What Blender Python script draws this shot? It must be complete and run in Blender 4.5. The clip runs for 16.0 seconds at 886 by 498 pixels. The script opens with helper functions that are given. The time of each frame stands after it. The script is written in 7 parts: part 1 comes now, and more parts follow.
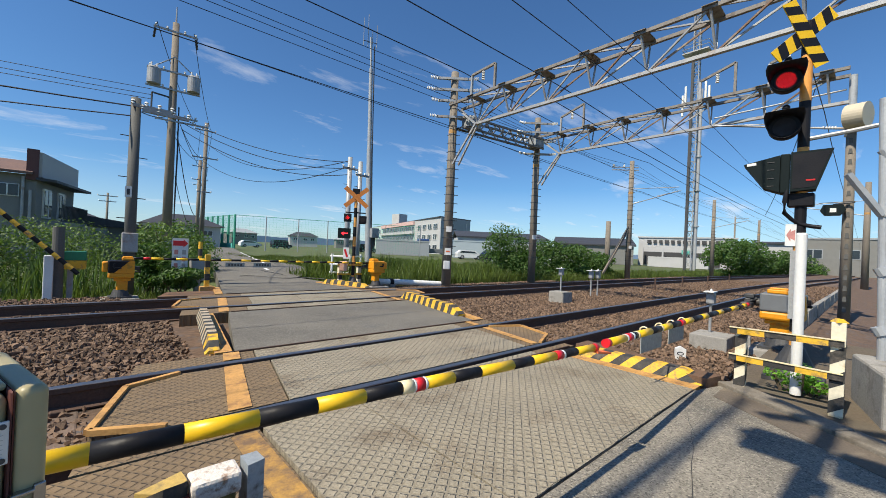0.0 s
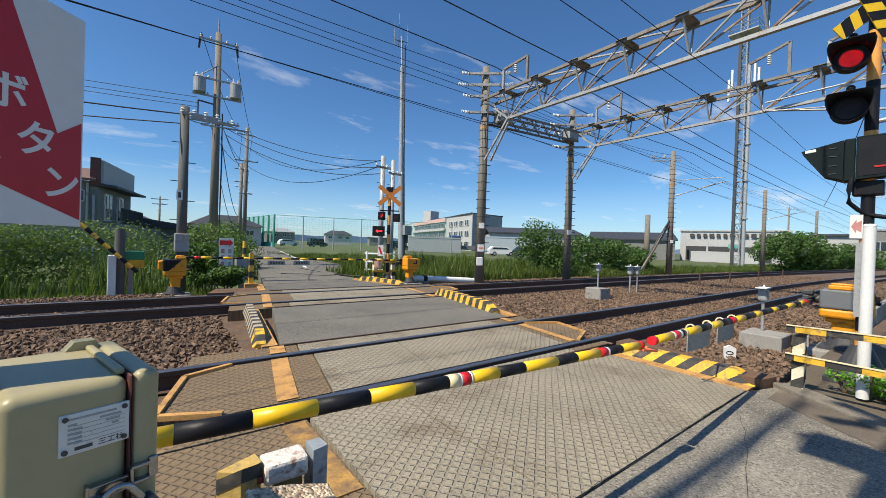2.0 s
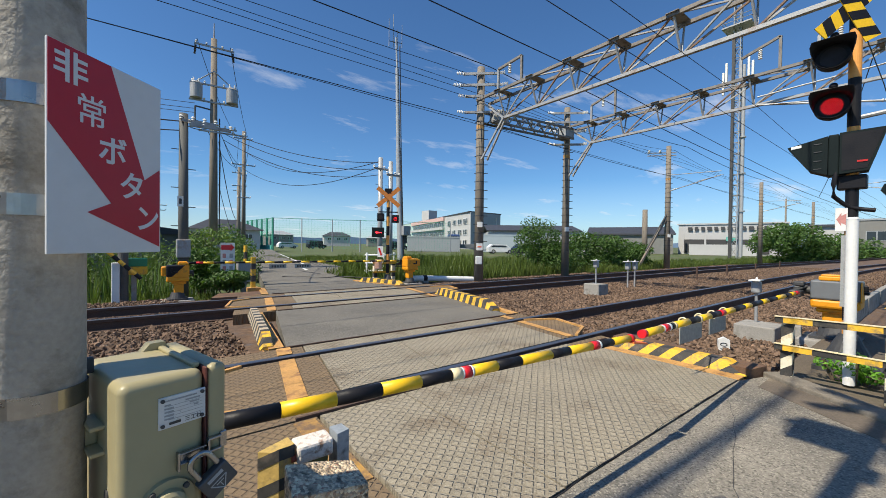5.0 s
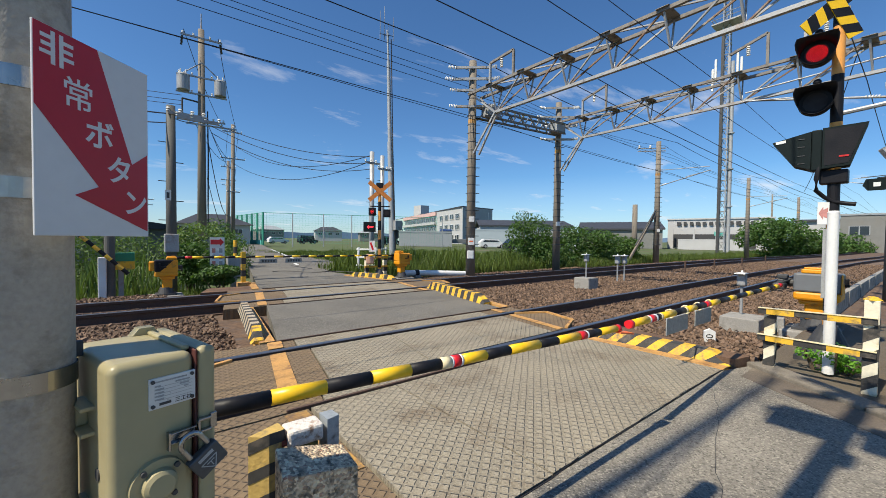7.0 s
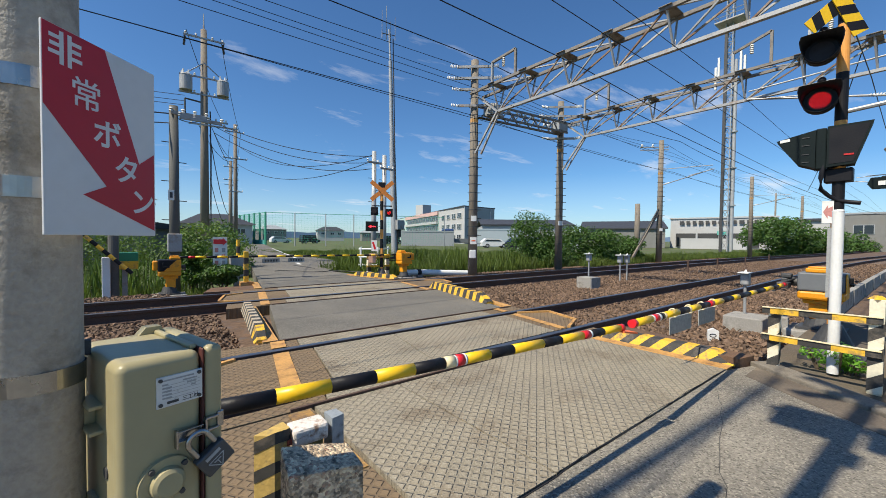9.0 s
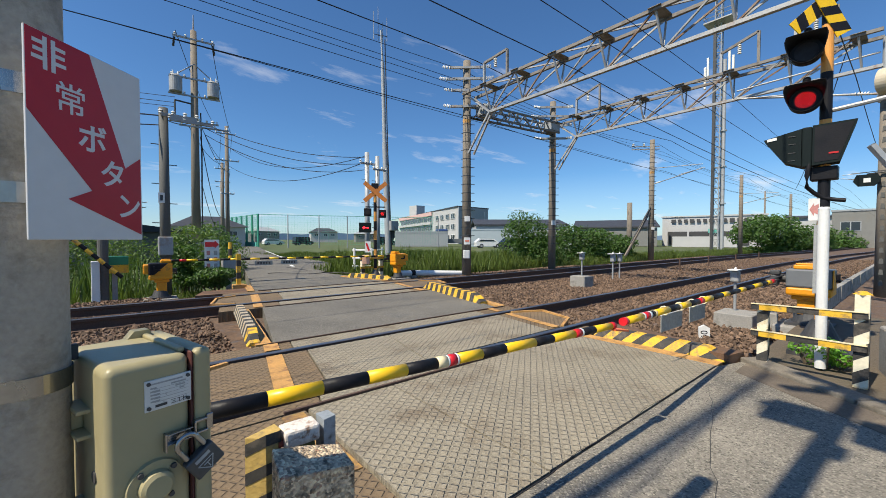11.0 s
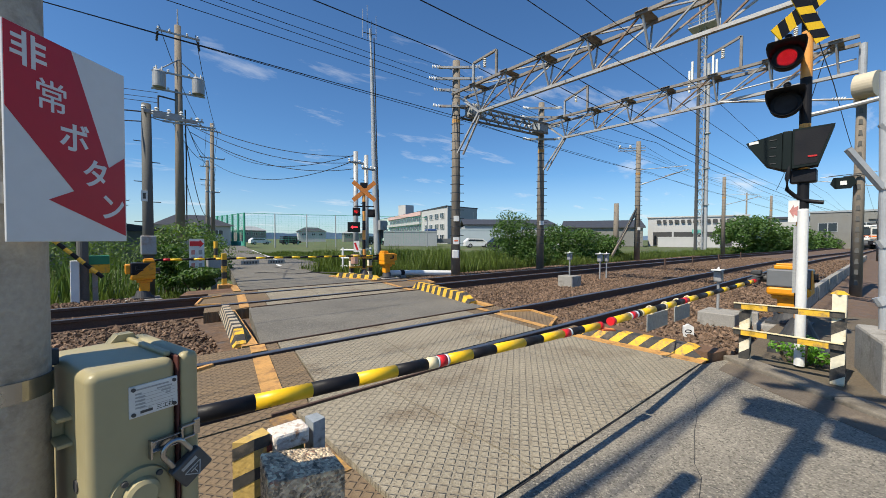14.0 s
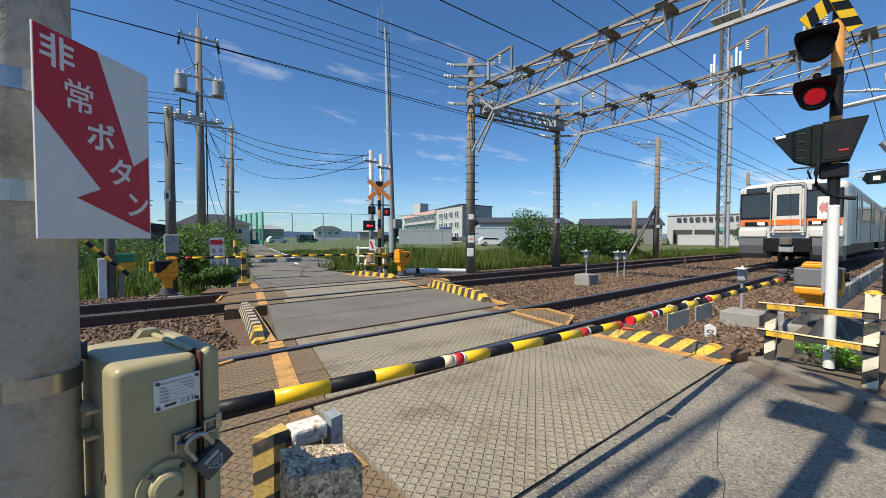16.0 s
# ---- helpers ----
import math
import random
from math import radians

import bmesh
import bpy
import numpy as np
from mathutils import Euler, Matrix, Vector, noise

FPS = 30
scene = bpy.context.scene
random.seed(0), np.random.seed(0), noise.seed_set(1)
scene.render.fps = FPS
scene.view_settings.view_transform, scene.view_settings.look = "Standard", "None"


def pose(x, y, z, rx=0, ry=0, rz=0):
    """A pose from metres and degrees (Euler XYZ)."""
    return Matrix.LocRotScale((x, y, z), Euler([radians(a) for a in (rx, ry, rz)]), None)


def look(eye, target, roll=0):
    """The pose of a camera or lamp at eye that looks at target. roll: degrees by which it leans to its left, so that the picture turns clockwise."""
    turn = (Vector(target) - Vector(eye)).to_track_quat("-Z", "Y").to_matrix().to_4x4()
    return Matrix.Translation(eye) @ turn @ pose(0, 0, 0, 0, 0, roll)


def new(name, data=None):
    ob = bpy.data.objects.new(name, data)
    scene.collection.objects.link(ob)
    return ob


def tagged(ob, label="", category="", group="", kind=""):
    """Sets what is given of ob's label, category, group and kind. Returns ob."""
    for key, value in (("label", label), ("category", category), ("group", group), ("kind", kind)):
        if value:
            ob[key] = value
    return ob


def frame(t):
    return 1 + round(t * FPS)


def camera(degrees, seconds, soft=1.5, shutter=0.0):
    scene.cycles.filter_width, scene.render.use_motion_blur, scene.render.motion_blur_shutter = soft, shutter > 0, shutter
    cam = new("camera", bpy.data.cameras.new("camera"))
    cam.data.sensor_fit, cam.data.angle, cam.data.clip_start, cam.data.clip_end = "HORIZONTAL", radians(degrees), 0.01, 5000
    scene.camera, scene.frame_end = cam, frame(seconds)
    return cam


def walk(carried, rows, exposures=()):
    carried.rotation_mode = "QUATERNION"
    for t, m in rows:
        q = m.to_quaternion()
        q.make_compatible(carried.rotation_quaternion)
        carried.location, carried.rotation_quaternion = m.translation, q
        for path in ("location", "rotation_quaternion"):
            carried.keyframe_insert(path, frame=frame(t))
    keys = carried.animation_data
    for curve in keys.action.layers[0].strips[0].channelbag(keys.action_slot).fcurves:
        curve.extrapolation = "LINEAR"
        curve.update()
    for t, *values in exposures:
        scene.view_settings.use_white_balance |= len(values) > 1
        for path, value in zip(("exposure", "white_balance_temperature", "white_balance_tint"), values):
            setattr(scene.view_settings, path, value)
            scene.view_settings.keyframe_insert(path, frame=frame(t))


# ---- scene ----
cam = camera(98.8, 16.0, 0.6)
PATH = [
    (0, (2.038, -2.373, 0.991), (3.372, -0.882, 0.996), 2.6),
    (0.5, (2.051, -2.368, 0.985), (3.395, -0.887, 1.028), 2.8),
    (1, (2.044, -2.37, 0.984), (3.368, -0.872, 1.022), 2.6),
    (1.5, (2.019, -2.37, 0.987), (3.292, -0.827, 0.993), 2.3),
    (2, (2.001, -2.361, 0.989), (3.207, -0.765, 0.97), 2.0),
    (2.5, (1.983, -2.366, 1.0), (3.128, -0.726, 0.971), 1.7),
    (3, (1.981, -2.39, 1.014), (3.083, -0.722, 0.982), 1.5),
    (3.5, (1.98, -2.425, 1.03), (3.076, -0.752, 0.999), 1.3),
    (4, (1.934, -2.438, 1.012), (3.056, -0.784, 0.982), 1.1),
    (4.5, (1.921, -2.445, 1.013), (3.089, -0.822, 0.986), 0.9),
    (5, (1.933, -2.44, 1.009), (3.143, -0.848, 0.985), 0.7),
    (7.5, (1.931, -2.457, 0.994), (3.174, -0.891, 0.94), 0.7),
    (8, (1.93, -2.457, 0.993), (3.17, -0.888, 0.938), 0.8),
    (8.5, (1.93, -2.455, 0.993), (3.166, -0.884, 0.938), 0.7),
    (9, (1.928, -2.452, 0.995), (3.163, -0.879, 0.942), 0.6),
    (11.5, (1.932, -2.464, 0.996), (3.203, -0.921, 0.947), -0.1),
    (12, (1.933, -2.464, 0.998), (3.226, -0.939, 0.951), -0.0),
    (12.5, (1.936, -2.462, 1.001), (3.249, -0.954, 0.958), 0.0),
    (13, (1.935, -2.461, 1.0), (3.256, -0.959, 0.958), 0.1),
    (13.5, (1.932, -2.459, 1.0), (3.249, -0.954, 0.954), 0.1),
    (14, (1.929, -2.459, 0.999), (3.232, -0.943, 0.947), 0.2),
    (14.5, (1.927, -2.46, 0.998), (3.212, -0.929, 0.936), 0.2),
    (15, (1.929, -2.457, 0.997), (3.198, -0.913, 0.927), 0.2),
    (15.5, (1.928, -2.454, 0.995), (3.184, -0.899, 0.925), 0.2),
    (16, (1.929, -2.452, 0.997), (3.172, -0.887, 0.936), 0.1),
]
walk(cam, [(t, look(eye, target, roll)) for t, eye, target, roll in PATH], [(0.0, 0.42), (16.0, 0.42)])

# ---- world and sun ----
SUN_AZ, SUN_EL = radians(-87.0), radians(53.0)  # azimuth from +y towards +x
world = bpy.data.worlds.new("sky")
scene.world = world
world.use_nodes = True


def build_sky():
    nt = world.node_tree
    n, l = nt.nodes, nt.links
    n.clear()
    out = n.new("ShaderNodeOutputWorld")
    bg = n.new("ShaderNodeBackground")
    sky = n.new("ShaderNodeTexSky")
    sky.sky_type, sky.sun_disc = "NISHITA", False
    sky.sun_elevation, sky.sun_rotation = SUN_EL, SUN_AZ
    sky.air_density, sky.dust_density, sky.ozone_density = 1.0, 0.25, 2.4
    bg.inputs[1].default_value = SKY_STRENGTH
    geo = n.new("ShaderNodeNewGeometry")
    tc = n.new("ShaderNodeTexCoord")
    # cloud layer: the direction is spread out as on a flat cloud deck
    sep = n.new("ShaderNodeSeparateXYZ")
    l.new(tc.outputs["Generated"], sep.inputs[0])
    up = n.new("ShaderNodeMath"); up.operation = "MAXIMUM"
    up.inputs[1].default_value = 0.0
    l.new(sep.outputs[2], up.inputs[0])
    add = n.new("ShaderNodeMath"); add.operation = "ADD"; add.inputs[1].default_value = 0.12
    l.new(up.outputs[0], add.inputs[0])
    dx = n.new("ShaderNodeMath"); dx.operation = "DIVIDE"
    dy = n.new("ShaderNodeMath"); dy.operation = "DIVIDE"
    l.new(sep.outputs[0], dx.inputs[0]); l.new(add.outputs[0], dx.inputs[1])
    l.new(sep.outputs[1], dy.inputs[0]); l.new(add.outputs[0], dy.inputs[1])
    com = n.new("ShaderNodeCombineXYZ")
    l.new(dx.outputs[0], com.inputs[0]); l.new(dy.outputs[0], com.inputs[1])
    mp = n.new("ShaderNodeMapping")
    mp.inputs["Location"].default_value = (3.1, 1.7, 0.0)
    mp.inputs["Rotation"].default_value = (0, 0, radians(35))
    mp.inputs["Scale"].default_value = (0.7, 1.5, 1.0)
    l.new(com.outputs[0], mp.inputs[0])
    no = n.new("ShaderNodeTexNoise")
    no.inputs["Scale"].default_value, no.inputs["Detail"].default_value = 1.5, 9.0
    no.inputs["Roughness"].default_value, no.inputs["Distortion"].default_value = 0.62, 0.35
    l.new(mp.outputs[0], no.inputs[0])
    cr = n.new("ShaderNodeValToRGB")
    cr.color_ramp.elements[0].position, cr.color_ramp.elements[1].position = 0.575, 0.8
    l.new(no.outputs[0], cr.inputs[0])
    # more haze and cloud low down
    low = n.new("ShaderNodeMapRange")
    low.inputs[1].default_value, low.inputs[2].default_value = 0.16, 0.0
    low.inputs[3].default_value, low.inputs[4].default_value = 0.0, 0.34
    l.new(up.outputs[0], low.inputs[0])
    sumc = n.new("ShaderNodeMath"); sumc.operation = "ADD"; sumc.use_clamp = True
    l.new(cr.outputs[0], sumc.inputs[0]); l.new(low.outputs[0], sumc.inputs[1])
    amt = n.new("ShaderNodeMath"); amt.operation = "MULTIPLY"; amt.inputs[1].default_value = 0.8
    l.new(sumc.outputs[0], amt.inputs[0])
    tint = n.new("ShaderNodeMix"); tint.data_type = "RGBA"; tint.blend_type = "MULTIPLY"
    tint.inputs[0].default_value = 1.0
    tint.inputs[7].default_value = (*SKY_TINT, 1)
    l.new(sky.outputs[0], tint.inputs[6])
    mix = n.new("ShaderNodeMix"); mix.data_type = "RGBA"
    l.new(amt.outputs[0], mix.inputs[0])
    l.new(tint.outputs[2], mix.inputs[6])
    mix.inputs[7].default_value = (CLOUD, CLOUD * 1.02, CLOUD * 1.05, 1)
    l.new(mix.outputs[2], bg.inputs[0])
    l.new(bg.outputs[0], out.inputs[0])


SKY_STRENGTH, CLOUD, SKY_TINT = 0.081, 8.5, (0.6, 0.93, 1.22)
build_sky()
sun = new("sun", bpy.data.lights.new("sun", "SUN"))
sun.data.energy, sun.data.angle, sun.data.color = 4.7, radians(0.53), (1.0, 0.91, 0.74)
sun.matrix_world = look((math.sin(SUN_AZ) * math.cos(SUN_EL) * 50, math.cos(SUN_AZ) * math.cos(SUN_EL) * 50, math.sin(SUN_EL) * 50), (0, 0, 0))

# ---- helpers ----


def part(name, bm, material, parent=None, label="", smooth=False, where=None):
    me = bpy.data.meshes.new(name)
    bm.to_mesh(me)
    bm.free()
    if smooth:
        me.polygons.foreach_set("use_smooth", [True] * len(me.polygons))
    me.materials.append(material)
    ob = new(name, me)
    ob.parent = parent
    if where is not None:
        ob.matrix_basis = where
    if label:
        tagged(ob, label)
    return ob


def thing(name, m, label, category, group="", kind=""):
    ob = new(name)
    ob.matrix_basis = m
    return tagged(ob, label, category, group, kind)


def solid(name, bm, material, label, category, group="", kind="", m=None, smooth=False):
    ob = part(name, bm, material, None, "", smooth, m)
    return tagged(ob, label, category, group, kind)


def weighted(ob):
    """Rounded edges between flat faces."""
    ob.data.polygons.foreach_set("use_smooth", [True] * len(ob.data.polygons))
    mod = ob.modifiers.new("normals", "WEIGHTED_NORMAL")
    mod.weight = 100
    return ob


def B():
    return bmesh.new()


def box(bm, c, s, bevel=0.0, m=None):
    """A box of size s about c, turned by m about c."""
    r = bmesh.ops.create_cube(bm, size=1.0)
    mat = Matrix.Translation(c) @ (m.to_4x4() if m else Matrix()) @ Matrix.Diagonal((*s, 1))
    bmesh.ops.transform(bm, matrix=mat, verts=r["verts"])
    if bevel:
        edges = {e for v in r["verts"] for e in v.link_edges}
        bmesh.ops.bevel(bm, geom=list(edges), offset=bevel, segments=2, affect="EDGES", profile=0.5)
    return bm


def beam(bm, a, b, w, h, bevel=0.0):
    """A bar from a to b, w wide and h high."""
    a, b = Vector(a), Vector(b)
    d = b - a
    r = bmesh.ops.create_cube(bm, size=1.0)
    rot = d.to_track_quat("Y", "Z").to_matrix().to_4x4()
    bmesh.ops.transform(bm, matrix=Matrix.Translation((a + b) / 2) @ rot @ Matrix.Diagonal((w, d.length, h, 1)), verts=r["verts"])
    if bevel:
        bmesh.ops.bevel(bm, geom=list({e for v in r["verts"] for e in v.link_edges}), offset=bevel, segments=2, affect="EDGES", profile=0.5)
    return bm


def rod(bm, a, b, r0, r1=None, n=12, caps=True):
    a, b = Vector(a), Vector(b)
    d = b - a
    r = bmesh.ops.create_cone(bm, cap_ends=caps, segments=n, radius1=r0, radius2=r0 if r1 is None else r1, depth=d.length)
    bmesh.ops.transform(bm, matrix=Matrix.Translation((a + b) / 2) @ d.to_track_quat("Z", "Y").to_matrix().to_4x4(), verts=r["verts"])
    return bm


def prism(bm, pts, z0, z1, m=None):
    """A flat outline pulled up from z0 to z1."""
    m = m or Matrix()
    lo = [bm.verts.new(m @ Vector((x, y, z0))) for x, y in pts]
    hi = [bm.verts.new(m @ Vector((x, y, z1))) for x, y in pts]
    bm.faces.new(lo[::-1])
    bm.faces.new(hi)
    for i in range(len(pts)):
        j = (i + 1) % len(pts)
        bm.faces.new((lo[i], lo[j], hi[j], hi[i]))
    return bm


def tube(bm, pts, r, n=6):
    """A round tube along a line of points."""
    pts = [Vector(p) for p in pts]
    rings = []
    for i, p in enumerate(pts):
        d = (pts[min(i + 1, len(pts) - 1)] - pts[max(i - 1, 0)]).normalized()
        q = d.to_track_quat("Z", "Y").to_matrix()
        rings.append([bm.verts.new(p + q @ Vector((r * math.cos(k * 2 * math.pi / n), r * math.sin(k * 2 * math.pi / n), 0))) for k in range(n)])
    for u, v in zip(rings, rings[1:]):
        for k in range(n):
            bm.faces.new((u[k], u[(k + 1) % n], v[(k + 1) % n], v[k]))
    return bm


def sag(a, b, drop, n=14):
    a, b = Vector(a), Vector(b)
    return [a.lerp(b, i / n) - Vector((0, 0, 4 * drop * (i / n) * (1 - i / n))) for i in range(n + 1)]


# ---- materials ----


def mat(name, color, rough=0.6, metal=0.0, var=0.25, scale=6.0, fine=60.0, bump=0.15, dirt=None, dirt_amount=0.35, dirt_scale=2.0, spec=0.5, random_var=0.0):
    """A surface: base colour varied at two scales, stains of a second colour, fine relief."""
    m = bpy.data.materials.new(name)
    m.use_nodes = True
    n, l = m.node_tree.nodes, m.node_tree.links
    p = n["Principled BSDF"]
    p.inputs["Metallic"].default_value = metal
    p.inputs["Specular IOR Level"].default_value = spec
    tc = n.new("ShaderNodeTexCoord")
    a = n.new("ShaderNodeTexNoise"); a.inputs["Scale"].default_value = scale; a.inputs["Detail"].default_value = 6
    b = n.new("ShaderNodeTexNoise"); b.inputs["Scale"].default_value = fine; b.inputs["Detail"].default_value = 5
    for t in (a, b):
        l.new(tc.outputs["Object"], t.inputs["Vector"])
    mx = n.new("ShaderNodeMath"); mx.operation = "ADD"
    l.new(a.outputs[0], mx.inputs[0]); l.new(b.outputs[0], mx.inputs[1])
    mr = n.new("ShaderNodeMapRange")
    mr.inputs[1].default_value, mr.inputs[2].default_value = 0.6, 1.4
    mr.inputs[3].default_value, mr.inputs[4].default_value = 1 - var, 1 + var
    l.new(mx.outputs[0], mr.inputs[0])
    val = mr.outputs[0]
    if random_var:
        oi = n.new("ShaderNodeObjectInfo")
        gi = n.new("ShaderNodeNewGeometry")
        ad = n.new("ShaderNodeMath"); ad.operation = "ADD"
        l.new(oi.outputs["Random"], ad.inputs[0]); l.new(gi.outputs["Random Per Island"], ad.inputs[1])
        fr = n.new("ShaderNodeMath"); fr.operation = "FRACT"
        l.new(ad.outputs[0], fr.inputs[0])
        r2 = n.new("ShaderNodeMapRange")
        r2.inputs[3].default_value, r2.inputs[4].default_value = 1 - random_var, 1 + random_var
        l.new(fr.outputs[0], r2.inputs[0])
        mu = n.new("ShaderNodeMath"); mu.operation = "MULTIPLY"
        l.new(val, mu.inputs[0]); l.new(r2.outputs[0], mu.inputs[1])
        val = mu.outputs[0]
    col = n.new("ShaderNodeMix"); col.data_type = "RGBA"; col.blend_type = "MULTIPLY"; col.inputs[0].default_value = 1
    col.inputs[6].default_value = (*color, 1)
    l.new(val, col.inputs[7])
    result = col.outputs[2]
    if dirt:
        c = n.new("ShaderNodeTexNoise"); c.inputs["Scale"].default_value = dirt_scale; c.inputs["Detail"].default_value = 8
        c.inputs["Roughness"].default_value = 0.65
        l.new(tc.outputs["Object"], c.inputs["Vector"])
        r = n.new("ShaderNodeMapRange")
        r.inputs[1].default_value, r.inputs[2].default_value = 0.62 - 0.3 * dirt_amount, 0.72 - 0.1 * dirt_amount
        l.new(c.outputs[0], r.inputs[0])
        d = n.new("ShaderNodeMix"); d.data_type = "RGBA"
        l.new(r.outputs[0], d.inputs[0]); l.new(result, d.inputs[6])
        d.inputs[7].default_value = (*dirt, 1)
        result = d.outputs[2]
    l.new(result, p.inputs["Base Color"])
    rr = n.new("ShaderNodeMapRange")
    rr.inputs[1].default_value, rr.inputs[2].default_value = 0.3, 0.7
    rr.inputs[3].default_value, rr.inputs[4].default_value = max(rough - 0.1, 0.02), min(rough + 0.1, 1)
    l.new(a.outputs[0], rr.inputs[0]); l.new(rr.outputs[0], p.inputs["Roughness"])
    if bump:
        bp = n.new("ShaderNodeBump"); bp.inputs["Strength"].default_value = bump; bp.inputs["Distance"].default_value = 0.01
        l.new(b.outputs[0], bp.inputs["Height"]); l.new(bp.outputs[0], p.inputs["Normal"])
    return m


def glow(name, color, strength):
    m = bpy.data.materials.new(name)
    m.use_nodes = True
    p = m.node_tree.nodes["Principled BSDF"]
    p.inputs["Base Color"].default_value = (*color, 1)
    p.inputs["Emission Color"].default_value = (*color, 1)
    p.inputs["Emission Strength"].default_value = strength
    return m


def leaf_mat(name, color, var=0.45):
    m = mat(name, color, 0.55, 0, 0.25, 3, 30, 0, random_var=var)
    p = m.node_tree.nodes["Principled BSDF"]
    n, l = m.node_tree.nodes, m.node_tree.links
    tr = n.new("ShaderNodeBsdfTranslucent")
    tr.inputs[0].default_value = (color[0] * 1.5, color[1] * 1.5, color[2] * 0.7, 1)
    ms = n.new("ShaderNodeMixShader"); ms.inputs[0].default_value = 0.35
    l.new(p.outputs[0], ms.inputs[1]); l.new(tr.outputs[0], ms.inputs[2])
    l.new(ms.outputs[0], n["Material Output"].inputs[0])
    return m


M = {}
M["rail_head"] = mat("rail_head", (0.2, 0.2, 0.22), 0.38, 0.85, 0.12, 4, 90, 0.03)
M["rail_rust"] = mat("rail_rust", (0.085, 0.05, 0.036), 0.85, 0.0, 0.35, 5, 70, 0.3)
M["sleeper"] = mat("sleeper", (0.16, 0.115, 0.09), 0.9, 0, 0.3, 5, 60, 0.4, dirt=(0.07, 0.05, 0.04))
M["ballast"] = mat("ballast", (0.12, 0.076, 0.05), 0.95, 0, 0.5, 3, 22, 0.9, dirt=(0.1, 0.09, 0.09), dirt_scale=8)
M["stone"] = mat("stone", (0.155, 0.1, 0.066), 0.92, 0, 0.3, 8, 80, 0.4, random_var=0.5)
M["asphalt"] = mat("asphalt", (0.14, 0.13, 0.112), 0.9, 0, 0.45, 1.2, 60, 0.9, dirt=(0.1, 0.1, 0.1), dirt_amount=0.2, dirt_scale=0.9)
M["asphalt_near"] = mat("asphalt_near", (0.215, 0.193, 0.157), 0.85, 0, 0.45, 2.0, 75, 1.0, dirt=(0.075, 0.075, 0.075), dirt_amount=0.3, dirt_scale=1.5)
M["deck"] = mat("deck", (0.24, 0.225, 0.2), 0.85, 0, 0.2, 2, 90, 0.4, dirt=(0.16, 0.13, 0.1), dirt_amount=0.3, dirt_scale=1.6)
M["deck_brown"] = mat("deck_brown", (0.13, 0.075, 0.045), 0.85, 0, 0.3, 4, 70, 0.5, dirt=(0.2, 0.1, 0.045), dirt_amount=0.3, dirt_scale=4)
M["concrete"] = mat("concrete", (0.3, 0.285, 0.26), 0.9, 0, 0.22, 4, 60, 0.35, dirt=(0.16, 0.145, 0.125), dirt_amount=0.4, dirt_scale=5)
M["pole_concrete"] = mat("pole_concrete", (0.2, 0.172, 0.14), 0.85, 0, 0.22, 3, 40, 0.3, dirt=(0.18, 0.15, 0.12), dirt_amount=0.35, dirt_scale=3)
M["pole_dark"] = mat("pole_dark", (0.1, 0.1, 0.095), 0.8, 0, 0.22, 3, 40, 0.2)
M["orange_paint"] = mat("orange_paint", (0.5, 0.27, 0.085), 0.75, 0, 0.25, 6, 60, 0.3, dirt=(0.2, 0.1, 0.05), dirt_amount=0.35, dirt_scale=9)
M["yellow"] = mat("yellow", (0.82, 0.5, 0.01), 0.38, 0, 0.08, 5, 60, 0.05)
M["yellow_worn"] = mat("yellow_worn", (0.72, 0.42, 0.03), 0.7, 0, 0.2, 8, 60, 0.3, dirt=(0.2, 0.15, 0.09), dirt_amount=0.4, dirt_scale=14)
M["black"] = mat("black", (0.012, 0.012, 0.015), 0.5, 0, 0.2, 6, 80, 0.1, spec=0.2)
M["black_worn"] = mat("black_worn", (0.04, 0.038, 0.035), 0.75, 0, 0.3, 8, 60, 0.3, dirt=(0.12, 0.1, 0.08), dirt_amount=0.35, dirt_scale=12)
M["red"] = mat("red", (0.6, 0.012, 0.02), 0.4, 0, 0.1, 6, 60, 0.05)
M["white"] = mat("white", (0.72, 0.72, 0.7), 0.55, 0, 0.08, 5, 50, 0.05)
M["cream_tape"] = mat("cream_tape", (0.78, 0.66, 0.4), 0.4, 0, 0.1, 5, 50, 0.05)
M["galv"] = mat("galv", (0.34, 0.345, 0.35), 0.55, 0.3, 0.2, 5, 50, 0.1, dirt=(0.28, 0.2, 0.15), dirt_amount=0.25, dirt_scale=4)
M["steel_dark"] = mat("steel_dark", (0.06, 0.06, 0.062), 0.6, 0.2, 0.2, 5, 50, 0.1)
M["steel_bright"] = mat("steel_bright", (0.36, 0.35, 0.34), 0.28, 0.95, 0.15, 8, 90, 0.05)
M["cable"] = mat("cable", (0.012, 0.012, 0.014), 0.6, 0, 0.1, 3, 30, 0)
M["insulator"] = mat("insulator", (0.75, 0.74, 0.7), 0.25, 0, 0.05, 3, 30, 0)
M["box_paint"] = mat("box_paint", (0.35, 0.305, 0.172), 0.45, 0, 0.06, 4, 40, 0.05, dirt=(0.3, 0.28, 0.2), dirt_amount=0.15, dirt_scale=6)
M["grass"] = mat("grass", (0.075, 0.1, 0.03), 0.95, 0, 0.5, 0.5, 8, 0.6, dirt=(0.13, 0.105, 0.06), dirt_amount=0.3, dirt_scale=0.2)
M["blade"] = leaf_mat("blade", (0.115, 0.165, 0.034))
M["leaf"] = leaf_mat("leaf", (0.06, 0.125, 0.022))
M["leaf_pale"] = leaf_mat("leaf_pale", (0.105, 0.17, 0.045))
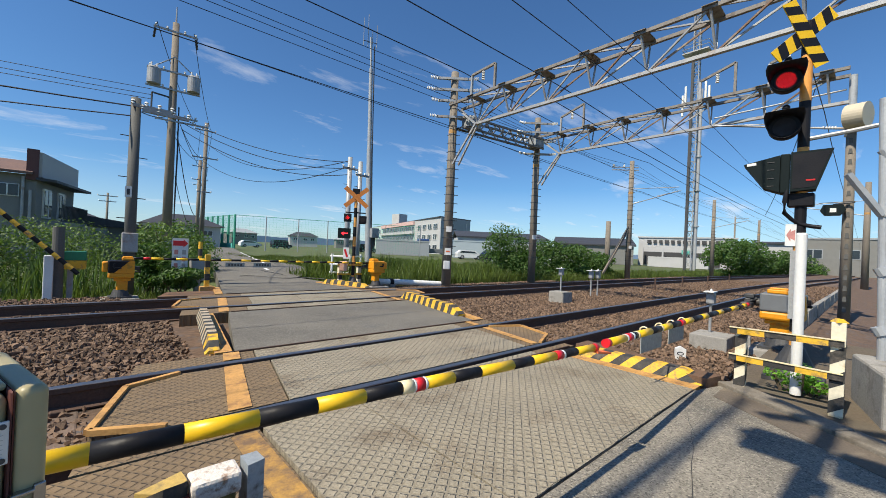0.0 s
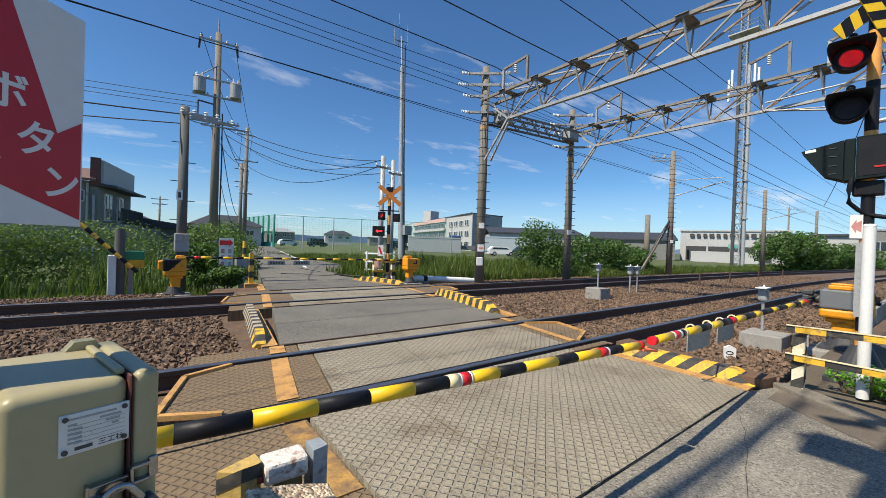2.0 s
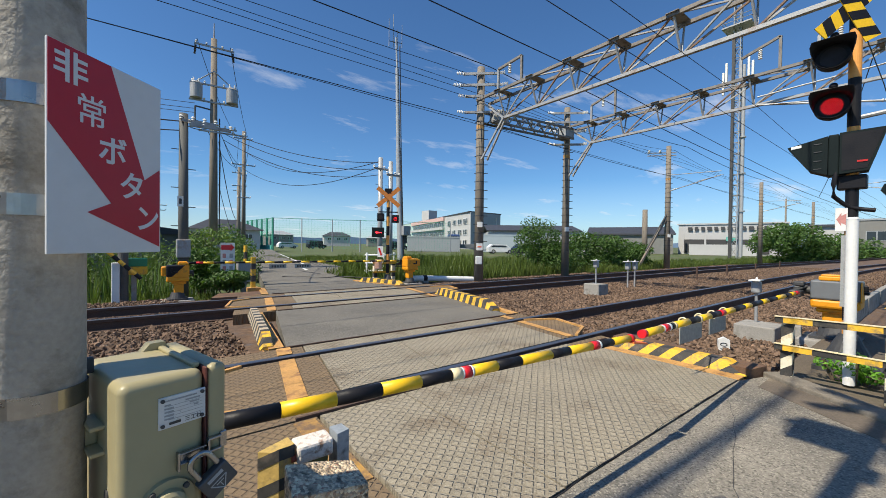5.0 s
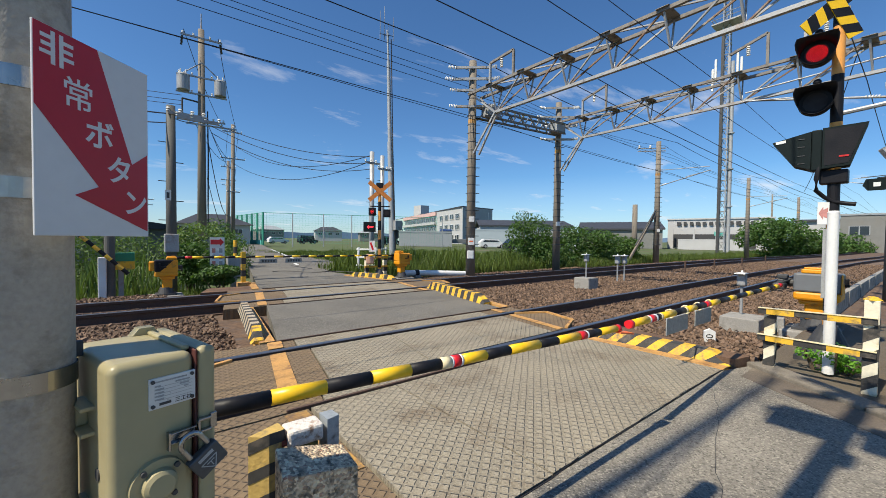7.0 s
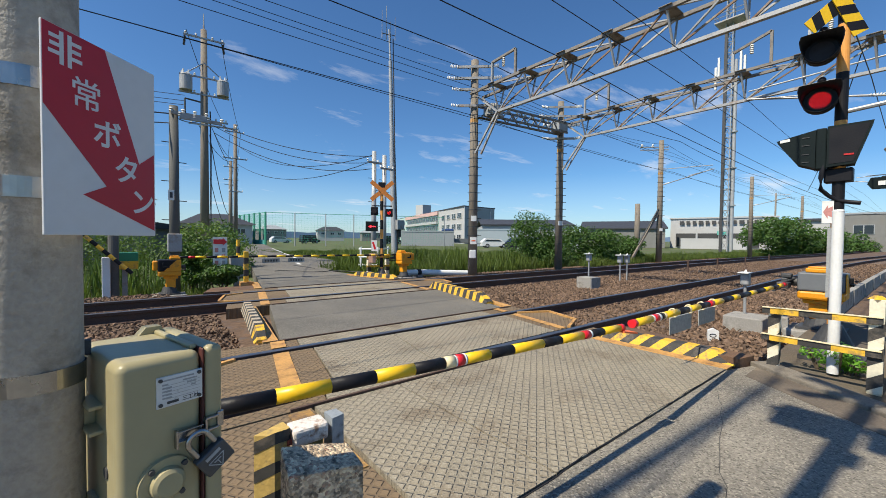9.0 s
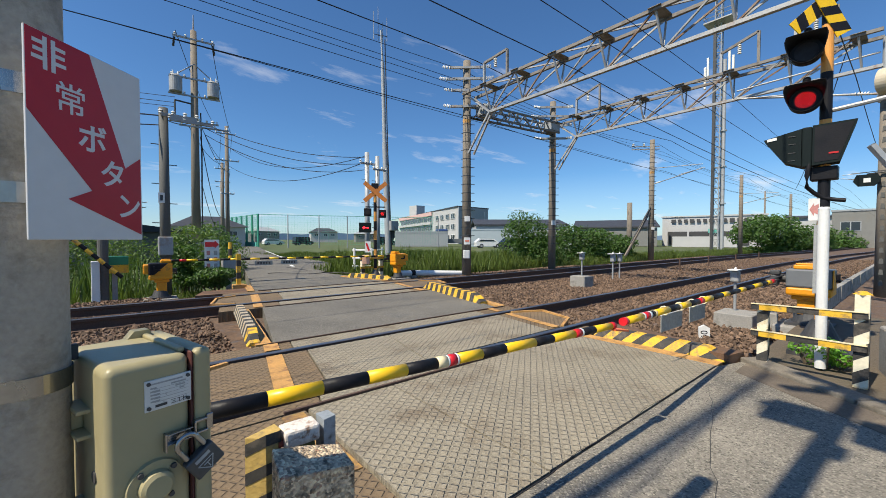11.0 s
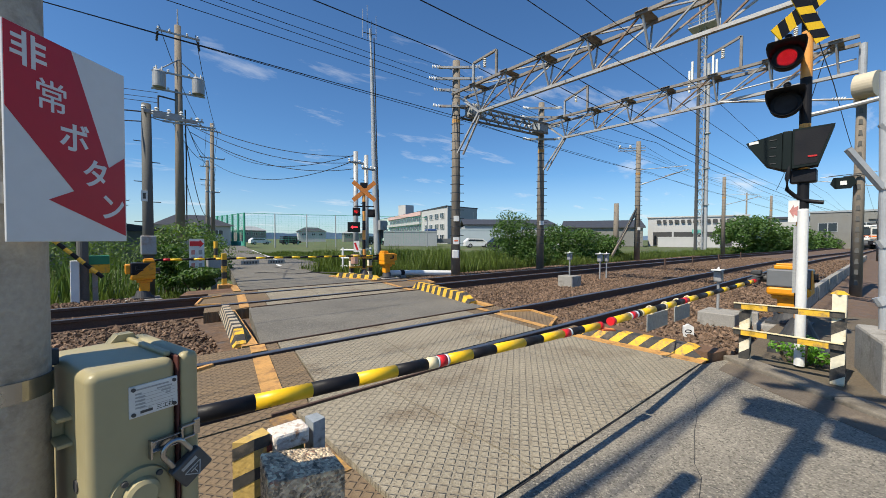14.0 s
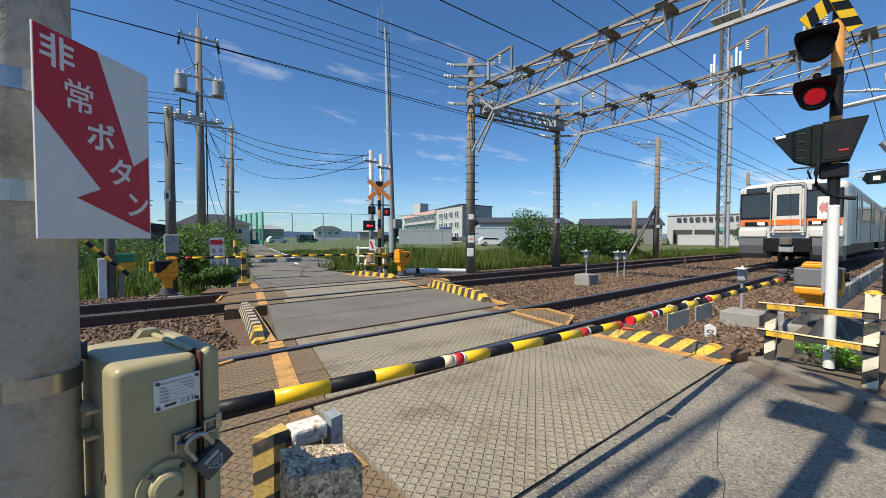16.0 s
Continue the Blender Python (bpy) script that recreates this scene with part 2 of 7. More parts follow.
M["bark"] = mat("bark", (0.1, 0.075, 0.05), 0.95, 0, 0.3, 8, 50, 0.5)
M["house_wall"] = mat("house_wall", (0.2, 0.2, 0.19), 0.9, 0, 0.15, 2, 30, 0.2, dirt=(0.2, 0.19, 0.17), dirt_amount=0.3, dirt_scale=0.6)
M["white_wall"] = mat("white_wall", (0.45, 0.45, 0.45), 0.8, 0, 0.08, 1, 20, 0.1)
M["pink_wall"] = mat("pink_wall", (0.6, 0.4, 0.37), 0.8, 0, 0.08, 1, 20, 0.1)
M["mint_wall"] = mat("mint_wall", (0.42, 0.55, 0.5), 0.8, 0, 0.08, 1, 20, 0.1)
M["grey_wall"] = mat("grey_wall", (0.3, 0.32, 0.34), 0.8, 0, 0.1, 1, 20, 0.1)
M["roof_dark"] = mat("roof_dark", (0.045, 0.047, 0.055), 0.6, 0, 0.2, 1, 15, 0.2)
M["roof_rust"] = mat("roof_rust", (0.16, 0.095, 0.075), 0.8, 0, 0.3, 2, 15, 0.3)
M["glass"] = mat("glass", (0.03, 0.04, 0.05), 0.08, 0, 0.1, 1, 10, 0)
M["green_net"] = mat("green_net", (0.05, 0.3, 0.2), 0.8, 0, 0.1, 2, 30, 0)
M["teal"] = mat("teal", (0.1, 0.42, 0.36), 0.7, 0, 0.1, 2, 30, 0)
M["led"] = glow("led", (1.0, 0.012, 0.014), 1.5)
M["lens_dark"] = mat("lens_dark", (0.008, 0.003, 0.004), 0.6, 0, 0.1, 20, 90, 0)
# distance haze is put into this blue base colour
M["mountain"] = mat("mountain", (0.13, 0.2, 0.3), 1.0, 0, 0.15, 0.004, 0.05, 0)
M["train_white"] = mat("train_white", (0.6, 0.59, 0.56), 0.4, 0, 0.06, 1.5, 20, 0.02, dirt=(0.4, 0.38, 0.34), dirt_amount=0.12, dirt_scale=2)
M["train_steel"] = mat("train_steel", (0.36, 0.36, 0.35), 0.42, 0.35, 0.08, 1.5, 40, 0.03)
M["train_orange"] = mat("train_orange", (0.8, 0.17, 0.02), 0.4, 0, 0.06, 2, 20, 0)
M["train_grey"] = mat("train_grey", (0.14, 0.15, 0.16), 0.6, 0, 0.1, 2, 20, 0.05)
M["headlight"] = glow("headlight", (1.0, 0.97, 0.9), 6.0)
M["display"] = glow("display", (0.8, 0.9, 0.3), 1.5)
M["galv_pole"] = mat("galv_pole", (0.38, 0.395, 0.41), 0.5, 0.2, 0.12, 4, 40, 0.05, dirt=(0.32, 0.32, 0.32), dirt_amount=0.2, dirt_scale=3)
M["kerb_old"] = mat("kerb_old", (0.2, 0.175, 0.14), 0.9, 0, 0.3, 5, 60, 0.5, dirt=(0.1, 0.085, 0.065), dirt_amount=0.5, dirt_scale=5)
M["soil"] = mat("soil", (0.115, 0.09, 0.062), 0.95, 0, 0.35, 3, 40, 0.8, dirt=(0.1, 0.085, 0.06), dirt_amount=0.4, dirt_scale=3)
M["gutter"] = mat("gutter", (0.13, 0.105, 0.08), 0.9, 0, 0.3, 3, 60, 0.6, dirt=(0.22, 0.18, 0.13), dirt_amount=0.25, dirt_scale=6)
M["leaf_bright"] = leaf_mat("leaf_bright", (0.13, 0.3, 0.03))
M["box_green"] = mat("box_green", (0.02, 0.2, 0.09), 0.5, 0, 0.1, 5, 40, 0.05)
M["wall_blue"] = mat("wall_blue", (0.36, 0.42, 0.46), 0.7, 0, 0.08, 1, 20, 0.1)


def speckle(m, color, amount, scale):
    """Stone chips showing in a rough surface."""
    n, l = m.node_tree.nodes, m.node_tree.links
    p = n["Principled BSDF"]
    src = p.inputs["Base Color"].links[0].from_socket
    tc = n.new("ShaderNodeTexCoord")
    v = n.new("ShaderNodeTexVoronoi"); v.inputs["Scale"].default_value = scale
    l.new(tc.outputs["Object"], v.inputs["Vector"])
    sp = n.new("ShaderNodeSeparateColor")
    l.new(v.outputs["Color"], sp.inputs[0])
    for k, (c, lo, hi) in enumerate(((color, 0.72, 1.0), (tuple(x * 0.12 for x in color), 0.7, 1.0))):
        r = n.new("ShaderNodeMapRange"); r.inputs[1].default_value, r.inputs[2].default_value = lo, hi
        r.inputs[4].default_value = amount
        l.new(sp.outputs[k], r.inputs[0])
        mx = n.new("ShaderNodeMix"); mx.data_type = "RGBA"
        l.new(r.outputs[0], mx.inputs[0]); l.new(src, mx.inputs[6])
        mx.inputs[7].default_value = (*c, 1)
        src = mx.outputs[2]
    l.new(src, p.inputs["Base Color"])


speckle(M["asphalt_near"], (0.4, 0.36, 0.29), 0.75, 130)
speckle(M["asphalt"], (0.3, 0.28, 0.24), 0.5, 90)

# ---- ground, tracks, road ----
SKEW = 0.185  # the road crosses the tracks aslant
D2 = 4.05     # from the first rail of the near track to the first of the far one
GAUGE = 1.067


def bend(x):
    """How far the line swings to the right beyond the crossing."""
    return -0.9 * (min(max(x - 18.0, 0.0), 30.0) / 25.0) ** 2 - 0.03 * max(x - 48.0, 0.0)


BEND_X = (-60, 18, 22, 27, 32, 37, 42, 48, 70, 100, 160)


def road_x(u, y):
    return u + SKEW * y


def sheet(name, pts, z, material, label, category, thick=0.05):
    return solid(name, prism(B(), pts, z - thick, z), material, label, category, kind="structure")


def build_ground():
    bm = B()
    ring = [(-1500, -1500), (1500, -1500), (1500, 1500), (-1500, 1500)]
    bm.faces.new([bm.verts.new((x, y, -0.34)) for x, y in ring])
    solid("ground", bm, M["grass"], "grassy green and earthy open ground", "ground", kind="structure")
    # ballast bed with sloped shoulders, along both tracks
    bm = B()
    prof = [(-2.6, -0.335), (-1.35, -0.17), (2.3, -0.165), (2.7, -0.19), (3.2, -0.165), (6.55, -0.17), (7.4, -0.335)]
    xs = [-60, -8, -4, 0, 4, 8, 12, 16, 24, 32, 40, 48, 70, 160]
    rows = [[bm.verts.new((x, y + bend(x), z)) for y, z in prof] for x in xs]
    for a, b in zip(rows, rows[1:]):
        for i in range(len(prof) - 1):
            bm.faces.new((a[i], b[i], b[i + 1], a[i + 1]))
    solid("ballast_bed", bm, M["ballast"], "brown crushed stone ballast bed under the tracks", "ballast", kind="structure")


def stones(name, regions, per_m2, seed, label):
    rng = np.random.default_rng(seed)
    octa = np.array([(1, 0, 0), (-1, 0, 0), (0, 1, 0), (0, -1, 0), (0, 0, 1), (0, 0, -1)], float)
    tri = np.array([(0, 2, 4), (2, 1, 4), (1, 3, 4), (3, 0, 4), (2, 0, 5), (1, 2, 5), (3, 1, 5), (0, 3, 5)])
    verts, faces, base = [], [], 0
    for x0, x1, y0, y1, z in regions:
        n = int((x1 - x0) * (y1 - y0) * per_m2)
        pos = np.stack([rng.uniform(x0, x1, n), rng.uniform(y0, y1, n), z + rng.uniform(-0.015, 0.015, n)], 1)
        size = rng.uniform(0.013, 0.034, (n, 1, 1)) * rng.uniform(0.6, 1.3, (n, 1, 3))
        v = octa[None] * size + rng.normal(0, 0.006, (n, 6, 3))
        ax = rng.normal(size=(n, 3, 3))
        q, _ = np.linalg.qr(ax)
        v = np.einsum("nij,nkj->nki", q, v) + pos[:, None]
        verts.append(v.reshape(-1, 3))
        faces.append((tri[None] + (np.arange(n) * 6)[:, None, None] + base).reshape(-1, 3))
        base += n * 6
    v, f = np.concatenate(verts), np.concatenate(faces)
    me = bpy.data.meshes.new(name)
    me.from_pydata(v.tolist(), [], f.tolist())
    me.materials.append(M["stone"])
    tagged(new(name, me), label, "gravel", kind="stuff")


def rail_profile(bm, y, x0, x1, head_only=False):
    """A flat-bottom rail, its top at z = 0."""
    if head_only:
        half = [(0.031, -0.018), (0.031, -0.004), (0.026, 0.0)]
    else:
        half = [(0.06, -0.155), (0.06, -0.146), (0.012, -0.128), (0.009, -0.05), (0.0325, -0.038), (0.0325, -0.006)]
    pts = [(y + a, z) for a, z in half] + [(y - a, z) for a, z in half[::-1]]
    rows = [[bm.verts.new((x, a + bend(x), z)) for a, z in pts] for x in BEND_X]
    bm.faces.new(rows[0])
    bm.faces.new(rows[-1][::-1])
    for lo, hi in zip(rows, rows[1:]):
        for i in range(len(pts)):
            j = (i + 1) % len(pts)
            bm.faces.new((lo[i], hi[i], hi[j], lo[j]))
    return bm


def build_track(y0, label, gap):
    t = thing("railway_track", pose(0, 0, 0), label, "railway track", "parallel railway tracks", "structure")
    for y in (y0, y0 + GAUGE):
        r = part("rail", rail_profile(B(), y, -60, 160), M["rail_rust"], t, "rusty brown steel rail")
        part("rail_head", rail_profile(B(), y, -60, 160, True), M["rail_head"], r, "worn shiny running surface")
    bm = B()
    box(bm, (0, 0, 0), (0.2, 1.95, 0.13), 0.012)
    me = None
    fb = B()
    for s in (-1, 1):
        for k in (-1, 1):
            box(fb, (0, s * GAUGE / 2 + k * 0.085, 0.082), (0.07, 0.05, 0.035), 0.008)
    fast = None
    for i in range(-24, 75):
        x = i * 0.62
        if gap[0] < x < gap[1]:
            continue
        m = pose(x, y0 + GAUGE / 2 + bend(x), -0.225)
        if me is None:
            ob = part("sleeper", bm, M["sleeper"], t, "", where=m)
            me = ob.data
            fast = part("rail_clip", fb, M["rail_rust"], ob)
        else:
            ob = new("sleeper", me)
            ob.parent, ob.matrix_basis = t, m
            if -10 < x < 14:
                c = new("rail_clip", fast.data)
                c.parent = ob
    return t


def diamond(name, color, dirt):
    """Concrete with a raised diamond tread."""
    m = mat(name, color, 0.85, 0, 0.18, 2, 90, 0, dirt=dirt, dirt_amount=0.3, dirt_scale=1.7)
    n, l = m.node_tree.nodes, m.node_tree.links
    p = n["Principled BSDF"]
    tc = n.new("ShaderNodeTexCoord")
    lines = []
    for angle in (radians(52), radians(-38)):
        mp = n.new("ShaderNodeMapping"); mp.inputs["Rotation"].default_value = (0, 0, angle)
        l.new(tc.outputs["Object"], mp.inputs[0])
        w = n.new("ShaderNodeTexWave"); w.inputs["Scale"].default_value = 6.6
        w.inputs["Distortion"].default_value = 0.15
        l.new(mp.outputs[0], w.inputs[0])
        lines.append(w.outputs[1])
    mn = n.new("ShaderNodeMath"); mn.operation = "MINIMUM"
    l.new(lines[0], mn.inputs[0]); l.new(lines[1], mn.inputs[1])
    r = n.new("ShaderNodeMapRange"); r.inputs[1].default_value, r.inputs[2].default_value = 0.08, 0.3
    l.new(mn.outputs[0], r.inputs[0])
    bp = n.new("ShaderNodeBump"); bp.inputs["Strength"].default_value = 0.9; bp.inputs["Distance"].default_value = 0.008
    l.new(r.outputs[0], bp.inputs["Height"]); l.new(bp.outputs[0], p.inputs["Normal"])
    # the base colour goes darker in the grooves
    src = p.inputs["Base Color"].links[0].from_socket
    g = n.new("ShaderNodeMix"); g.data_type = "RGBA"
    inv = n.new("ShaderNodeMapRange")
    inv.inputs[3].default_value, inv.inputs[4].default_value = 0.28, 0.0
    l.new(r.outputs[0], inv.inputs[0]); l.new(inv.outputs[0], g.inputs[0])
    l.new(src, g.inputs[6]); g.inputs[7].default_value = (*[c * 0.35 for c in color], 1)
    l.new(g.outputs[2], p.inputs["Base Color"])
    return m


M["tread"] = diamond("tread", (0.295, 0.255, 0.188), (0.17, 0.125, 0.08))
speckle(M["tread"], (0.42, 0.38, 0.3), 0.45, 150)
M["tread_brown"] = diamond("tread_brown", (0.19, 0.132, 0.076), (0.25, 0.17, 0.09))


def slab(name, parent, u0, u1, y0, y1, material, z=-0.012, cut=(0, 0, 0, 0), skewed=True):
    """A deck panel between road lines u0 and u1; cut: how far each corner is taken in (bl, br, tr, tl)."""
    s = SKEW if skewed else 0.0
    pts = []
    for (u, y, su, sy), c in zip(((u0, y0, 1, 1), (u1, y0, -1, 1), (u1, y1, -1, -1), (u0, y1, 1, -1)), cut):
        x = u + s * y
        if c:
            a, b = (x + su * c * 2.2, y), (x, y + sy * c)
            pts += [b, a] if (su * sy > 0) else [a, b]
        else:
            pts.append((x, y))
    bm = prism(B(), pts, z - 0.16, z)
    return part(name, bm, material, parent)


M["kerb_pale"] = mat("kerb_pale", (0.42, 0.36, 0.27), 0.8, 0, 0.2, 8, 60, 0.3, dirt=(0.45, 0.26, 0.08), dirt_amount=0.4, dirt_scale=9)
M["yellow_gone"] = mat("yellow_gone", (0.45, 0.25, 0.06), 0.8, 0, 0.25, 8, 60, 0.4, dirt=(0.16, 0.1, 0.06), dirt_amount=0.85, dirt_scale=16)


def build_deck():
    t = thing("crossing_deck", pose(0, 0, 0), "worn concrete level crossing deck with brown end plates and orange lines", "crossing deck", kind="structure")
    g = 0.006
    for base in (0.0, D2):
        a, b = base + 0.075, base + GAUGE - 0.075
        far = base > 1
        ul, ur = (2.62, 5.95) if not far else (2.75, 6.05)
        # inner panels, a brown one at each end
        cuts = np.linspace(ul + 0.33, ur - 0.45, 4)
        for u0, u1 in zip(cuts, cuts[1:]):
            slab("deck_panel", t, u0 + g, u1 - g, a, b, M["tread"])
        left = slab("end_plate", t, ul - (0.62 if not far else 0.7), cuts[0] - g, a, b, M["tread_brown"], -0.014, (0.14, 0, 0, 0.14))
        right = slab("end_plate", t, cuts[-1] + g, ur + (0.25 if not far else 0.7), a, b, M["tread_brown"], -0.014, (0, 0.2, 0.2, 0))
        # rims of the end plates
        for side, u in ((-1, ul - (0.62 if not far else 0.7)), (1, ur + (0.25 if not far else 0.7))):
            bm = B()
            c = 0.14 if side < 0 else 0.2
            x0, x1 = road_x(u, a), road_x(u, b)
            xa, xb = x0 - side * c * 2.2, x1 - side * c * 2.2
            for p, q in (((x0, a + c, -0.008), (x1, b - c, -0.008)), ((x0, a + c, -0.008), (xa, a, -0.008)), ((x1, b - c, -0.008), (xb, b, -0.008))):
                beam(bm, p, q, 0.035, 0.03)
            part("plate_rim", bm, M["orange_paint"], t, "rusty orange painted edge")
        # outer strips
        for y0, y1 in ((base - 0.2 if not far else base - 0.48, base - 0.075), (base + GAUGE + 0.075, base + GAUGE + (0.33 if not far else 0.45))):
            for u0, u1 in zip(cuts, cuts[1:]):
                slab("outer_panel", t, u0 + g - 0.1, u1 - g - 0.1, y0, y1, M["tread"], -0.016)
            slab("outer_end", t, ul - (0.62 if not far else 0.6), cuts[0] - g - 0.1, y0, y1, M["tread_brown"], -0.018)
            slab("outer_end", t, cuts[-1] + g - 0.1, ur + (0.1 if not far else 0.5), y0, y1, M["tread_brown"], -0.018)
            # steel edge strip
            yy = y0 if y1 < base + 0.5 else y1
            bm = B()
            beam(bm, (road_x(ul, yy), yy, -0.012), (road_x(ur, yy), yy, -0.012), 0.02, 0.02)
            part("edge_strip", bm, M["rail_rust"], t)
    # orange line painted over the plates on both sides
    for u, w in ((2.6, 0.13), (5.62, 0.1)):
        for y0, y1 in ((0.09, 0.98), (1.15, 1.38), (D2 + 0.09, D2 + 0.98), (D2 - 0.45, D2 - 0.09)):
            bm = prism(B(), [(road_x(u, y0), y0), (road_x(u + w, y0), y0), (road_x(u + w, y1), y1), (road_x(u, y1), y1)], -0.01, -0.006)
            part("edge_line", bm, M["orange_paint"], t, "flaking orange painted line")
    # tread concrete on the near side
    for x0, x1 in ((2.72, 3.3), (3.31, 4.7), (4.71, 5.54)):
        bm = prism(B(), [(x0, -0.215), (x1, -0.215), (x1 + 0.02, -1.488), (x0 + 0.02, -1.484)], -0.17, -0.016)
        part("approach_panel", bm, M["tread"], t)
    bm = prism(B(), [(1.75, -0.215), (2.7, -0.215), (2.72, -1.482), (1.75, -1.482)], -0.17, -0.02)
    part("approach_panel", bm, M["tread_brown"], t, "brown stained tread panel")
    bm = prism(B(), [(2.56, -0.24), (2.68, -0.24), (2.7, -0.95), (2.58, -0.95)], -0.019, -0.013)
    part("edge_line", bm, M["yellow_gone"], t, "worn yellow painted line")
    bm = prism(B(), [(5.55, -0.215), (5.67, -0.215), (5.68, -1.5), (5.55, -1.5)], -0.15, -0.012)
    part("edge_line", bm, M["orange_paint"], t)
    return t


def road_band(name, pts, z, material, label):
    return sheet(name, pts, z, material, label, "road", 0.3)


def build_roads():
    ym0, ym1 = GAUGE + 0.335, D2 - 0.485
    road_band("road_between", [(road_x(2.7, ym0), ym0), (road_x(5.85, ym0), ym0), (road_x(5.95, ym1), ym1), (road_x(2.72, ym1), ym1)], -0.015, M["asphalt"], "grey asphalt road surface between the two tracks")
    yf = D2 + GAUGE + 0.455
    road_band("road_far", [(road_x(2.7, yf), yf), (7.15, yf), (6.6, 7.6), (6.4, 9.0), (8.2, 12.0), (9.0, 16.0), (road_x(4.6, 22.0), 22.0), (road_x(6.0, 140.0), 140.0), (road_x(2.4, 140.0), 140.0), (road_x(2.5, 20.0), 20.0)], -0.03, M["asphalt"], "narrow grey asphalt road leading straight away past fields")
    bm = prism(B(), [(-6, -1.492), (5.53, -1.498), (5.86, -1.60), (5.80, -1.70), (5.21, -2.49), (4.3, -3.7), (4.1, -9.0), (-6, -9.0)], -0.3, -0.02)
    solid("road_near", bm, M["asphalt_near"], "dark cracked asphalt road in front of the crossing", "road", kind="structure")
    # joint between asphalt and tread, filled with tar
    bm = B()
    rng = random.Random(3)
    pts = [(1.8 + i * 0.25, -1.488 + rng.uniform(-0.012, 0.012), -0.019) for i in range(16)]
    tube(bm, pts, 0.004, 5)
    solid("tar_joint", bm, M["cable"], "black tar joint between asphalt and concrete", "joint", kind="structure")
    # cracks
    bm = B()
    tube(bm, [(4.95 - 0.115 * i + rng.uniform(-0.02, 0.02), -1.62 - i * 0.034 + rng.uniform(-0.012, 0.012), -0.0205) for i in range(13)], 0.002, 4)
    solid("road_crack", bm, M["cable"], "dark crack across the asphalt", "crack", kind="structure")
    # kerb along the right edge of the near road
    bm = B()
    for k in range(3):
        a, b = Vector((5.93, -1.62, -0.02)), Vector((4.38, -3.7, -0.02))
        beam(bm, a.lerp(b, k / 3 + 0.002), a.lerp(b, (k + 1) / 3 - 0.002), 0.17, 0.07, 0.012)
    solid("kerb", bm, M["kerb_old"], "weathered low concrete kerb at the road edge", "kerb", kind="structure")
    bm = prism(B(), [(5.99, -1.6), (9.6, -1.6), (9.6, -9.0), (4.2, -9.0), (4.46, -3.72)], -0.3, -0.05)
    solid("verge_soil", bm, M["soil"], "dusty brown soil and gravel beside the road", "soil", kind="structure")
    bm = prism(B(), [(5.5, -1.63), (5.83, -1.63), (5.14, -2.6), (4.8, -2.6)], -0.03, -0.016)
    solid("gutter_strip", bm, M["gutter"], "darker worn concrete gutter strip along the kerb", "gutter", kind="structure")
    bm = B()
    for y0, y1, u in ((12.2, 13.2, 3.6), (16, 34, 4.0)):
        beam(bm, (road_x(u, y0) + 0.7, y0, -0.028), (road_x(u, y1) + 0.7, y1, -0.028), 0.11, 0.006)
    solid("road_marking", bm, M["white"], "faded white line painted on the far road", "road marking", kind="structure")
    # long cracks on the far road
    bm = B()
    tube(bm, [(5.0 + 0.18 * i, 9.6 - 0.12 * i + 0.25 * math.sin(i * 0.9), -0.03) for i in range(14)], 0.02, 4)
    tube(bm, [(6.2 + 0.02 * i, 11.8 - 0.25 * i, -0.03) for i in range(8)], 0.018, 4)
    solid("road_crack", bm, M["cable"], "dark cracks in the far asphalt", "crack", kind="structure")
    # low brown platform beside the far track, left of the road
    bm = B()
    prism(bm, [(2.75, 5.6), (3.62, 5.6), (3.75, 6.25), (2.95, 6.25)], -0.2, -0.02)
    solid("side_slab", bm, M["deck_brown"], "brown stained low concrete slab beside the road", "slab", kind="structure")


def stripe_kerb(a, b, h, w, n, lean, label, first=0, light="yellow_worn"):
    """A low kerb block from a to b with slanted yellow and black bands, its face to the road."""
    a, b = Vector(a), Vector(b)
    d = (b - a)
    side = Vector((-d.y, d.x, 0)).normalized()
    t = thing("striped_kerb", Matrix.Translation(a), label, "kerb block", "striped kerbs along the crossing")
    ln = d.length
    ax = d / ln

    def row(s):
        taper = min(1.0, (ln - s) / (0.16 * ln) + 0.25, s / (0.1 * ln) + 0.3)
        hh = h * taper
        return [ax * s, ax * s + side * w * 0.22 + Vector((0, 0, hh)), ax * s + side * w * 0.8 + Vector((0, 0, hh)), ax * s + side * w]

    def band(s0, s1, material):
        bm = B()
        m = 3
        rows = []
        for k in range(m + 1):
            s = s0 + (s1 - s0) * k / m
            r = row(min(max(s, 0), ln))
            r2 = row(min(max(s + lean, 0), ln))
            rows.append([bm.verts.new(v) for v in (r[0], r2[1], r2[2], r2[3])])
        for p, q in zip(rows, rows[1:]):
            for i in range(3):
                bm.faces.new((p[i], q[i], q[i + 1], p[i + 1]))
            bm.faces.new((p[3], q[3], q[0], p[0]))
        bm.faces.new(rows[0])
        bm.faces.new(rows[-1][::-1])
        part("band", bm, material, t)

    step = (ln + abs(lean)) / n
    for i in range(n):
        s0 = -max(lean, 0) + i * step
        band(s0, s0 + step, M[light if i < n - 3 else "yellow_worn"] if (i + first) % 2 == 0 else M["black_worn"])
    return t


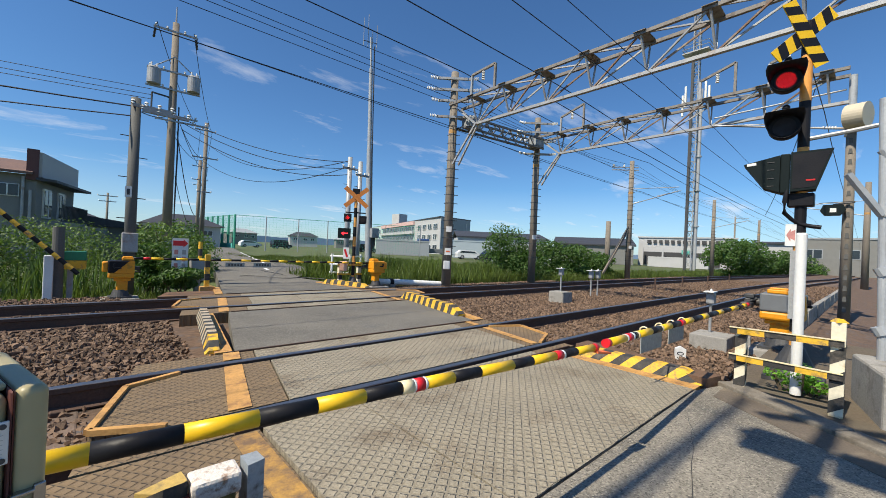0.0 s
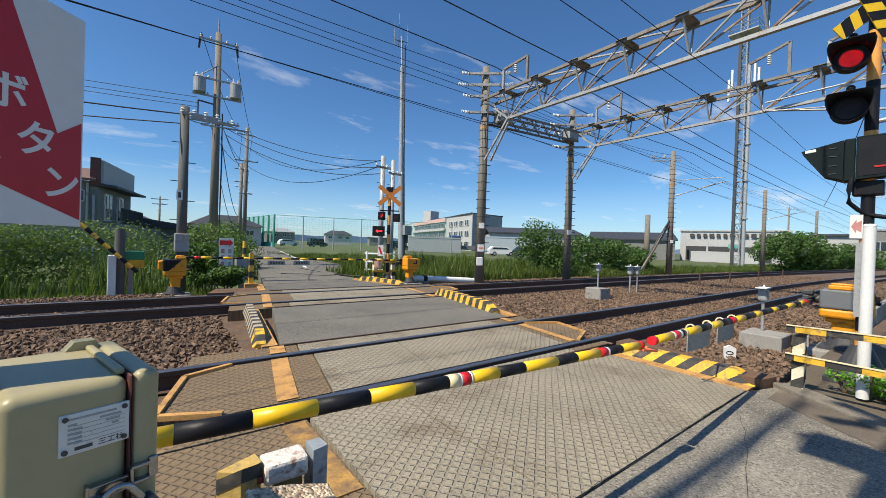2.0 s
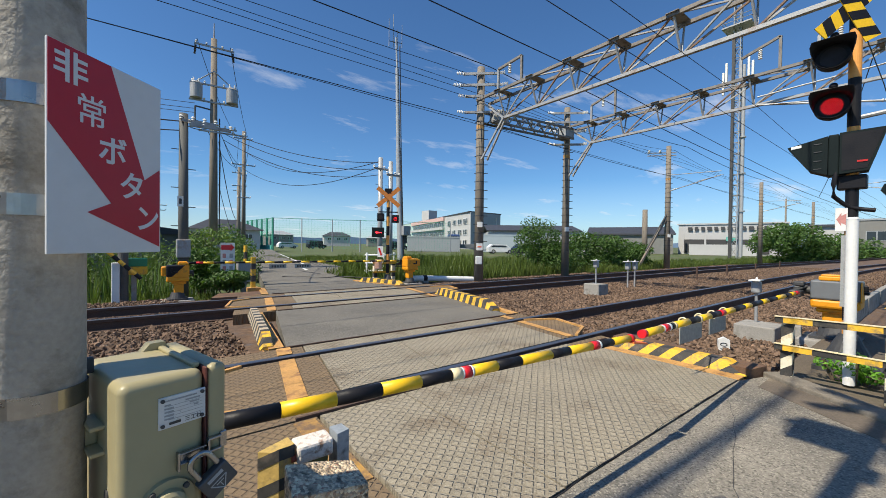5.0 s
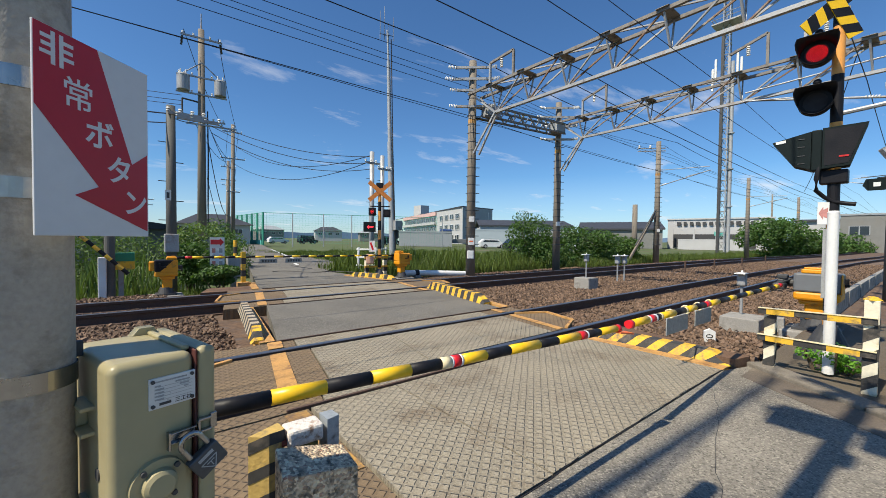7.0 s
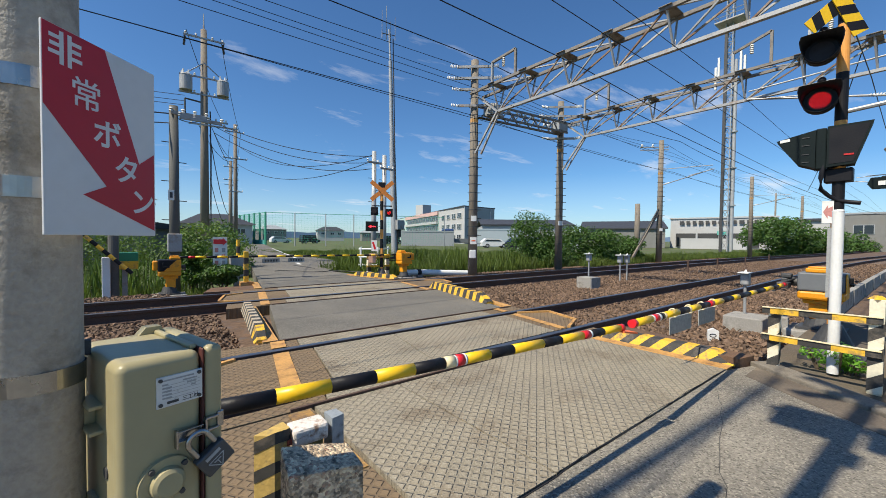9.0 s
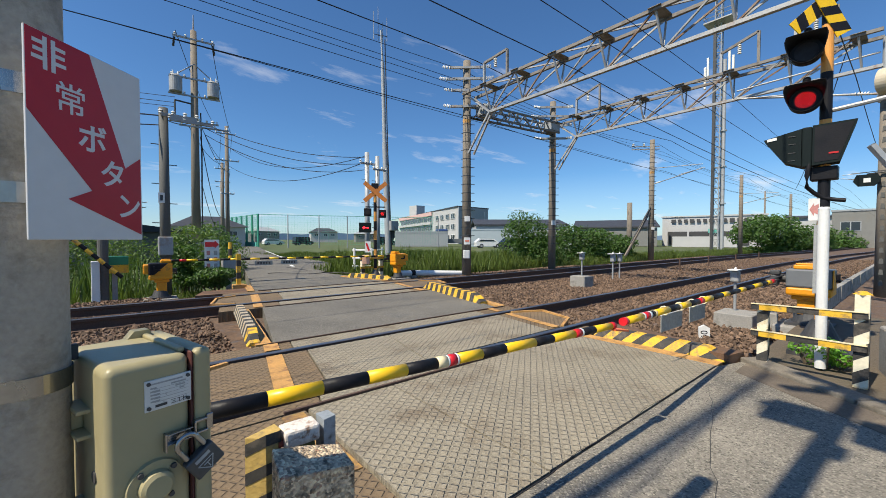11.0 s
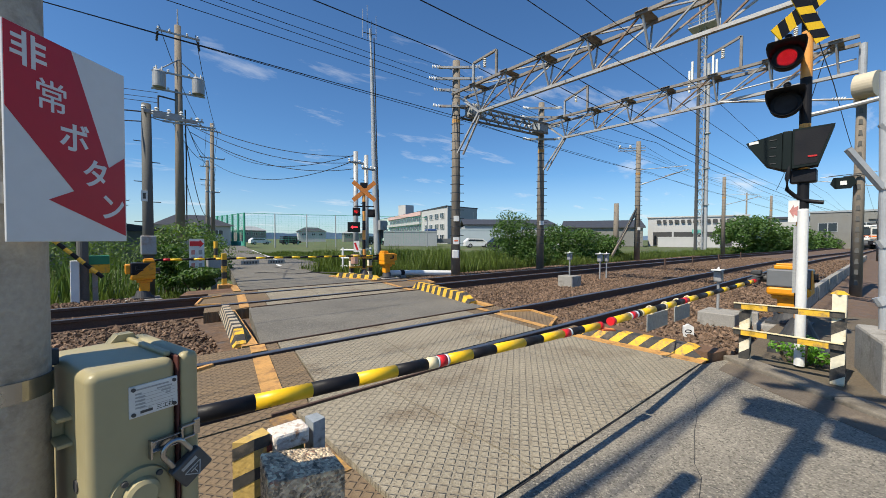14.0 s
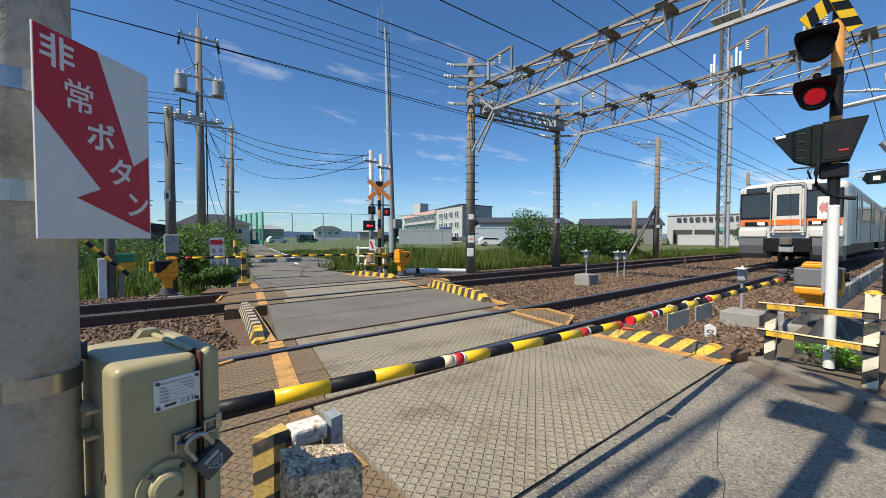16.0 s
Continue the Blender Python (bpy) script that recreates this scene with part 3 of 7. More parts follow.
solid("deck_block", prism(B(), [(5.88, -0.3), (6.15, -0.3), (5.93, -1.585), (5.715, -1.535)], -0.25, 0.045), M["deck_brown"], "brown stained concrete block behind the striped kerb", "concrete block", kind="structure")
build_ground()
build_track(0.0, "near railway track with rusty rails on sleepers", (2.2, 6.4))
build_track(D2, "far railway track with rusty rails on sleepers", (2.4, 7.4))
build_deck()
build_roads()
stripe_kerb((5.685, -0.36, -0.02), (5.70, -1.51, -0.02), 0.09, 0.2, 13, 0.09, "yellow and black striped concrete kerb block at the deck edge")
stripe_kerb((6.78, 3.9, -0.02), (6.3, 1.75, -0.02), 0.14, -0.2, 21, 0.14, "long yellow and black striped kerb between the tracks")
stripe_kerb((2.98, 3.5, -0.03), (2.74, 1.5, -0.03), 0.13, 0.14, 21, 0.05, "weathered striped kerb along the road between the tracks", light="kerb_pale")
stripe_kerb((6.55, 7.2, -0.03), (6.95, 5.65, -0.03), 0.12, -0.2, 12, 0.08, "faded orange striped kerb beside the far signal")
for args in (((3.02, 3.5), (2.78, 1.42), 0.16),):
    (x0, y0), (x1, y1), w = args
    bm = prism(B(), [(x0 + 0.02, y0), (x0 + 0.16, y0), (x1 + 0.16, y1), (x1 + 0.02, y1)], -0.2, -0.006)
    solid("edge_kerb", bm, M["orange_paint"], "flaking orange painted kerb stones along the road", "kerb", kind="structure")
for (x0, y0), (x1, y1), w, nm in (((6.18, 1.42), (6.72, 3.55), 0.12, "flaking orange line by the striped kerb"), ((3.6, 5.6), (3.76, 6.7), 0.13, "flaking orange line by the far rail"), ((6.75, 5.6), (6.3, 7.4), 0.12, "orange line beside the far kerb")):
    bm = prism(B(), [(x0, y0), (x0 + w, y0), (x1 + w, y1), (x1, y1)], -0.06, -0.005)
    solid("edge_line", bm, M["orange_paint"], nm, "road marking", kind="structure")

# ---- crossing equipment ----


def text(name, body, size, material, parent, m, depth=0.0005, label="", bold=0.0):
    cu = bpy.data.curves.new(name, "FONT")
    cu.body, cu.size, cu.align_x, cu.align_y, cu.extrude, cu.offset = body, size, "CENTER", "CENTER", depth, bold * size
    tmp = bpy.data.objects.new(name, cu)
    scene.collection.objects.link(tmp)
    me = bpy.data.meshes.new_from_object(tmp.evaluated_get(bpy.context.evaluated_depsgraph_get()))
    bpy.data.objects.remove(tmp)
    me.materials.append(material)
    ob = new(name, me)
    ob.parent, ob.matrix_basis = parent, m
    if label:
        tagged(ob, label)
    return ob


def facing(x, y, z, toward):
    """A frame whose x is the viewer's right, y up and z out of the face, which looks along toward."""
    w = Vector(toward).normalized()
    u = Vector((0, 0, 1)).cross(w).normalized()
    v = w.cross(u)
    return Matrix.Translation((x, y, z)) @ Matrix((u, v, w)).transposed().to_4x4()


def barrier_arm(a, b, r0, r1, bands, label, extra=()):
    """A straight barrier arm from a towards b; bands are (metres along, colour)."""
    a, b = Vector(a), Vector(b)
    d = (b - a).normalized()
    t = thing("road_barrier", Matrix.Translation(a), label, "road barrier", "lowered road barriers")
    whole = bands[-1][0] - bands[0][0]
    for (s0, c), (s1, _) in zip(bands, bands[1:]):
        ra = r0 + (r1 - r0) * (s0 - bands[0][0]) / whole
        rb = r0 + (r1 - r0) * (s1 - bands[0][0]) / whole
        lift = 0.0012 if c in ("red", "cream_tape", "white") else 0.0
        bm = rod(B(), d * s0, d * s1, ra + lift, rb + lift, 24)
        part("arm_band", bm, M[c], t, smooth=False)
    return t


def smooth_bands():
    for ob in bpy.data.objects:
        if ob.type == "MESH" and ob.name.startswith("arm_band"):
            for p in ob.data.polygons:
                p.use_smooth = len(p.vertices) == 4


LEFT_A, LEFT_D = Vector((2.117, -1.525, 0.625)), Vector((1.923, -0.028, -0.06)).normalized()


def respan(bands, whole, k, length):
    """Spread the band marks along an arm that runs at a slant to the first estimate."""
    out = []
    for s, c in bands:
        w = s / whole
        out.append((length * w * k / (1 - w + w * k), c))
    return out



left_bands = [(-1.7, "black"), (-1.3, "red"), (-0.62, "black"), (-0.36, "black"), (-0.22, "yellow"), (-0.085, "black"), (0.047, "yellow"), (0.184, "black"), (0.318, "yellow"), (0.455, "black"), (0.58, "cream_tape"), (0.625, "white"), (0.632, "red"), (0.668, "white"), (0.678, "yellow"), (0.804, "black"), (0.944, "yellow"), (1.151, "black"), (1.296, "yellow"), (1.498, "red"), (1.561, "white"), (1.578, "black"), (1.715, "yellow"), (1.923, "red"), (1.965, "red")]
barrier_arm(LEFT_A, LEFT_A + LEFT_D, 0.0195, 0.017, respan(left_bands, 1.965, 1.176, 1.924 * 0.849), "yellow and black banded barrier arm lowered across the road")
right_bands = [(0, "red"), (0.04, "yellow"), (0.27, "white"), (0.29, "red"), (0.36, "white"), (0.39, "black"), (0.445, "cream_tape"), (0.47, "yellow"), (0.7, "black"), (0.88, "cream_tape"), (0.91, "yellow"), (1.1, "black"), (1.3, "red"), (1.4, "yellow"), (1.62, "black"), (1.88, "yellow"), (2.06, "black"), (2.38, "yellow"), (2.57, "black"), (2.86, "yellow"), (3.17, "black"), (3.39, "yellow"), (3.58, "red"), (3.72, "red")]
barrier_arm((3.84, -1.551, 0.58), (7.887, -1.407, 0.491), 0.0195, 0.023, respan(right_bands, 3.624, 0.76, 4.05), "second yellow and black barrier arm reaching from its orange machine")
smooth_bands()
bm = B()
beam(bm, LEFT_D * 1.61 + Vector((0, 0, -0.017)), LEFT_D * 1.72 + Vector((0, -0.01, -0.03)), 0.05, 0.008)
M["orange_tape"] = mat("orange_tape", (0.8, 0.17, 0.05), 0.5, 0, 0.1, 8, 50, 0.05)
solid("warning_ribbon", bm, M["orange_tape"], "frayed orange ribbon at the arm's tip", "ribbon", m=Matrix.Translation(LEFT_A))

M["hanging_board"] = mat("hanging_board", (0.3, 0.31, 0.29), 0.6, 0, 0.25, 6, 50, 0.1, dirt=(0.42, 0.43, 0.4), dirt_amount=0.3, dirt_scale=9)
for s0, s1, z in ((0.58, 0.97, 0.03), (1.12, 1.47, 0.03)):
    d = Vector((0.99904, -0.04195, 0.01242))
    o = Vector((4.58, -1.2, 0.42))
    t = thing("hanging_board", Matrix.Translation(o + d * s0 - Vector((0, 0, z))), "grey weathered warning board hanging under the arm", "board", "boards hung from the arm")
    ln = s1 - s0
    bm = B()
    beam(bm, Vector((0, 0, -0.07)), d * ln + Vector((0, 0, -0.07)), 0.006, 0.135)
    part("panel", bm, M["hanging_board"], t)
    bm = B()
    rod(bm, Vector((0, 0, -0.002)), d * ln + Vector((0, 0, -0.002)), 0.006)
    part("edge_rod", bm, M["white"], t)
    for k in (0.05, ln - 0.05):
        bm = B()
        tube(bm, [d * k + Vector((0, 0.032 * math.cos(a), 0.03 + 0.034 * math.sin(a))) for a in np.linspace(0, 2 * math.pi, 13)], 0.006, 6)
        part("rope_tie", bm, M["cream_tape"], t, "pale rope tie")


def gate_machine(m, label, scale=1.0, body_mat="train_grey"):
    """Barrier machine: pedestal, two-tone body with lid, shaft and crank. Local +x is towards its arm."""
    t = thing("barrier_machine", m, label, "barrier machine", "barrier machines")
    bm = B()
    box(bm, (0, 0, -0.1), (0.55, 0.5, 0.14), 0.015)
    part("footing", bm, M["concrete"], t)
    bm = B()
    prism(bm, [(-0.17, -0.17), (0.17, -0.17), (0.17, 0.17), (-0.17, 0.17)], -0.03, 0.0)
    rod(bm, (0, 0, 0), (0, 0, 0.12), 0.14, 0.1, 20)
    part("base_plate", bm, M["steel_dark"], t)
    bm = B()
    box(bm, (0.02, 0, 0.2), (0.16, 0.18, 0.2), 0.02)
    box(bm, (0.02, 0, 0.31), (0.24, 0.26, 0.06), 0.02)
    part("pedestal", bm, M["machine_orange"], t)
    bm = B()
    box(bm, (0, 0, 0.385), (0.37, 0.33, 0.1), 0.025)
    part("lower_body", bm, M["machine_orange"], t)
    bm = B()
    box(bm, (0, 0, 0.545), (0.37, 0.33, 0.22), 0.02)
    part("upper_body", bm, M[body_mat], t)
    bm = B()
    box(bm, (0.09, 0, 0.68), (0.17, 0.22, 0.05), 0.012)
    box(bm, (0.09, 0, 0.715), (0.14, 0.19, 0.02), 0.008)
    part("lid", bm, M["machine_orange"], t)
    bm = B()
    prism(bm, [(-0.1, 0.43), (0.185, 0.43), (0.185, 0.655), (0.12, 0.655)], 0.166, 0.172, pose(0, 0, 0, 90, 0, 0))
    part("stripe", bm, M["machine_orange"], t)
    bm = B()
    box(bm, (-0.05, -0.185, 0.52), (0.1, 0.04, 0.03), 0.006)
    box(bm, (-0.1, -0.18, 0.56), (0.03, 0.03, 0.08), 0.006)
    part("latch", bm, M["black"], t)
    bm = B()
    rod(bm, (0, 0.15, 0.52), (0, 0.3, 0.52), 0.05, None, 16)
    box(bm, (0.08, 0.26, 0.52), (0.2, 0.05, 0.1), 0.01)
    box(bm, (0.2, 0.26, 0.49), (0.16, 0.09, 0.07), 0.01)
    rod(bm, (0.1, 0.2, 0.57), (0.24, 0.3, 0.5), 0.018)
    rod(bm, (0.06, 0.32, 0.42), (0.3, 0.32, 0.42), 0.012)
    rod(bm, (0.07, 0.32, 0.42), (0.07, 0.26, 0.5), 0.012)
    rod(bm, (0.28, 0.32, 0.42), (0.28, 0.26, 0.5), 0.012)
    box(bm, (0.12, 0.25, 0.6), (0.1, 0.08, 0.05), 0.01)
    part("crank", bm, M["steel_dark"], t)
    bm = B()
    box(bm, (-0.22, 0, 0.54), (0.09, 0.26, 0.18), 0.02)
    part("rear_cover", bm, M["machine_orange"], t)
    return t


M["machine_orange"] = mat("machine_orange", (0.75, 0.3, 0.008), 0.5, 0, 0.12, 4, 50, 0.05, dirt=(0.35, 0.16, 0.03), dirt_amount=0.25, dirt_scale=9)
gate_machine(pose(8.4, -1.69, -0.03) @ Matrix.Diagonal((-1.1, 1.25, 1.02, 1)), "orange and dark grey barrier machine beside the near track")


# flashing lamps
LAMPS = []


def lamp_head(parent, m, r, phase, hood=True):
    """A round red crossing lamp: back plate, hood, dark lens and the lit dots, which slide behind the lens when off."""
    bm = B()
    rod(bm, (0, 0, -0.09), (0, 0, -0.03), r * 0.75, r * 1.0, 28)
    rod(bm, (0, 0, -0.03), (0, 0, 0.0), r * 1.02, None, 28)
    head = part("lamp_housing", bm, M["black"], parent, "black round lamp housing", where=m)
    bm = B()
    rod(bm, (0, 0, 0.0), (0, 0, 0.006), r * 0.72, None, 28)
    part("lens", bm, M["lens_dark"], head)
    if hood:
        # visor: open below, flared towards the front
        bm = B()
        n = 22
        ri, ro = [], []
        for i in range(n + 1):
            a = radians(-90 + 360 * i / n)
            depth = 0.14 + 0.04 * math.sin(a)
            yo = min(math.sin(a) * 1.5, 0.96) if math.sin(a) > 0 else math.sin(a) * 1.08
            ri.append((bm.verts.new((r * 1.0 * math.cos(a), r * 1.0 * math.sin(a), 0)), bm.verts.new((r * 0.97 * math.cos(a), r * 0.97 * math.sin(a), 0))))
            f = 1.12 + 0.12 * math.sin(a) + 0.45 * max(0.0, math.sin(a))
            ro.append((bm.verts.new((r * f * math.cos(a), r * yo, depth)), bm.verts.new((r * (f - 0.03) * math.cos(a), r * (yo - 0.03 * math.sin(a)), depth))))
        for i in range(n):
            bm.faces.new((ri[i][0], ri[i + 1][0], ro[i + 1][0], ro[i][0]))
            bm.faces.new((ri[i][1], ro[i][1], ro[i + 1][1], ri[i + 1][1]))
            bm.faces.new((ro[i][0], ro[i + 1][0], ro[i + 1][1], ro[i][1]))
        part("visor", bm, M["black"], head, smooth=True)
    bm = B()
    k = 0
    for ring in range(0, 7):
        cnt = max(1, ring * 6)
        for i in range(cnt):
            a = 2 * math.pi * i / cnt
            rr = r * 0.58 * ring / 6
            rod(bm, (rr * math.cos(a), rr * math.sin(a), 0.0), (rr * math.cos(a), rr * math.sin(a), 0.004), r * 0.028, r * 0.02, 6)
    leds = part("led_dots", bm, M["led"], head, "bright red light-emitting dots")
    leds.location = (0, 0, 0.005)
    LAMPS.append((leds, phase))
    return head


def crossbuck(parent, m, ln, w, cols, angles=(40, -40)):
    """Two crossing boards with slanted bands; m is the frame of their face."""
    for k, ang in enumerate(angles):
        base = m @ pose(0, 0, 0.012 * k, 0, 0, ang)
        b = part("cross_board", box(B(), (0, 0, 0), (ln, w, 0.008)), M[cols[0]], parent, where=base)
        n = 4
        if len(cols) > 1:
            for i in range(n):
                x = -ln / 2 + (i + 0.55) * ln / n
                h = ln / n * 0.26
                bm = prism(B(), [(x - h - 0.025, -w / 2), (x + h - 0.025, -w / 2), (x + h + 0.025, w / 2), (x - h + 0.025, w / 2)], 0.0042, 0.0052)
                part("board_band", bm, M[cols[1]], b)


def banded_post(parent, h, r, bands, cols, z0=0.0, name="post"):
    z, i = z0, 0
    while z < h - 1e-3:
        z1 = min(h, z + bands)
        part("post_band", rod(B(), (0, 0, z), (0, 0, z1), r, None, 20), M[cols[i % 2]], parent)
        z, i = z1, i + 1


def near_signal():
    t = thing("crossing_signal", pose(6.76, -1.955, -0.03), "orange and black banded signal post with two red lamps", "crossing signal", "crossing signals")
    banded_post(t, 3.25, 0.042, 0.42, ("post_orange", "black"))
    bm = B()
    prism(bm, [(-0.2, -0.2), (0.2, -0.2), (0.2, 0.2), (-0.2, 0.2)], -0.02, 0.02)
    rod(bm, (0, 0, 0), (0, 0, 0.3), 0.2, 0.06, 20)
    part("post_foot", bm, M["steel_dark"], t)
    f = Vector((-0.99, -0.1, 0))
    w = f.normalized()
    for z, ph in ((2.72, 0), (2.29, 1)):
        lamp_head(t, facing(-0.1, 0.125, z, f), 0.115, ph)
        bm = rod(B(), (0, 0, z), (-0.03, 0.115, z), 0.035, None, 12)
        part("lamp_arm", bm, M["black"], t)
    for z in (2.91, 2.47):
        bm = B()
        bmesh.ops.create_uvsphere(bm, u_segments=14, v_segments=8, radius=0.03, matrix=Matrix.Translation((-0.08, 0.12, z)))
        part("knob", bm, M["black"], t, smooth=True)
    crossbuck(t, facing(-0.06, 0.02, 3.12, (-0.72, -0.68, 0)), 0.64, 0.125, ("yellow", "black"), (42, -62))
    # two-way direction indicator in a flared black hood
    ind = facing(-0.06, 0.11, 1.86, f)
    box_ = part("indicator_box", box(B(), (0, 0, -0.02), (0.07, 0.36, 0.14), 0.01), M["indicator"], t, "black direction indicator", where=ind)
    for name, pts in (("left_wing", [(-0.30, 0.11), (-0.036, 0.17), (-0.036, -0.17), (-0.15, -0.12)]), ("right_wing", [(0.036, 0.185), (0.31, 0.19), (0.21, -0.155), (0.036, -0.17)])):
        bm = prism(B(), pts, -0.12, 0.06)
        part(name, bm, M["indicator"], box_)
    for y in (-0.11, -0.04, 0.04, 0.11):
        part("rib", box(B(), (-0.1, y, 0.062), (0.05, 0.006, 0.006)), M["steel_dark"], box_)
    # flat black sheet stands in for the shaded inside of the open hood
    bm = prism(B(), [(0.05, 0.165), (0.29, 0.172), (0.198, -0.135), (0.05, -0.145)], 0.061, 0.063)
    part("dark_face", bm, M["black"], box_)
    bm = box(B(), (0.17, -0.075, 0.066), (0.06, 0.014, 0.003))
    part("dim_arrow", bm, M["dim_red"], box_, "dimly lit red arrow shaft")
    part("maker_plate", box(B(), (-0.24, 0.105, 0.063), (0.07, 0.025, 0.003), 0.0, Matrix.Rotation(radians(6), 3, "Z")), M["white"], box_)
    bm = box(B(), (0, 0, 1.62), (0.12, 0.18, 0.12), 0.01)
    part("junction_box", bm, M["black"], t)
    bm = tube(B(), [(-0.09, 0.09, 1.72), (-0.11, 0.1, 1.6), (-0.1, 0.1, 1.5), (-0.06, 0.05, 1.44), (-0.03, 0.0, 1.4), (-0.02, -0.08, 1.38), (-0.02, -0.14, 1.37)], 0.018, 8)
    part("conduit", bm, M["black"], t, smooth=True)
    bm = tube(B(), [(0.02, -0.03, 2.18), (0.02, -0.3, 2.2), (0.03, -0.62, 2.24)], 0.02, 8)
    part("side_arm", bm, M["galv"], t)
    # notice boards on the post
    pl = facing(-0.05, 0.055, 1.3, f)
    bd = part("notice_board", box(B(), (0, 0, 0), (0.075, 0.2, 0.004)), M["white"], t, "faded white plate with a red arrow", where=pl)
    bm = prism(B(), [(-0.03, 0), (0.0, 0.06), (0.0, 0.03), (0.03, 0.05), (0.03, -0.05), (0.0, -0.03), (0.0, -0.06)], 0.003, 0.004)
    part("red_arrow", bm, M["red_faded"], bd)
    bd = part("long_board", box(B(), (0, 0, 0), (0.055, 0.62, 0.004)), M["plate_grey"], t, "long grey notice with unreadable writing", where=facing(-0.055, 0.025, 0.85, f))
    for i in range(9):
        part("writing_bar", box(B(), (0, 0.26 - i * 0.058, 0.003), (0.022, 0.026, 0.002)), M["galv"], bd)
    # white pipe guard in front
    p = thing("white_pipe", pose(6.18, -2.02, -0.03), "white plastic pipe standing upright before the signal post", "pipe")
    bm = rod(B(), (0, 0, 0), (0, 0, 1.27), 0.035, None, 24)
    part("pipe_body", bm, M["white"], p, smooth=False)
    bm = rod(B(), (0, 0, 1.27), (0, 0, 1.285), 0.037, 0.03, 24)
    part("cap", bm, M["white"], p)
    return t


M["post_orange"] = mat("post_orange", (0.75, 0.33, 0.07), 0.5, 0, 0.12, 4, 40, 0.05)
M["indicator"] = mat("indicator", (0.009, 0.015, 0.016), 0.6, 0, 0.2, 6, 50, 0.05, spec=0.12)
M["dim_red"] = glow("dim_red", (0.4, 0.01, 0.01), 0.25)
M["arrow_red"] = glow("arrow_red", (1.0, 0.02, 0.03), 2.5)
M["red_faded"] = mat("red_faded", (0.5, 0.22, 0.2), 0.7, 0, 0.2, 9, 60, 0.05)
M["plate_grey"] = mat("plate_grey", (0.32, 0.33, 0.33), 0.7, 0, 0.2, 9, 60, 0.05)
near_signal()


def unseen_casters():
    """Unseen tall signal and pole, added left of the view to cast shadows across the asphalt."""
    t = thing("crossing_signal", pose(1.42, -2.04, -0.03), "unseen tall orange and black banded signal post with paired lamps, added for its shadow", "crossing signal", "crossing signals")
    banded_post(t, 5.95, 0.05, 0.42, ("post_orange", "black"))
    part("post_foot", rod(B(), (0, 0, 0), (0, 0, 0.3), 0.12, 0.06, 20), M["steel_dark"], t)
    part("lamp_bar", beam(B(), (0, 0.34, 4.72), (0, -0.34, 4.72), 0.05, 0.05), M["black"], t)
    for y in (0.17, -0.2):
        part("lamp_panel", box(B(), (-0.04, y, 4.68), (0.2, 0.27, 0.3), 0.02), M["black"], t)
    part("junction_box", box(B(), (0, -0.02, 4.12), (0.1, 0.14, 0.16), 0.02), M["black"], t)
    crossbuck(t, facing(-0.07, 0, 5.62, (-1, 0, 0)), 0.85, 0.14, ("yellow", "black"), (40, -40))
    # unseen pole, added and sized for the soft shadow line on the asphalt
    p = thing("utility_pole", pose(-1.3, -1.43, -0.03), "unseen slim grey steel pole added for its shadow on the road", "utility pole", "utility poles")
    part("shaft", rod(B(), (0, 0, 0), (0, 0, 9.2), 0.05, 0.034, 20), M["galv_pole"], p, smooth=True)


unseen_casters()


def guard_fence():
    t = thing("guard_fence", pose(5.9, -1.715, -0.05), "low black and yellow striped metal guard fence beside the kerb", "guard fence")
    dx, dy = 0.0, -0.54
    for ox, oy, h, w in ((0, 0, 0.52, 0.07), (dx, dy, 0.66, 0.075)):
        z, i = 0.0, 0
        post = part("fence_post", box(B(), (ox, oy, h / 2), (w * 0.9, w, h), 0.004), M["fence_white"], t)
        for i in range(int(h / 0.17)):
            z = 0.02 + i * 0.17
            hw, up = w / 2 + 0.0015, 0.055
            z3 = min(z + 0.14, h)
            bm = B()
            bm.faces.new([bm.verts.new((ox - 0.9 * hw, oy + k * hw, q)) for k, q in ((1, z), (-1, z + up), (-1, z3), (1, z3 - up))])
            bm.faces.new([bm.verts.new((ox + e * 0.9 * hw, oy - hw, q)) for e, q in ((-1, z + up), (1, min(z + 2 * up, h)), (1, min(z3 + up, h)), (-1, z3))])
            part("stripe", bm, M["black_worn"], post)
    part("post_cap", rod(B(), (dx, dy, 0.66), (dx, dy, 0.685), 0.05, 0.02, 4), M["yellow_worn"], t)
    for z0, z1 in ((0.5, 0.515), (0.287, 0.283)):
        bm = B()
        beam(bm, (0.0 - 0.05, 0.07, z0), (dx - 0.05, dy - 0.03, z1), 0.012, 0.045, 0.003)
        r = part("fence_rail", bm, M["black_worn"], t)
        for k in (0.08, 0.62):
            a = Vector((-0.058, 0.07, z0)).lerp(Vector((dx - 0.058, dy - 0.03, z1)), k)
            b = Vector((-0.058, 0.07, z0)).lerp(Vector((dx - 0.058, dy - 0.03, z1)), k + 0.26)
            part("yellow_band", beam(B(), a, b, 0.004, 0.044), M["yellow_worn"], r)
        # cream strip paints the sunlit upper edge of the rail
        a, b = Vector((-0.05, 0.07, z0 + 0.026)), Vector((dx - 0.05, dy - 0.03, z1 + 0.026))
        part("top_edge", beam(B(), a, b, 0.03, 0.006), M["cream_tape"], r)


M["fence_white"] = mat("fence_white", (0.72, 0.66, 0.5), 0.6, 0, 0.15, 6, 50, 0.1, dirt=(0.5, 0.36, 0.12), dirt_amount=0.35, dirt_scale=10)
guard_fence()


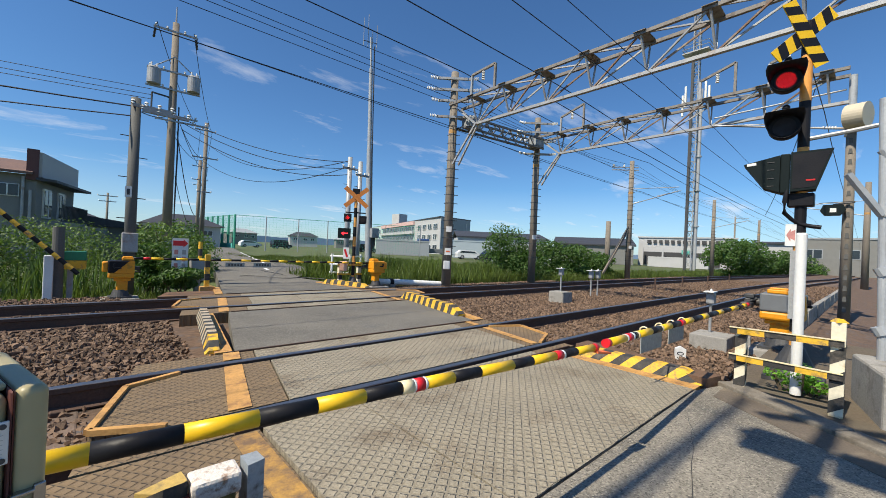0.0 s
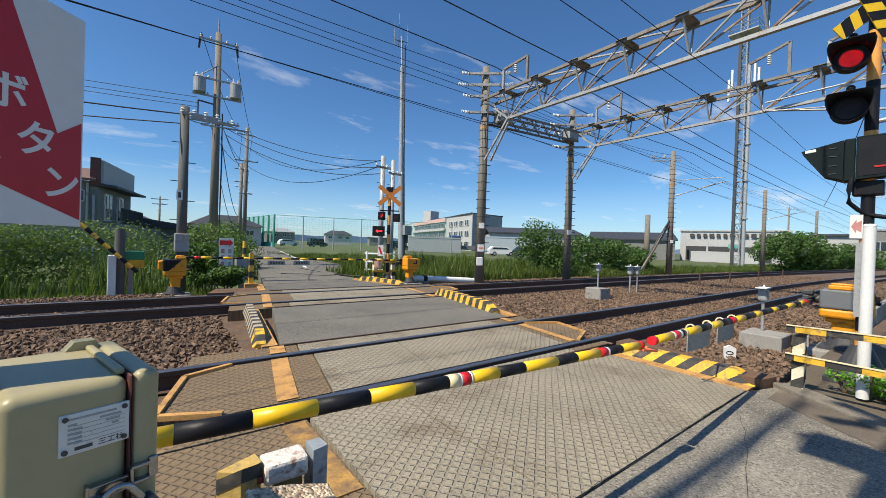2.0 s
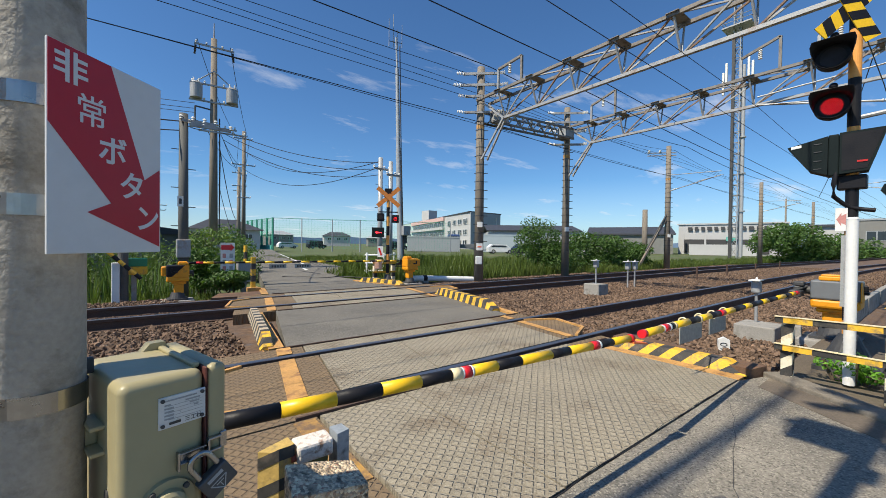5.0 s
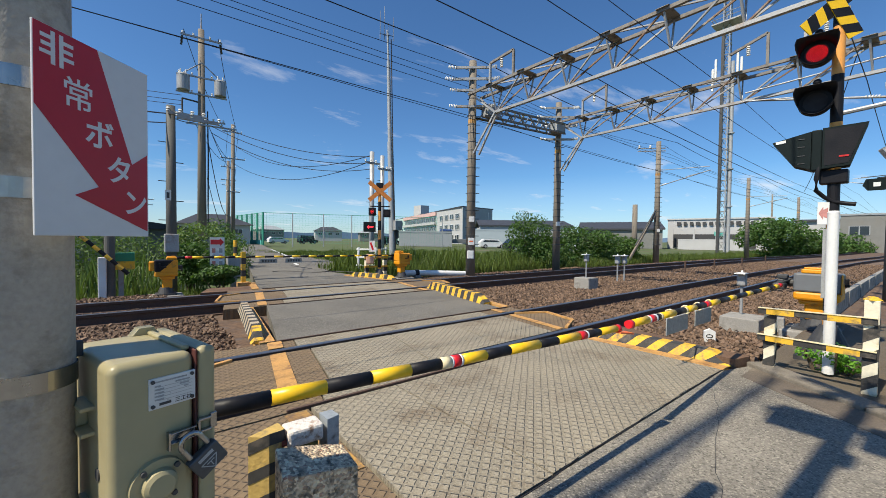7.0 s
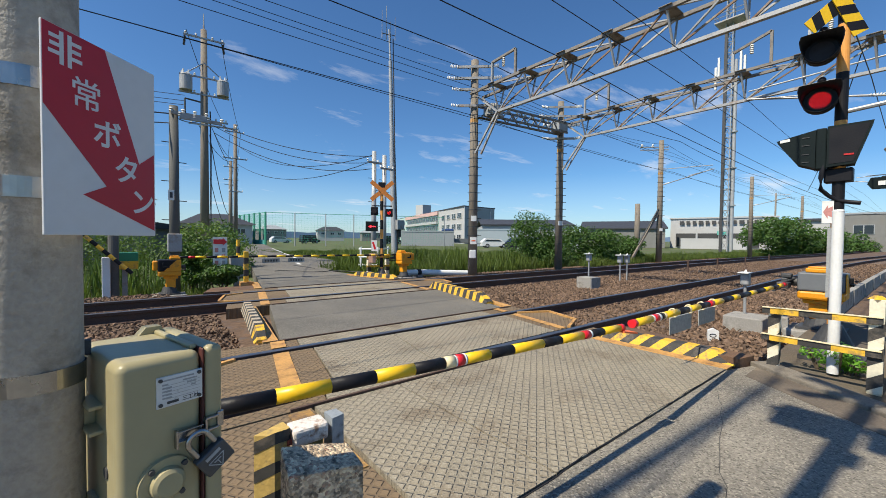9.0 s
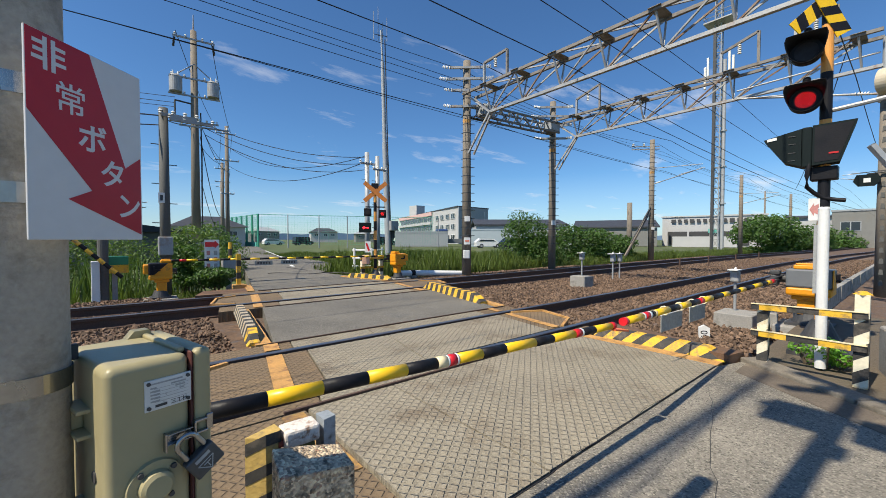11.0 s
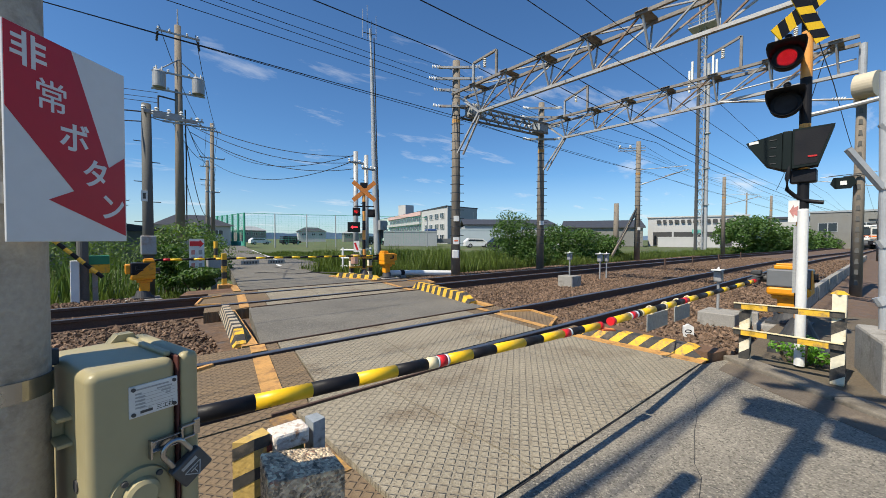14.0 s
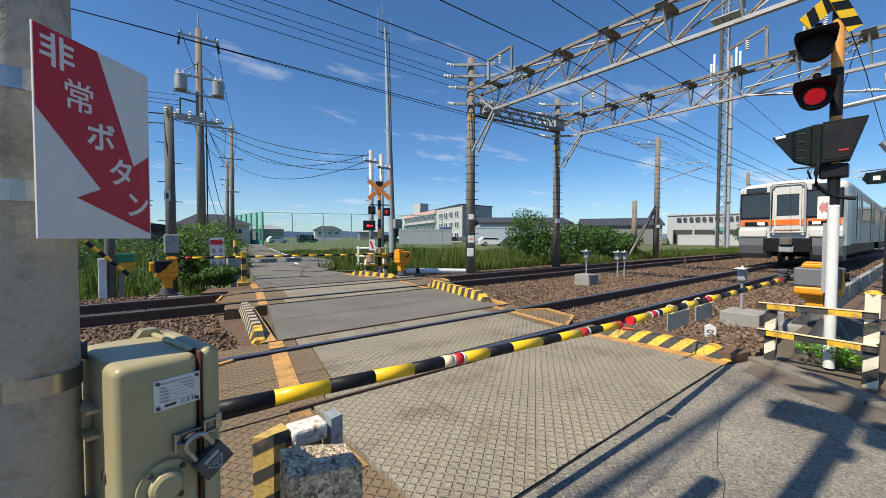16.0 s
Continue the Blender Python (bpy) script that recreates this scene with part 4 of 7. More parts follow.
def sensor_post(m, label, tilt=0):
    t = thing("track_sensor", m, label, "sensor", "obstacle sensors by the tracks")
    part("stem", rod(B(), (0, 0, 0), (0, 0, 0.42), 0.018, None, 12), M["galv"], t)
    bm = box(B(), (0, 0, 0.47), (0.11, 0.1, 0.16), 0.02)
    part("sensor_head", bm, M["galv"], t, smooth=False)
    bm = B()
    prism(bm, [(-0.13, -0.06), (0.07, -0.06), (0.07, 0.06), (-0.13, 0.06)], 0.555, 0.568)
    rod(bm, (0, 0, 0.56), (0, 0, 0.6), 0.02, 0.008, 8)
    part("rain_shade", bm, M["white"], t)
    return t


def footing(name, c, s, label, m=None, mt="concrete"):
    return solid(name, box(B(), (0, 0, 0), s, 0.012), M[mt], label, "footing", m=Matrix.Translation(c) @ (m or Matrix()))


footing("concrete_footing", (8.25, -1.0, -0.13), (0.5, 0.42, 0.3), "weathered square concrete footing in the ballast")
sensor_post(pose(8.36, -0.94, 0.02), "grey hooded obstacle sensor on a short stem")
footing("concrete_wall", (8.6, -1.3, -0.1), (0.7, 0.08, 0.3), "short low concrete wall beside the barrier machine", pose(0, 0, 0, 0, 0, 12))
footing("concrete_footing", (10.4, 2.6, -0.05), (0.4, 0.4, 0.32), "square concrete footing between the tracks")
sensor_post(pose(10.4, 2.6, 0.11), "grey hooded obstacle sensor on a concrete footing")
footing("concrete_footing", (12.7, 2.9, -0.19), (0.5, 0.35, 0.06), "flat concrete pad between the tracks")
for dx in (-0.1, 0.12):
    sensor_post(pose(12.7 + dx, 2.9 - dx * 0.4, -0.17) @ Matrix.Diagonal((1.2, 1.2, 1.35, 1)), "grey sensor on a rusty stem between the tracks")

# distance marker
mk = thing("distance_marker", facing(7.13, -0.94, -0.2, (-0.8, -0.5, 0)), "small white pointed distance marker in the ballast", "marker post")
part("plate", prism(B(), [(-0.055, 0), (0.055, 0), (0.055, 0.16), (0.0, 0.19), (-0.055, 0.16)], -0.02, 0.02), M["white"], mk)
text("digit", "60", 0.1, M["black"], mk, pose(0, 0.08, 0.021, 0, 0, 90))

# ---- concrete post with sign, switch box and padlock, next to the camera ----


def sign_post():
    t = thing("concrete_post", pose(1.83, -1.83, -0.03), "weathered round concrete post with steel bands", "post")
    part("shaft", rod(B(), (0, 0, 0), (0, 0, 2.6), 0.0405, 0.038, 48), M["post_near"], t, smooth=True)
    for z in (1.19, 1.075, 0.865):
        bm = rod(B(), (0, 0, z - 0.011), (0, 0, z + 0.011), 0.0415, None, 48)
        box(bm, (-0.045, -0.012, z), (0.016, 0.016, 0.022), 0.002)
        rod(bm, (-0.058, -0.012, z + 0.004), (-0.036, -0.012, z + 0.004), 0.004, None, 8)
        part("steel_band", bm, M["steel_bright"], t)
    # the sign
    a, b = Vector((1.851, -1.922, 0)), Vector((1.939, -1.827, 0))
    wd, ht, top = (b - a).length, 0.2085, 1.2035
    u = (b - a).normalized()
    w = u.cross(Vector((0, 0, 1)))
    m = Matrix.Translation((a.x, a.y, top)) @ Matrix((u, Vector((0, 0, 1)), w)).transposed().to_4x4()
    s = thing("warning_sign", m, "white metal sign with a red arrow and white Japanese characters", "sign")
    bm = box(B(), (wd / 2, -ht / 2, -0.0012), (wd, ht, 0.0024), 0.0006)
    part("plate", bm, M["sign_white"], s)
    pts = [(0.004, 0.003), (0.486, 0.003), (0.817, 0.576), (0.985, 0.498), (0.985, 0.968), (0.288, 0.791), (0.491, 0.734), (0.004, 0.385)]
    bm = prism(B(), [(x * wd, -y * ht) for x, y in pts][::-1], 0.0002, 0.0005)
    part("red_arrow", bm, M["sign_red"], s, "large red arrow")
    for ch, x, y in zip("\u975e\u5e38\u30dc\u30bf\u30f3", (0.165, 0.325, 0.503, 0.688, 0.85), (0.113, 0.292, 0.465, 0.637, 0.812)):
        c = text("character", ch, 0.0345, M["sign_white"], s, pose(x * wd, -y * ht, 0.0007), 0.0002, bold=0.004 if ch == "\u5e38" else 0.018)
    for z in (1.155, 1.045):
        bm = box(B(), (1.873, -1.868, z), (0.03, 0.022, 0.014), 0, Matrix.Rotation(radians(43), 3, "Z"))
        solid("sign_bracket", bm, M["steel_bright"], "bright steel bracket between sign and post", "bracket", "sign brackets")


M["post_near"] = mat("post_near", (0.36, 0.335, 0.295), 0.85, 0, 0.2, 18, 160, 0.35, dirt=(0.17, 0.15, 0.12), dirt_amount=0.4, dirt_scale=14)
M["sign_white"] = mat("sign_white", (0.62, 0.63, 0.64), 0.4, 0, 0.05, 6, 60, 0.0)
M["sign_red"] = mat("sign_red", (0.42, 0.006, 0.02), 0.35, 0, 0.06, 6, 60, 0.0)
sign_post()


def switch_box():
    """The box's frame: x along its face to the right, y up, z out towards the viewer."""
    a, b = Vector((1.902, -1.911, 0)), Vector((2.004, -1.8815, 0))
    u = (b - a).normalized()
    w = u.cross(Vector((0, 0, 1)))
    m = Matrix.Translation((a.x, a.y, 0.72)) @ Matrix((u, Vector((0, 0, 1)), w)).transposed().to_4x4()
    t = thing("switch_box", m, "beige metal emergency switch box with padlocked hasp, clamped to the post", "switch box")
    wd = (b - a).length

    def rounded(c, sz, r, seg=5):
        bm = box(B(), c, sz)
        bmesh.ops.bevel(bm, geom=list(bm.edges), offset=r, segments=seg, affect="EDGES", profile=0.5)
        return bm
    gx = wd * 0.8
    weighted(part("body", rounded((gx / 2, -0.0055, -0.08), (gx, 0.275, 0.16), 0.011), M["box_paint"], t))
    weighted(part("gasket", rounded((gx + 0.0015, -0.0055, -0.08), (0.0035, 0.277, 0.1625), 0.002, 2), M["gasket"], t, "dark red rubber gasket"))
    weighted(part("lid_rim", rounded((gx + (wd - gx) / 2 + 0.003, -0.0055, -0.08), (wd - gx, 0.281, 0.167), 0.008), M["box_paint"], t))
    # pressed ridge over the lid joint and a hinge tab behind it
    weighted(part("ridge", rounded((gx - 0.004, 0.1335, -0.085), (0.008, 0.007, 0.14), 0.0028, 3), M["box_paint"], t))
    part("hinge_tab", prism(B(), [(-0.018, 0), (0.014, 0), (0.009, 0.011), (-0.009, 0.011)], -0.158, -0.14, Matrix.Translation((gx - 0.008, 0.131, 0))), M["box_paint"], t)
    # ribbed mounting lugs on the side next to the post
    for y in (0.075, 0.045, -0.045, -0.09):
        part("lug", rounded((-0.006, y, -0.075), (0.014, 0.005, 0.05), 0.0015, 2), M["box_paint"], t)
    for y in (0.06, -0.068):
        part("mounting_foot", rounded((-0.006, y, -0.085), (0.013, 0.026, 0.012), 0.003, 2), M["box_paint"], t)
    part("side_plug", rod(B(), (-0.0015, 0.0, -0.04), (0.002, 0.0, -0.04), 0.007, None, 20), M["steel_dark"], t)
    # plate with writing
    cx, cy = wd * 0.57, 0.09
    pl = part("maker_plate", box(B(), (cx, cy, 0.0), (0.049, 0.037, 0.003), 0.0008), M["plate_white"], t, "white maker's plate")
    for i, (x, y, w_) in enumerate(((-0.002, 13.5, 0.038), (-0.018, 8.5, 0.007), (0.012, 9.5, 0.018), (-0.016, 4.5, 0.011), (0.014, 5.5, 0.012), (-0.016, 0.5, 0.011), (0.016, 1.5, 0.006), (-0.016, -3.5, 0.011), (-0.016, -7.5, 0.011))):
        part("writing_bar", box(B(), (cx + x * 0.87, cy + y * 0.001, 0.0017), (w_ * 0.87, 0.0018, 0.0004)), M["plate_grey"], pl)
    for y in (7.2, 3.2, -0.8, -4.8, -8.8):
        part("rule", box(B(), (cx + 0.003, cy + y * 0.001, 0.0016), (0.036, 0.0004, 0.0003)), M["plate_grey"], pl)
    text("writing", "\u4e09\u5de5\u793e", 0.0062, M["steel_dark"], pl, pose(cx + 0.011, cy - 0.0135, 0.0016), 0.0002, bold=0.01)
    part("writing_bar", box(B(), (cx - 0.008, cy - 0.0135, 0.0017), (0.012, 0.003, 0.0004)), M["steel_dark"], pl)
    for x in (-1, 1):
        for y in (-1, 1):
            part("screw", rod(B(), (cx + x * 0.0205, cy + y * 0.0145, 0.001), (cx + x * 0.0205, cy + y * 0.0145, 0.0032), 0.0022, None, 10), M["steel_dark"], pl)
    # hasp
    hx, hy = wd * 0.69, 0.033
    hs = part("hasp", rounded((hx - 0.004, hy, 0.004), (0.028, 0.013, 0.003), 0.001, 2), M["steel_bright"], t, "scratched bright steel hasp")
    for c, z in (((hx - 0.004, hy + 0.0058, 0.007), (0.028, 0.0014, 0.006)), ((hx - 0.004, hy - 0.0058, 0.007), (0.028, 0.0014, 0.006)), ((hx - 0.019, hy - 0.003, 0.006), (0.0024, 0.022, 0.008))):
        part("flange", box(B(), c, z, 0.0004), M["steel_bright"], hs)
    st = part("staple", box(B(), (wd * 0.98, hy + 0.005, 0.005), (0.008, 0.02, 0.004), 0.001), M["steel_bright"], t)
    for c, z in (((hx + 0.02, hy + 0.011, 0.006), (0.015, 0.0034, 0.008)), ((hx + 0.02, hy - 0.004, 0.006), (0.015, 0.0034, 0.008)), ((hx + 0.013, hy + 0.0035, 0.006), (0.003, 0.0155, 0.008))):
        part("loop_bar", box(B(), c, z, 0.0008), M["steel_bright"], st)
    # padlock hanging askew from the hasp
    k = thing("padlock", m @ pose(wd * 0.68, 0.027, 0.012, 0, 0, 33) @ Matrix.Diagonal((1.2, 1.2, 1.1, 1)), "dark grey steel padlock with embossed front", "padlock")
    bm = box(B(), (0.0, -0.032, 0.002), (0.031, 0.025, 0.012))
    bmesh.ops.bevel(bm, geom=list(bm.edges), offset=0.0022, segments=3, affect="EDGES", profile=0.5)
    weighted(part("lock_body", bm, M["lock"], k))
    bm = tube(B(), [(-0.0095, -0.018, 0.002), (-0.0095, -0.006, 0.002)] + [(0.0095 * math.cos(a), -0.004 + 0.009 * math.sin(a), 0.002) for a in np.linspace(math.pi, 0, 9)] + [(0.0095, -0.006, 0.002), (0.0095, -0.018, 0.002)], 0.0026, 12)
    part("shackle", bm, M["steel_bright"], k, smooth=True)
    for p, q in (((-0.0085, -0.031), (0.0085, -0.031)), ((-0.0085, -0.031), (0.0, -0.043)), ((0.0085, -0.031), (0.0, -0.043)), ((-0.004, -0.034), (0.004, -0.034)), ((0.0, -0.034), (0.0, -0.04))):
        part("emblem_line", beam(B(), (*p, 0.0082), (*q, 0.0082), 0.0009, 0.0006), M["plate_grey"], k)
    part("writing_bar", box(B(), (0, -0.0255, 0.0082), (0.016, 0.0035, 0.0006)), M["plate_grey"], k)
    # round cover at the bottom
    rx, ry = wd * 0.42, -0.016
    bm = rod(B(), (rx, ry, -0.002), (rx, ry, 0.005), 0.0295, 0.028, 48)
    cv = part("round_cover", bm, M["box_paint"], t)
    bm = rod(B(), (rx, ry, 0.004), (rx, ry, 0.013), 0.0185, 0.017, 40)
    rod(bm, (rx, ry, 0.013), (rx, ry, 0.016), 0.017, 0.013, 40)
    part("boss", bm, M["box_paint"], cv)
    for i in range(4):
        a = radians(40 + 90 * i)
        x, y = rx + 0.0236 * math.cos(a), ry + 0.0236 * math.sin(a)
        part("screw", rod(B(), (x, y, 0.004), (x, y, 0.0085), 0.0034, 0.003, 12), M["steel_dark"], cv)
    for y in (0.145, -0.06):
        part("clamp", box(B(), (-0.01, y - 0.01, -0.11), (0.024, 0.02, 0.008), 0.002), M["steel_dark"], t)


M["gasket"] = mat("gasket", (0.09, 0.025, 0.02), 0.7, 0, 0.1, 9, 60, 0)
M["plate_white"] = mat("plate_white", (0.6, 0.62, 0.62), 0.35, 0.2, 0.08, 20, 90, 0)
M["lock"] = mat("lock", (0.075, 0.08, 0.085), 0.45, 0.4, 0.15, 60, 200, 0.1)
switch_box()


def pebble_shaft():
    """A square shaft with a slanting, crumbled top."""
    bm = prism(B(), [(-0.062, -0.045), (-0.02, -0.047), (0.02, -0.044), (0.062, -0.046), (0.06, 0.04), (0.0, 0.043), (-0.06, 0.04)], 0.0, 0.652)
    rng = random.Random(4)
    for v in bm.verts:
        if v.co.z > 0.5:
            v.co.z += -0.13 * (v.co.x + 0.06) + rng.uniform(-0.006, 0.006)
    bmesh.ops.bevel(bm, geom=list(bm.edges), offset=0.004, segments=2, affect="EDGES", profile=0.5)
    return bm


def short_posts():
    """Striped angle post with a chipped white cap, and a rough pebble-concrete post beside it."""
    t = thing("striped_post", pose(2.113, -1.69, -0.03), "yellow and black striped angle post with chipped white cap", "post")
    part("angle_post", prism(B(), [(-0.03, -0.005), (0.0, -0.03), (0.032, -0.012), (0.028, 0.02), (0.0, 0.008)], 0.0, 0.658), M["post_yellow"], t)
    for i in range(11):
        z = 0.643 - i * 0.055
        bm = B()
        vs = [(-0.0305, -0.006, z - 0.02), (0.0, -0.0312, z), (0.0, -0.0312, z + 0.022), (-0.0305, -0.006, z + 0.003)]
        bm.faces.new([bm.verts.new(v) for v in vs])
        vs = [(0.0, -0.0312, z), (0.0325, -0.0132, z - 0.008), (0.0325, -0.0132, z + 0.014), (0.0, -0.0312, z + 0.022)]
        bm.faces.new([bm.verts.new(v) for v in vs])
        part("black_band", bm, M["black_worn"], t)
    c = thing("capped_post", pose(2.205, -1.69, -0.03), "chipped white painted post head with rusty bolt", "post")
    bm = box(B(), (-0.022, 0.0, 0.636), (0.07, 0.05, 0.034), 0.006)
    part("white_cap", bm, M["chipped"], c)
    part("stem", box(B(), (-0.012, 0.012, 0.3), (0.045, 0.03, 0.62), 0.004), M["olive"], c)
    bm = prism(B(), [(0.022, -0.02), (0.05, -0.012), (0.046, 0.02), (0.02, 0.02)], 0.0, 0.655)
    part("grey_flange", bm, M["flange"], c)
    part("bolt", rod(B(), (-0.066, -0.012, 0.63), (-0.056, -0.012, 0.63), 0.007, None, 8), M["rust_red"], c)
    p = thing("pebble_post", pose(2.168, -1.805, -0.03, 0, 0, -6), "square post of rough exposed-pebble concrete", "post")
    part("shaft", pebble_shaft(), M["pebble"], p)


M["post_yellow"] = mat("post_yellow", (0.5, 0.34, 0.1), 0.75, 0, 0.2, 30, 120, 0.2, dirt=(0.25, 0.19, 0.1), dirt_amount=0.3, dirt_scale=40)
M["chipped"] = mat("chipped", (0.72, 0.66, 0.6), 0.7, 0, 0.1, 30, 150, 0.4, dirt=(0.3, 0.17, 0.1), dirt_amount=0.35, dirt_scale=60)
M["olive"] = mat("olive", (0.16, 0.15, 0.06), 0.8, 0, 0.2, 30, 120, 0.2)
M["flange"] = mat("flange", (0.3, 0.33, 0.36), 0.6, 0.1, 0.2, 30, 120, 0.2, dirt=(0.1, 0.1, 0.1), dirt_scale=30)
M["rust_red"] = mat("rust_red", (0.22, 0.05, 0.03), 0.8, 0, 0.2, 60, 200, 0.2)


def pebble_mat():
    m = mat("pebble", (0.52, 0.4, 0.27), 0.85, 0, 0.3, 30, 200, 0, dirt=(0.14, 0.11, 0.08), dirt_scale=40)
    n, l = m.node_tree.nodes, m.node_tree.links
    p = n["Principled BSDF"]
    v = n.new("ShaderNodeTexVoronoi"); v.inputs["Scale"].default_value = 190
    tc = n.new("ShaderNodeTexCoord"); l.new(tc.outputs["Object"], v.inputs["Vector"])
    mixc = n.new("ShaderNodeMix"); mixc.data_type = "RGBA"; mixc.blend_type = "OVERLAY"; mixc.inputs[0].default_value = 0.8
    bw = n.new("ShaderNodeRGBToBW"); l.new(v.outputs["Color"], bw.inputs[0])
    l.new(p.inputs["Base Color"].links[0].from_socket, mixc.inputs[6]); l.new(bw.outputs[0], mixc.inputs[7])
    l.new(mixc.outputs[2], p.inputs["Base Color"])
    b = n.new("ShaderNodeBump"); b.inputs["Strength"].default_value = 1.0; b.inputs["Distance"].default_value = 0.004; b.invert = True
    l.new(v.outputs["Distance"], b.inputs["Height"]); l.new(b.outputs[0], p.inputs["Normal"])
    return m


M["pebble"] = pebble_mat()
short_posts()

# ---- overhead line masts, portals, poles, wires ----


def insulator(bm, p, axis, n=5, r=0.035):
    p, axis = Vector(p), Vector(axis).normalized()
    for i in range(n):
        rod(bm, p + axis * i * 0.05, p + axis * (i * 0.05 + 0.03), r, r * 0.55, 10)


def rail_mast(x, y, h, r, label, z0=-0.3, rungs=True, plate=True, arms=True):
    t = thing("catenary_mast", pose(x, y, z0), label, "catenary mast", "concrete masts along the tracks")
    part("shaft", rod(B(), (0, 0, 0), (0, 0, h - z0), r, r * 0.78, 24), M["pole_concrete"], t, smooth=True)
    if rungs:
        for i in range(20):
            z = 1.15 + i * 0.27
            if z > h - z0 - 0.9:
                break
            k = r * (1 - 0.22 * z / (h - z0))
            part("step_bolt", rod(B(), (-0.74 * (k + 0.04), 0.67 * (k + 0.04), z), (0.74 * (k + 0.12), -0.67 * (k + 0.12), z), 0.011, None, 6), M["steel_dark"], t)
            part("strap", rod(B(), (0, 0, z - 0.012), (0, 0, z + 0.012), k + 0.004, None, 20), M["steel_dark"], t)
    if plate:
        part("number_plate", box(B(), (-r * 0.6, -r * 0.85, 1.95), (0.17, 0.02, 0.17), 0, Matrix.Rotation(radians(-35), 3, "Z")), M["white"], t, "blank white number plate")
    part("orange_band", rod(B(), (0, 0, h - z0 - 1.95), (0, 0, h - z0 - 1.83), r * 0.86, None, 24), M["orange_paint"], t)
    if arms:
        for k, z in enumerate((h - z0 - 0.25, h - z0 - 0.6, h - z0 - 0.95, h - z0 - 1.45)):
            ln = (1.06, 1.25, 0.94, 1.0)[k]
            bm = beam(B(), (-ln * 0.37 - 0.1, ln * 0.33 - 0.1, z), (ln * 0.37 - 0.1, -ln * 0.33 - 0.1, z), 0.06, 0.07)
            arm = part("cross_arm", bm, M["galv"], t)
            for s in (-1, 1):
                bm = B()
                insulator(bm, (s * ln * 0.37 - 0.1, -s * ln * 0.33 - 0.1, z), (s * 0.74, -s * 0.67, 0.15), 5, 0.06)
                part("insulator", bm, M["insulator"], arm)
    return t


MAST1, MAST2, MAST3 = (10.16, 6.5), (14.65, 6.44), (25.2, 7.07)
rail_mast(*MAST1, 6.62, 0.15, "brown stained concrete mast with cross arms and insulators")
rail_mast(*MAST2, 6.35, 0.145, "concrete mast carrying the second portal beam")
rail_mast(*MAST3, 6.75, 0.16, "plain concrete mast with step bolts further along the line", arms=False)
rail_mast(44.0, 7.2, 6.75, 0.17, "distant concrete mast by the far track", arms=False, plate=False)
rail_mast(66.0, 7.2, 6.75, 0.17, "distant concrete mast by the far track", arms=False, plate=False)
RECESSED = rail_mast(14.65, -2.05, 4.3, 0.105, "old concrete mast with moulded recesses beside the near track", rungs=False, plate=False, arms=False)
rail_mast(10.16, -3.3, 5.6, 0.15, "concrete mast holding the first portal beam", rungs=False, plate=False, arms=False)
rail_mast(36.0, -2.3, 6.2, 0.17, "distant concrete mast beside the near track", rungs=False, plate=False, arms=False)


part("top_pipe", rod(B(), (0, 0, 4.55), (0, 0, 5.7), 0.07, None, 16), M["galv_pole"], RECESSED)
# raised dark plates stand in for the shade inside the moulded recesses
for i in range(17):
    part("recess", prism(B(), [(-0.035, -0.055), (0.035, -0.055), (0.025, 0.055), (-0.025, 0.055)], 0.0, 0.012, facing(-0.1 + i * 0.0012, 0, 0.35 + i * 0.24, (-1, 0, 0))), M["pole_dark"], RECESSED)
# top arm of the plain mast
m3 = thing("line_arm", pose(25.2, 7.07, 6.2), "galvanised double arm with white insulators at a mast head", "cross arm")
for dz in (0.0, 0.16):
    part("bar", beam(B(), (-0.85, 0.78, dz), (0.3, -0.27, dz + 0.02), 0.05, 0.05), M["galv"], m3)
for k in (0.35, 0.8):
    bm = B()
    insulator(bm, (-k, k * 0.9, 0.2), (0, 0, 1), 3, 0.07)
    part("insulator", bm, M["insulator"], m3)


def arm_bracket(x, y, s):
    """Cantilever arm for the contact wires on a mast at y, reaching towards the tracks."""
    t = thing("cantilever_arm", pose(x, y, 0), "thin galvanised cantilever arm holding the contact wire", "cantilever arm", "cantilever arms")
    part("tube", rod(B(), (0, s * 0.1, 4.2), (-0.2, s * 2.6, 4.75), 0.025, None, 8), M["galv"], t)
    part("brace", rod(B(), (0, s * 0.1, 5.1), (-0.2, s * 2.6, 4.95), 0.02, None, 8), M["galv"], t)
    part("steady_arm", rod(B(), (-0.2, s * 2.7, 4.75), (-0.2, s * 1.5, 4.55), 0.014, None, 8), M["galv"], t)
    bm = B()
    insulator(bm, (0, s * 0.25, 4.25), (-0.03, s, 0.2), 5, 0.05)
    part("insulator", bm, M["insulator"], t)


arm_bracket(25.2, 7.07, -1)
arm_bracket(44.0, 7.2, -1)
arm_bracket(14.65, -2.05, 1)
arm_bracket(36.0, -2.3, 1)


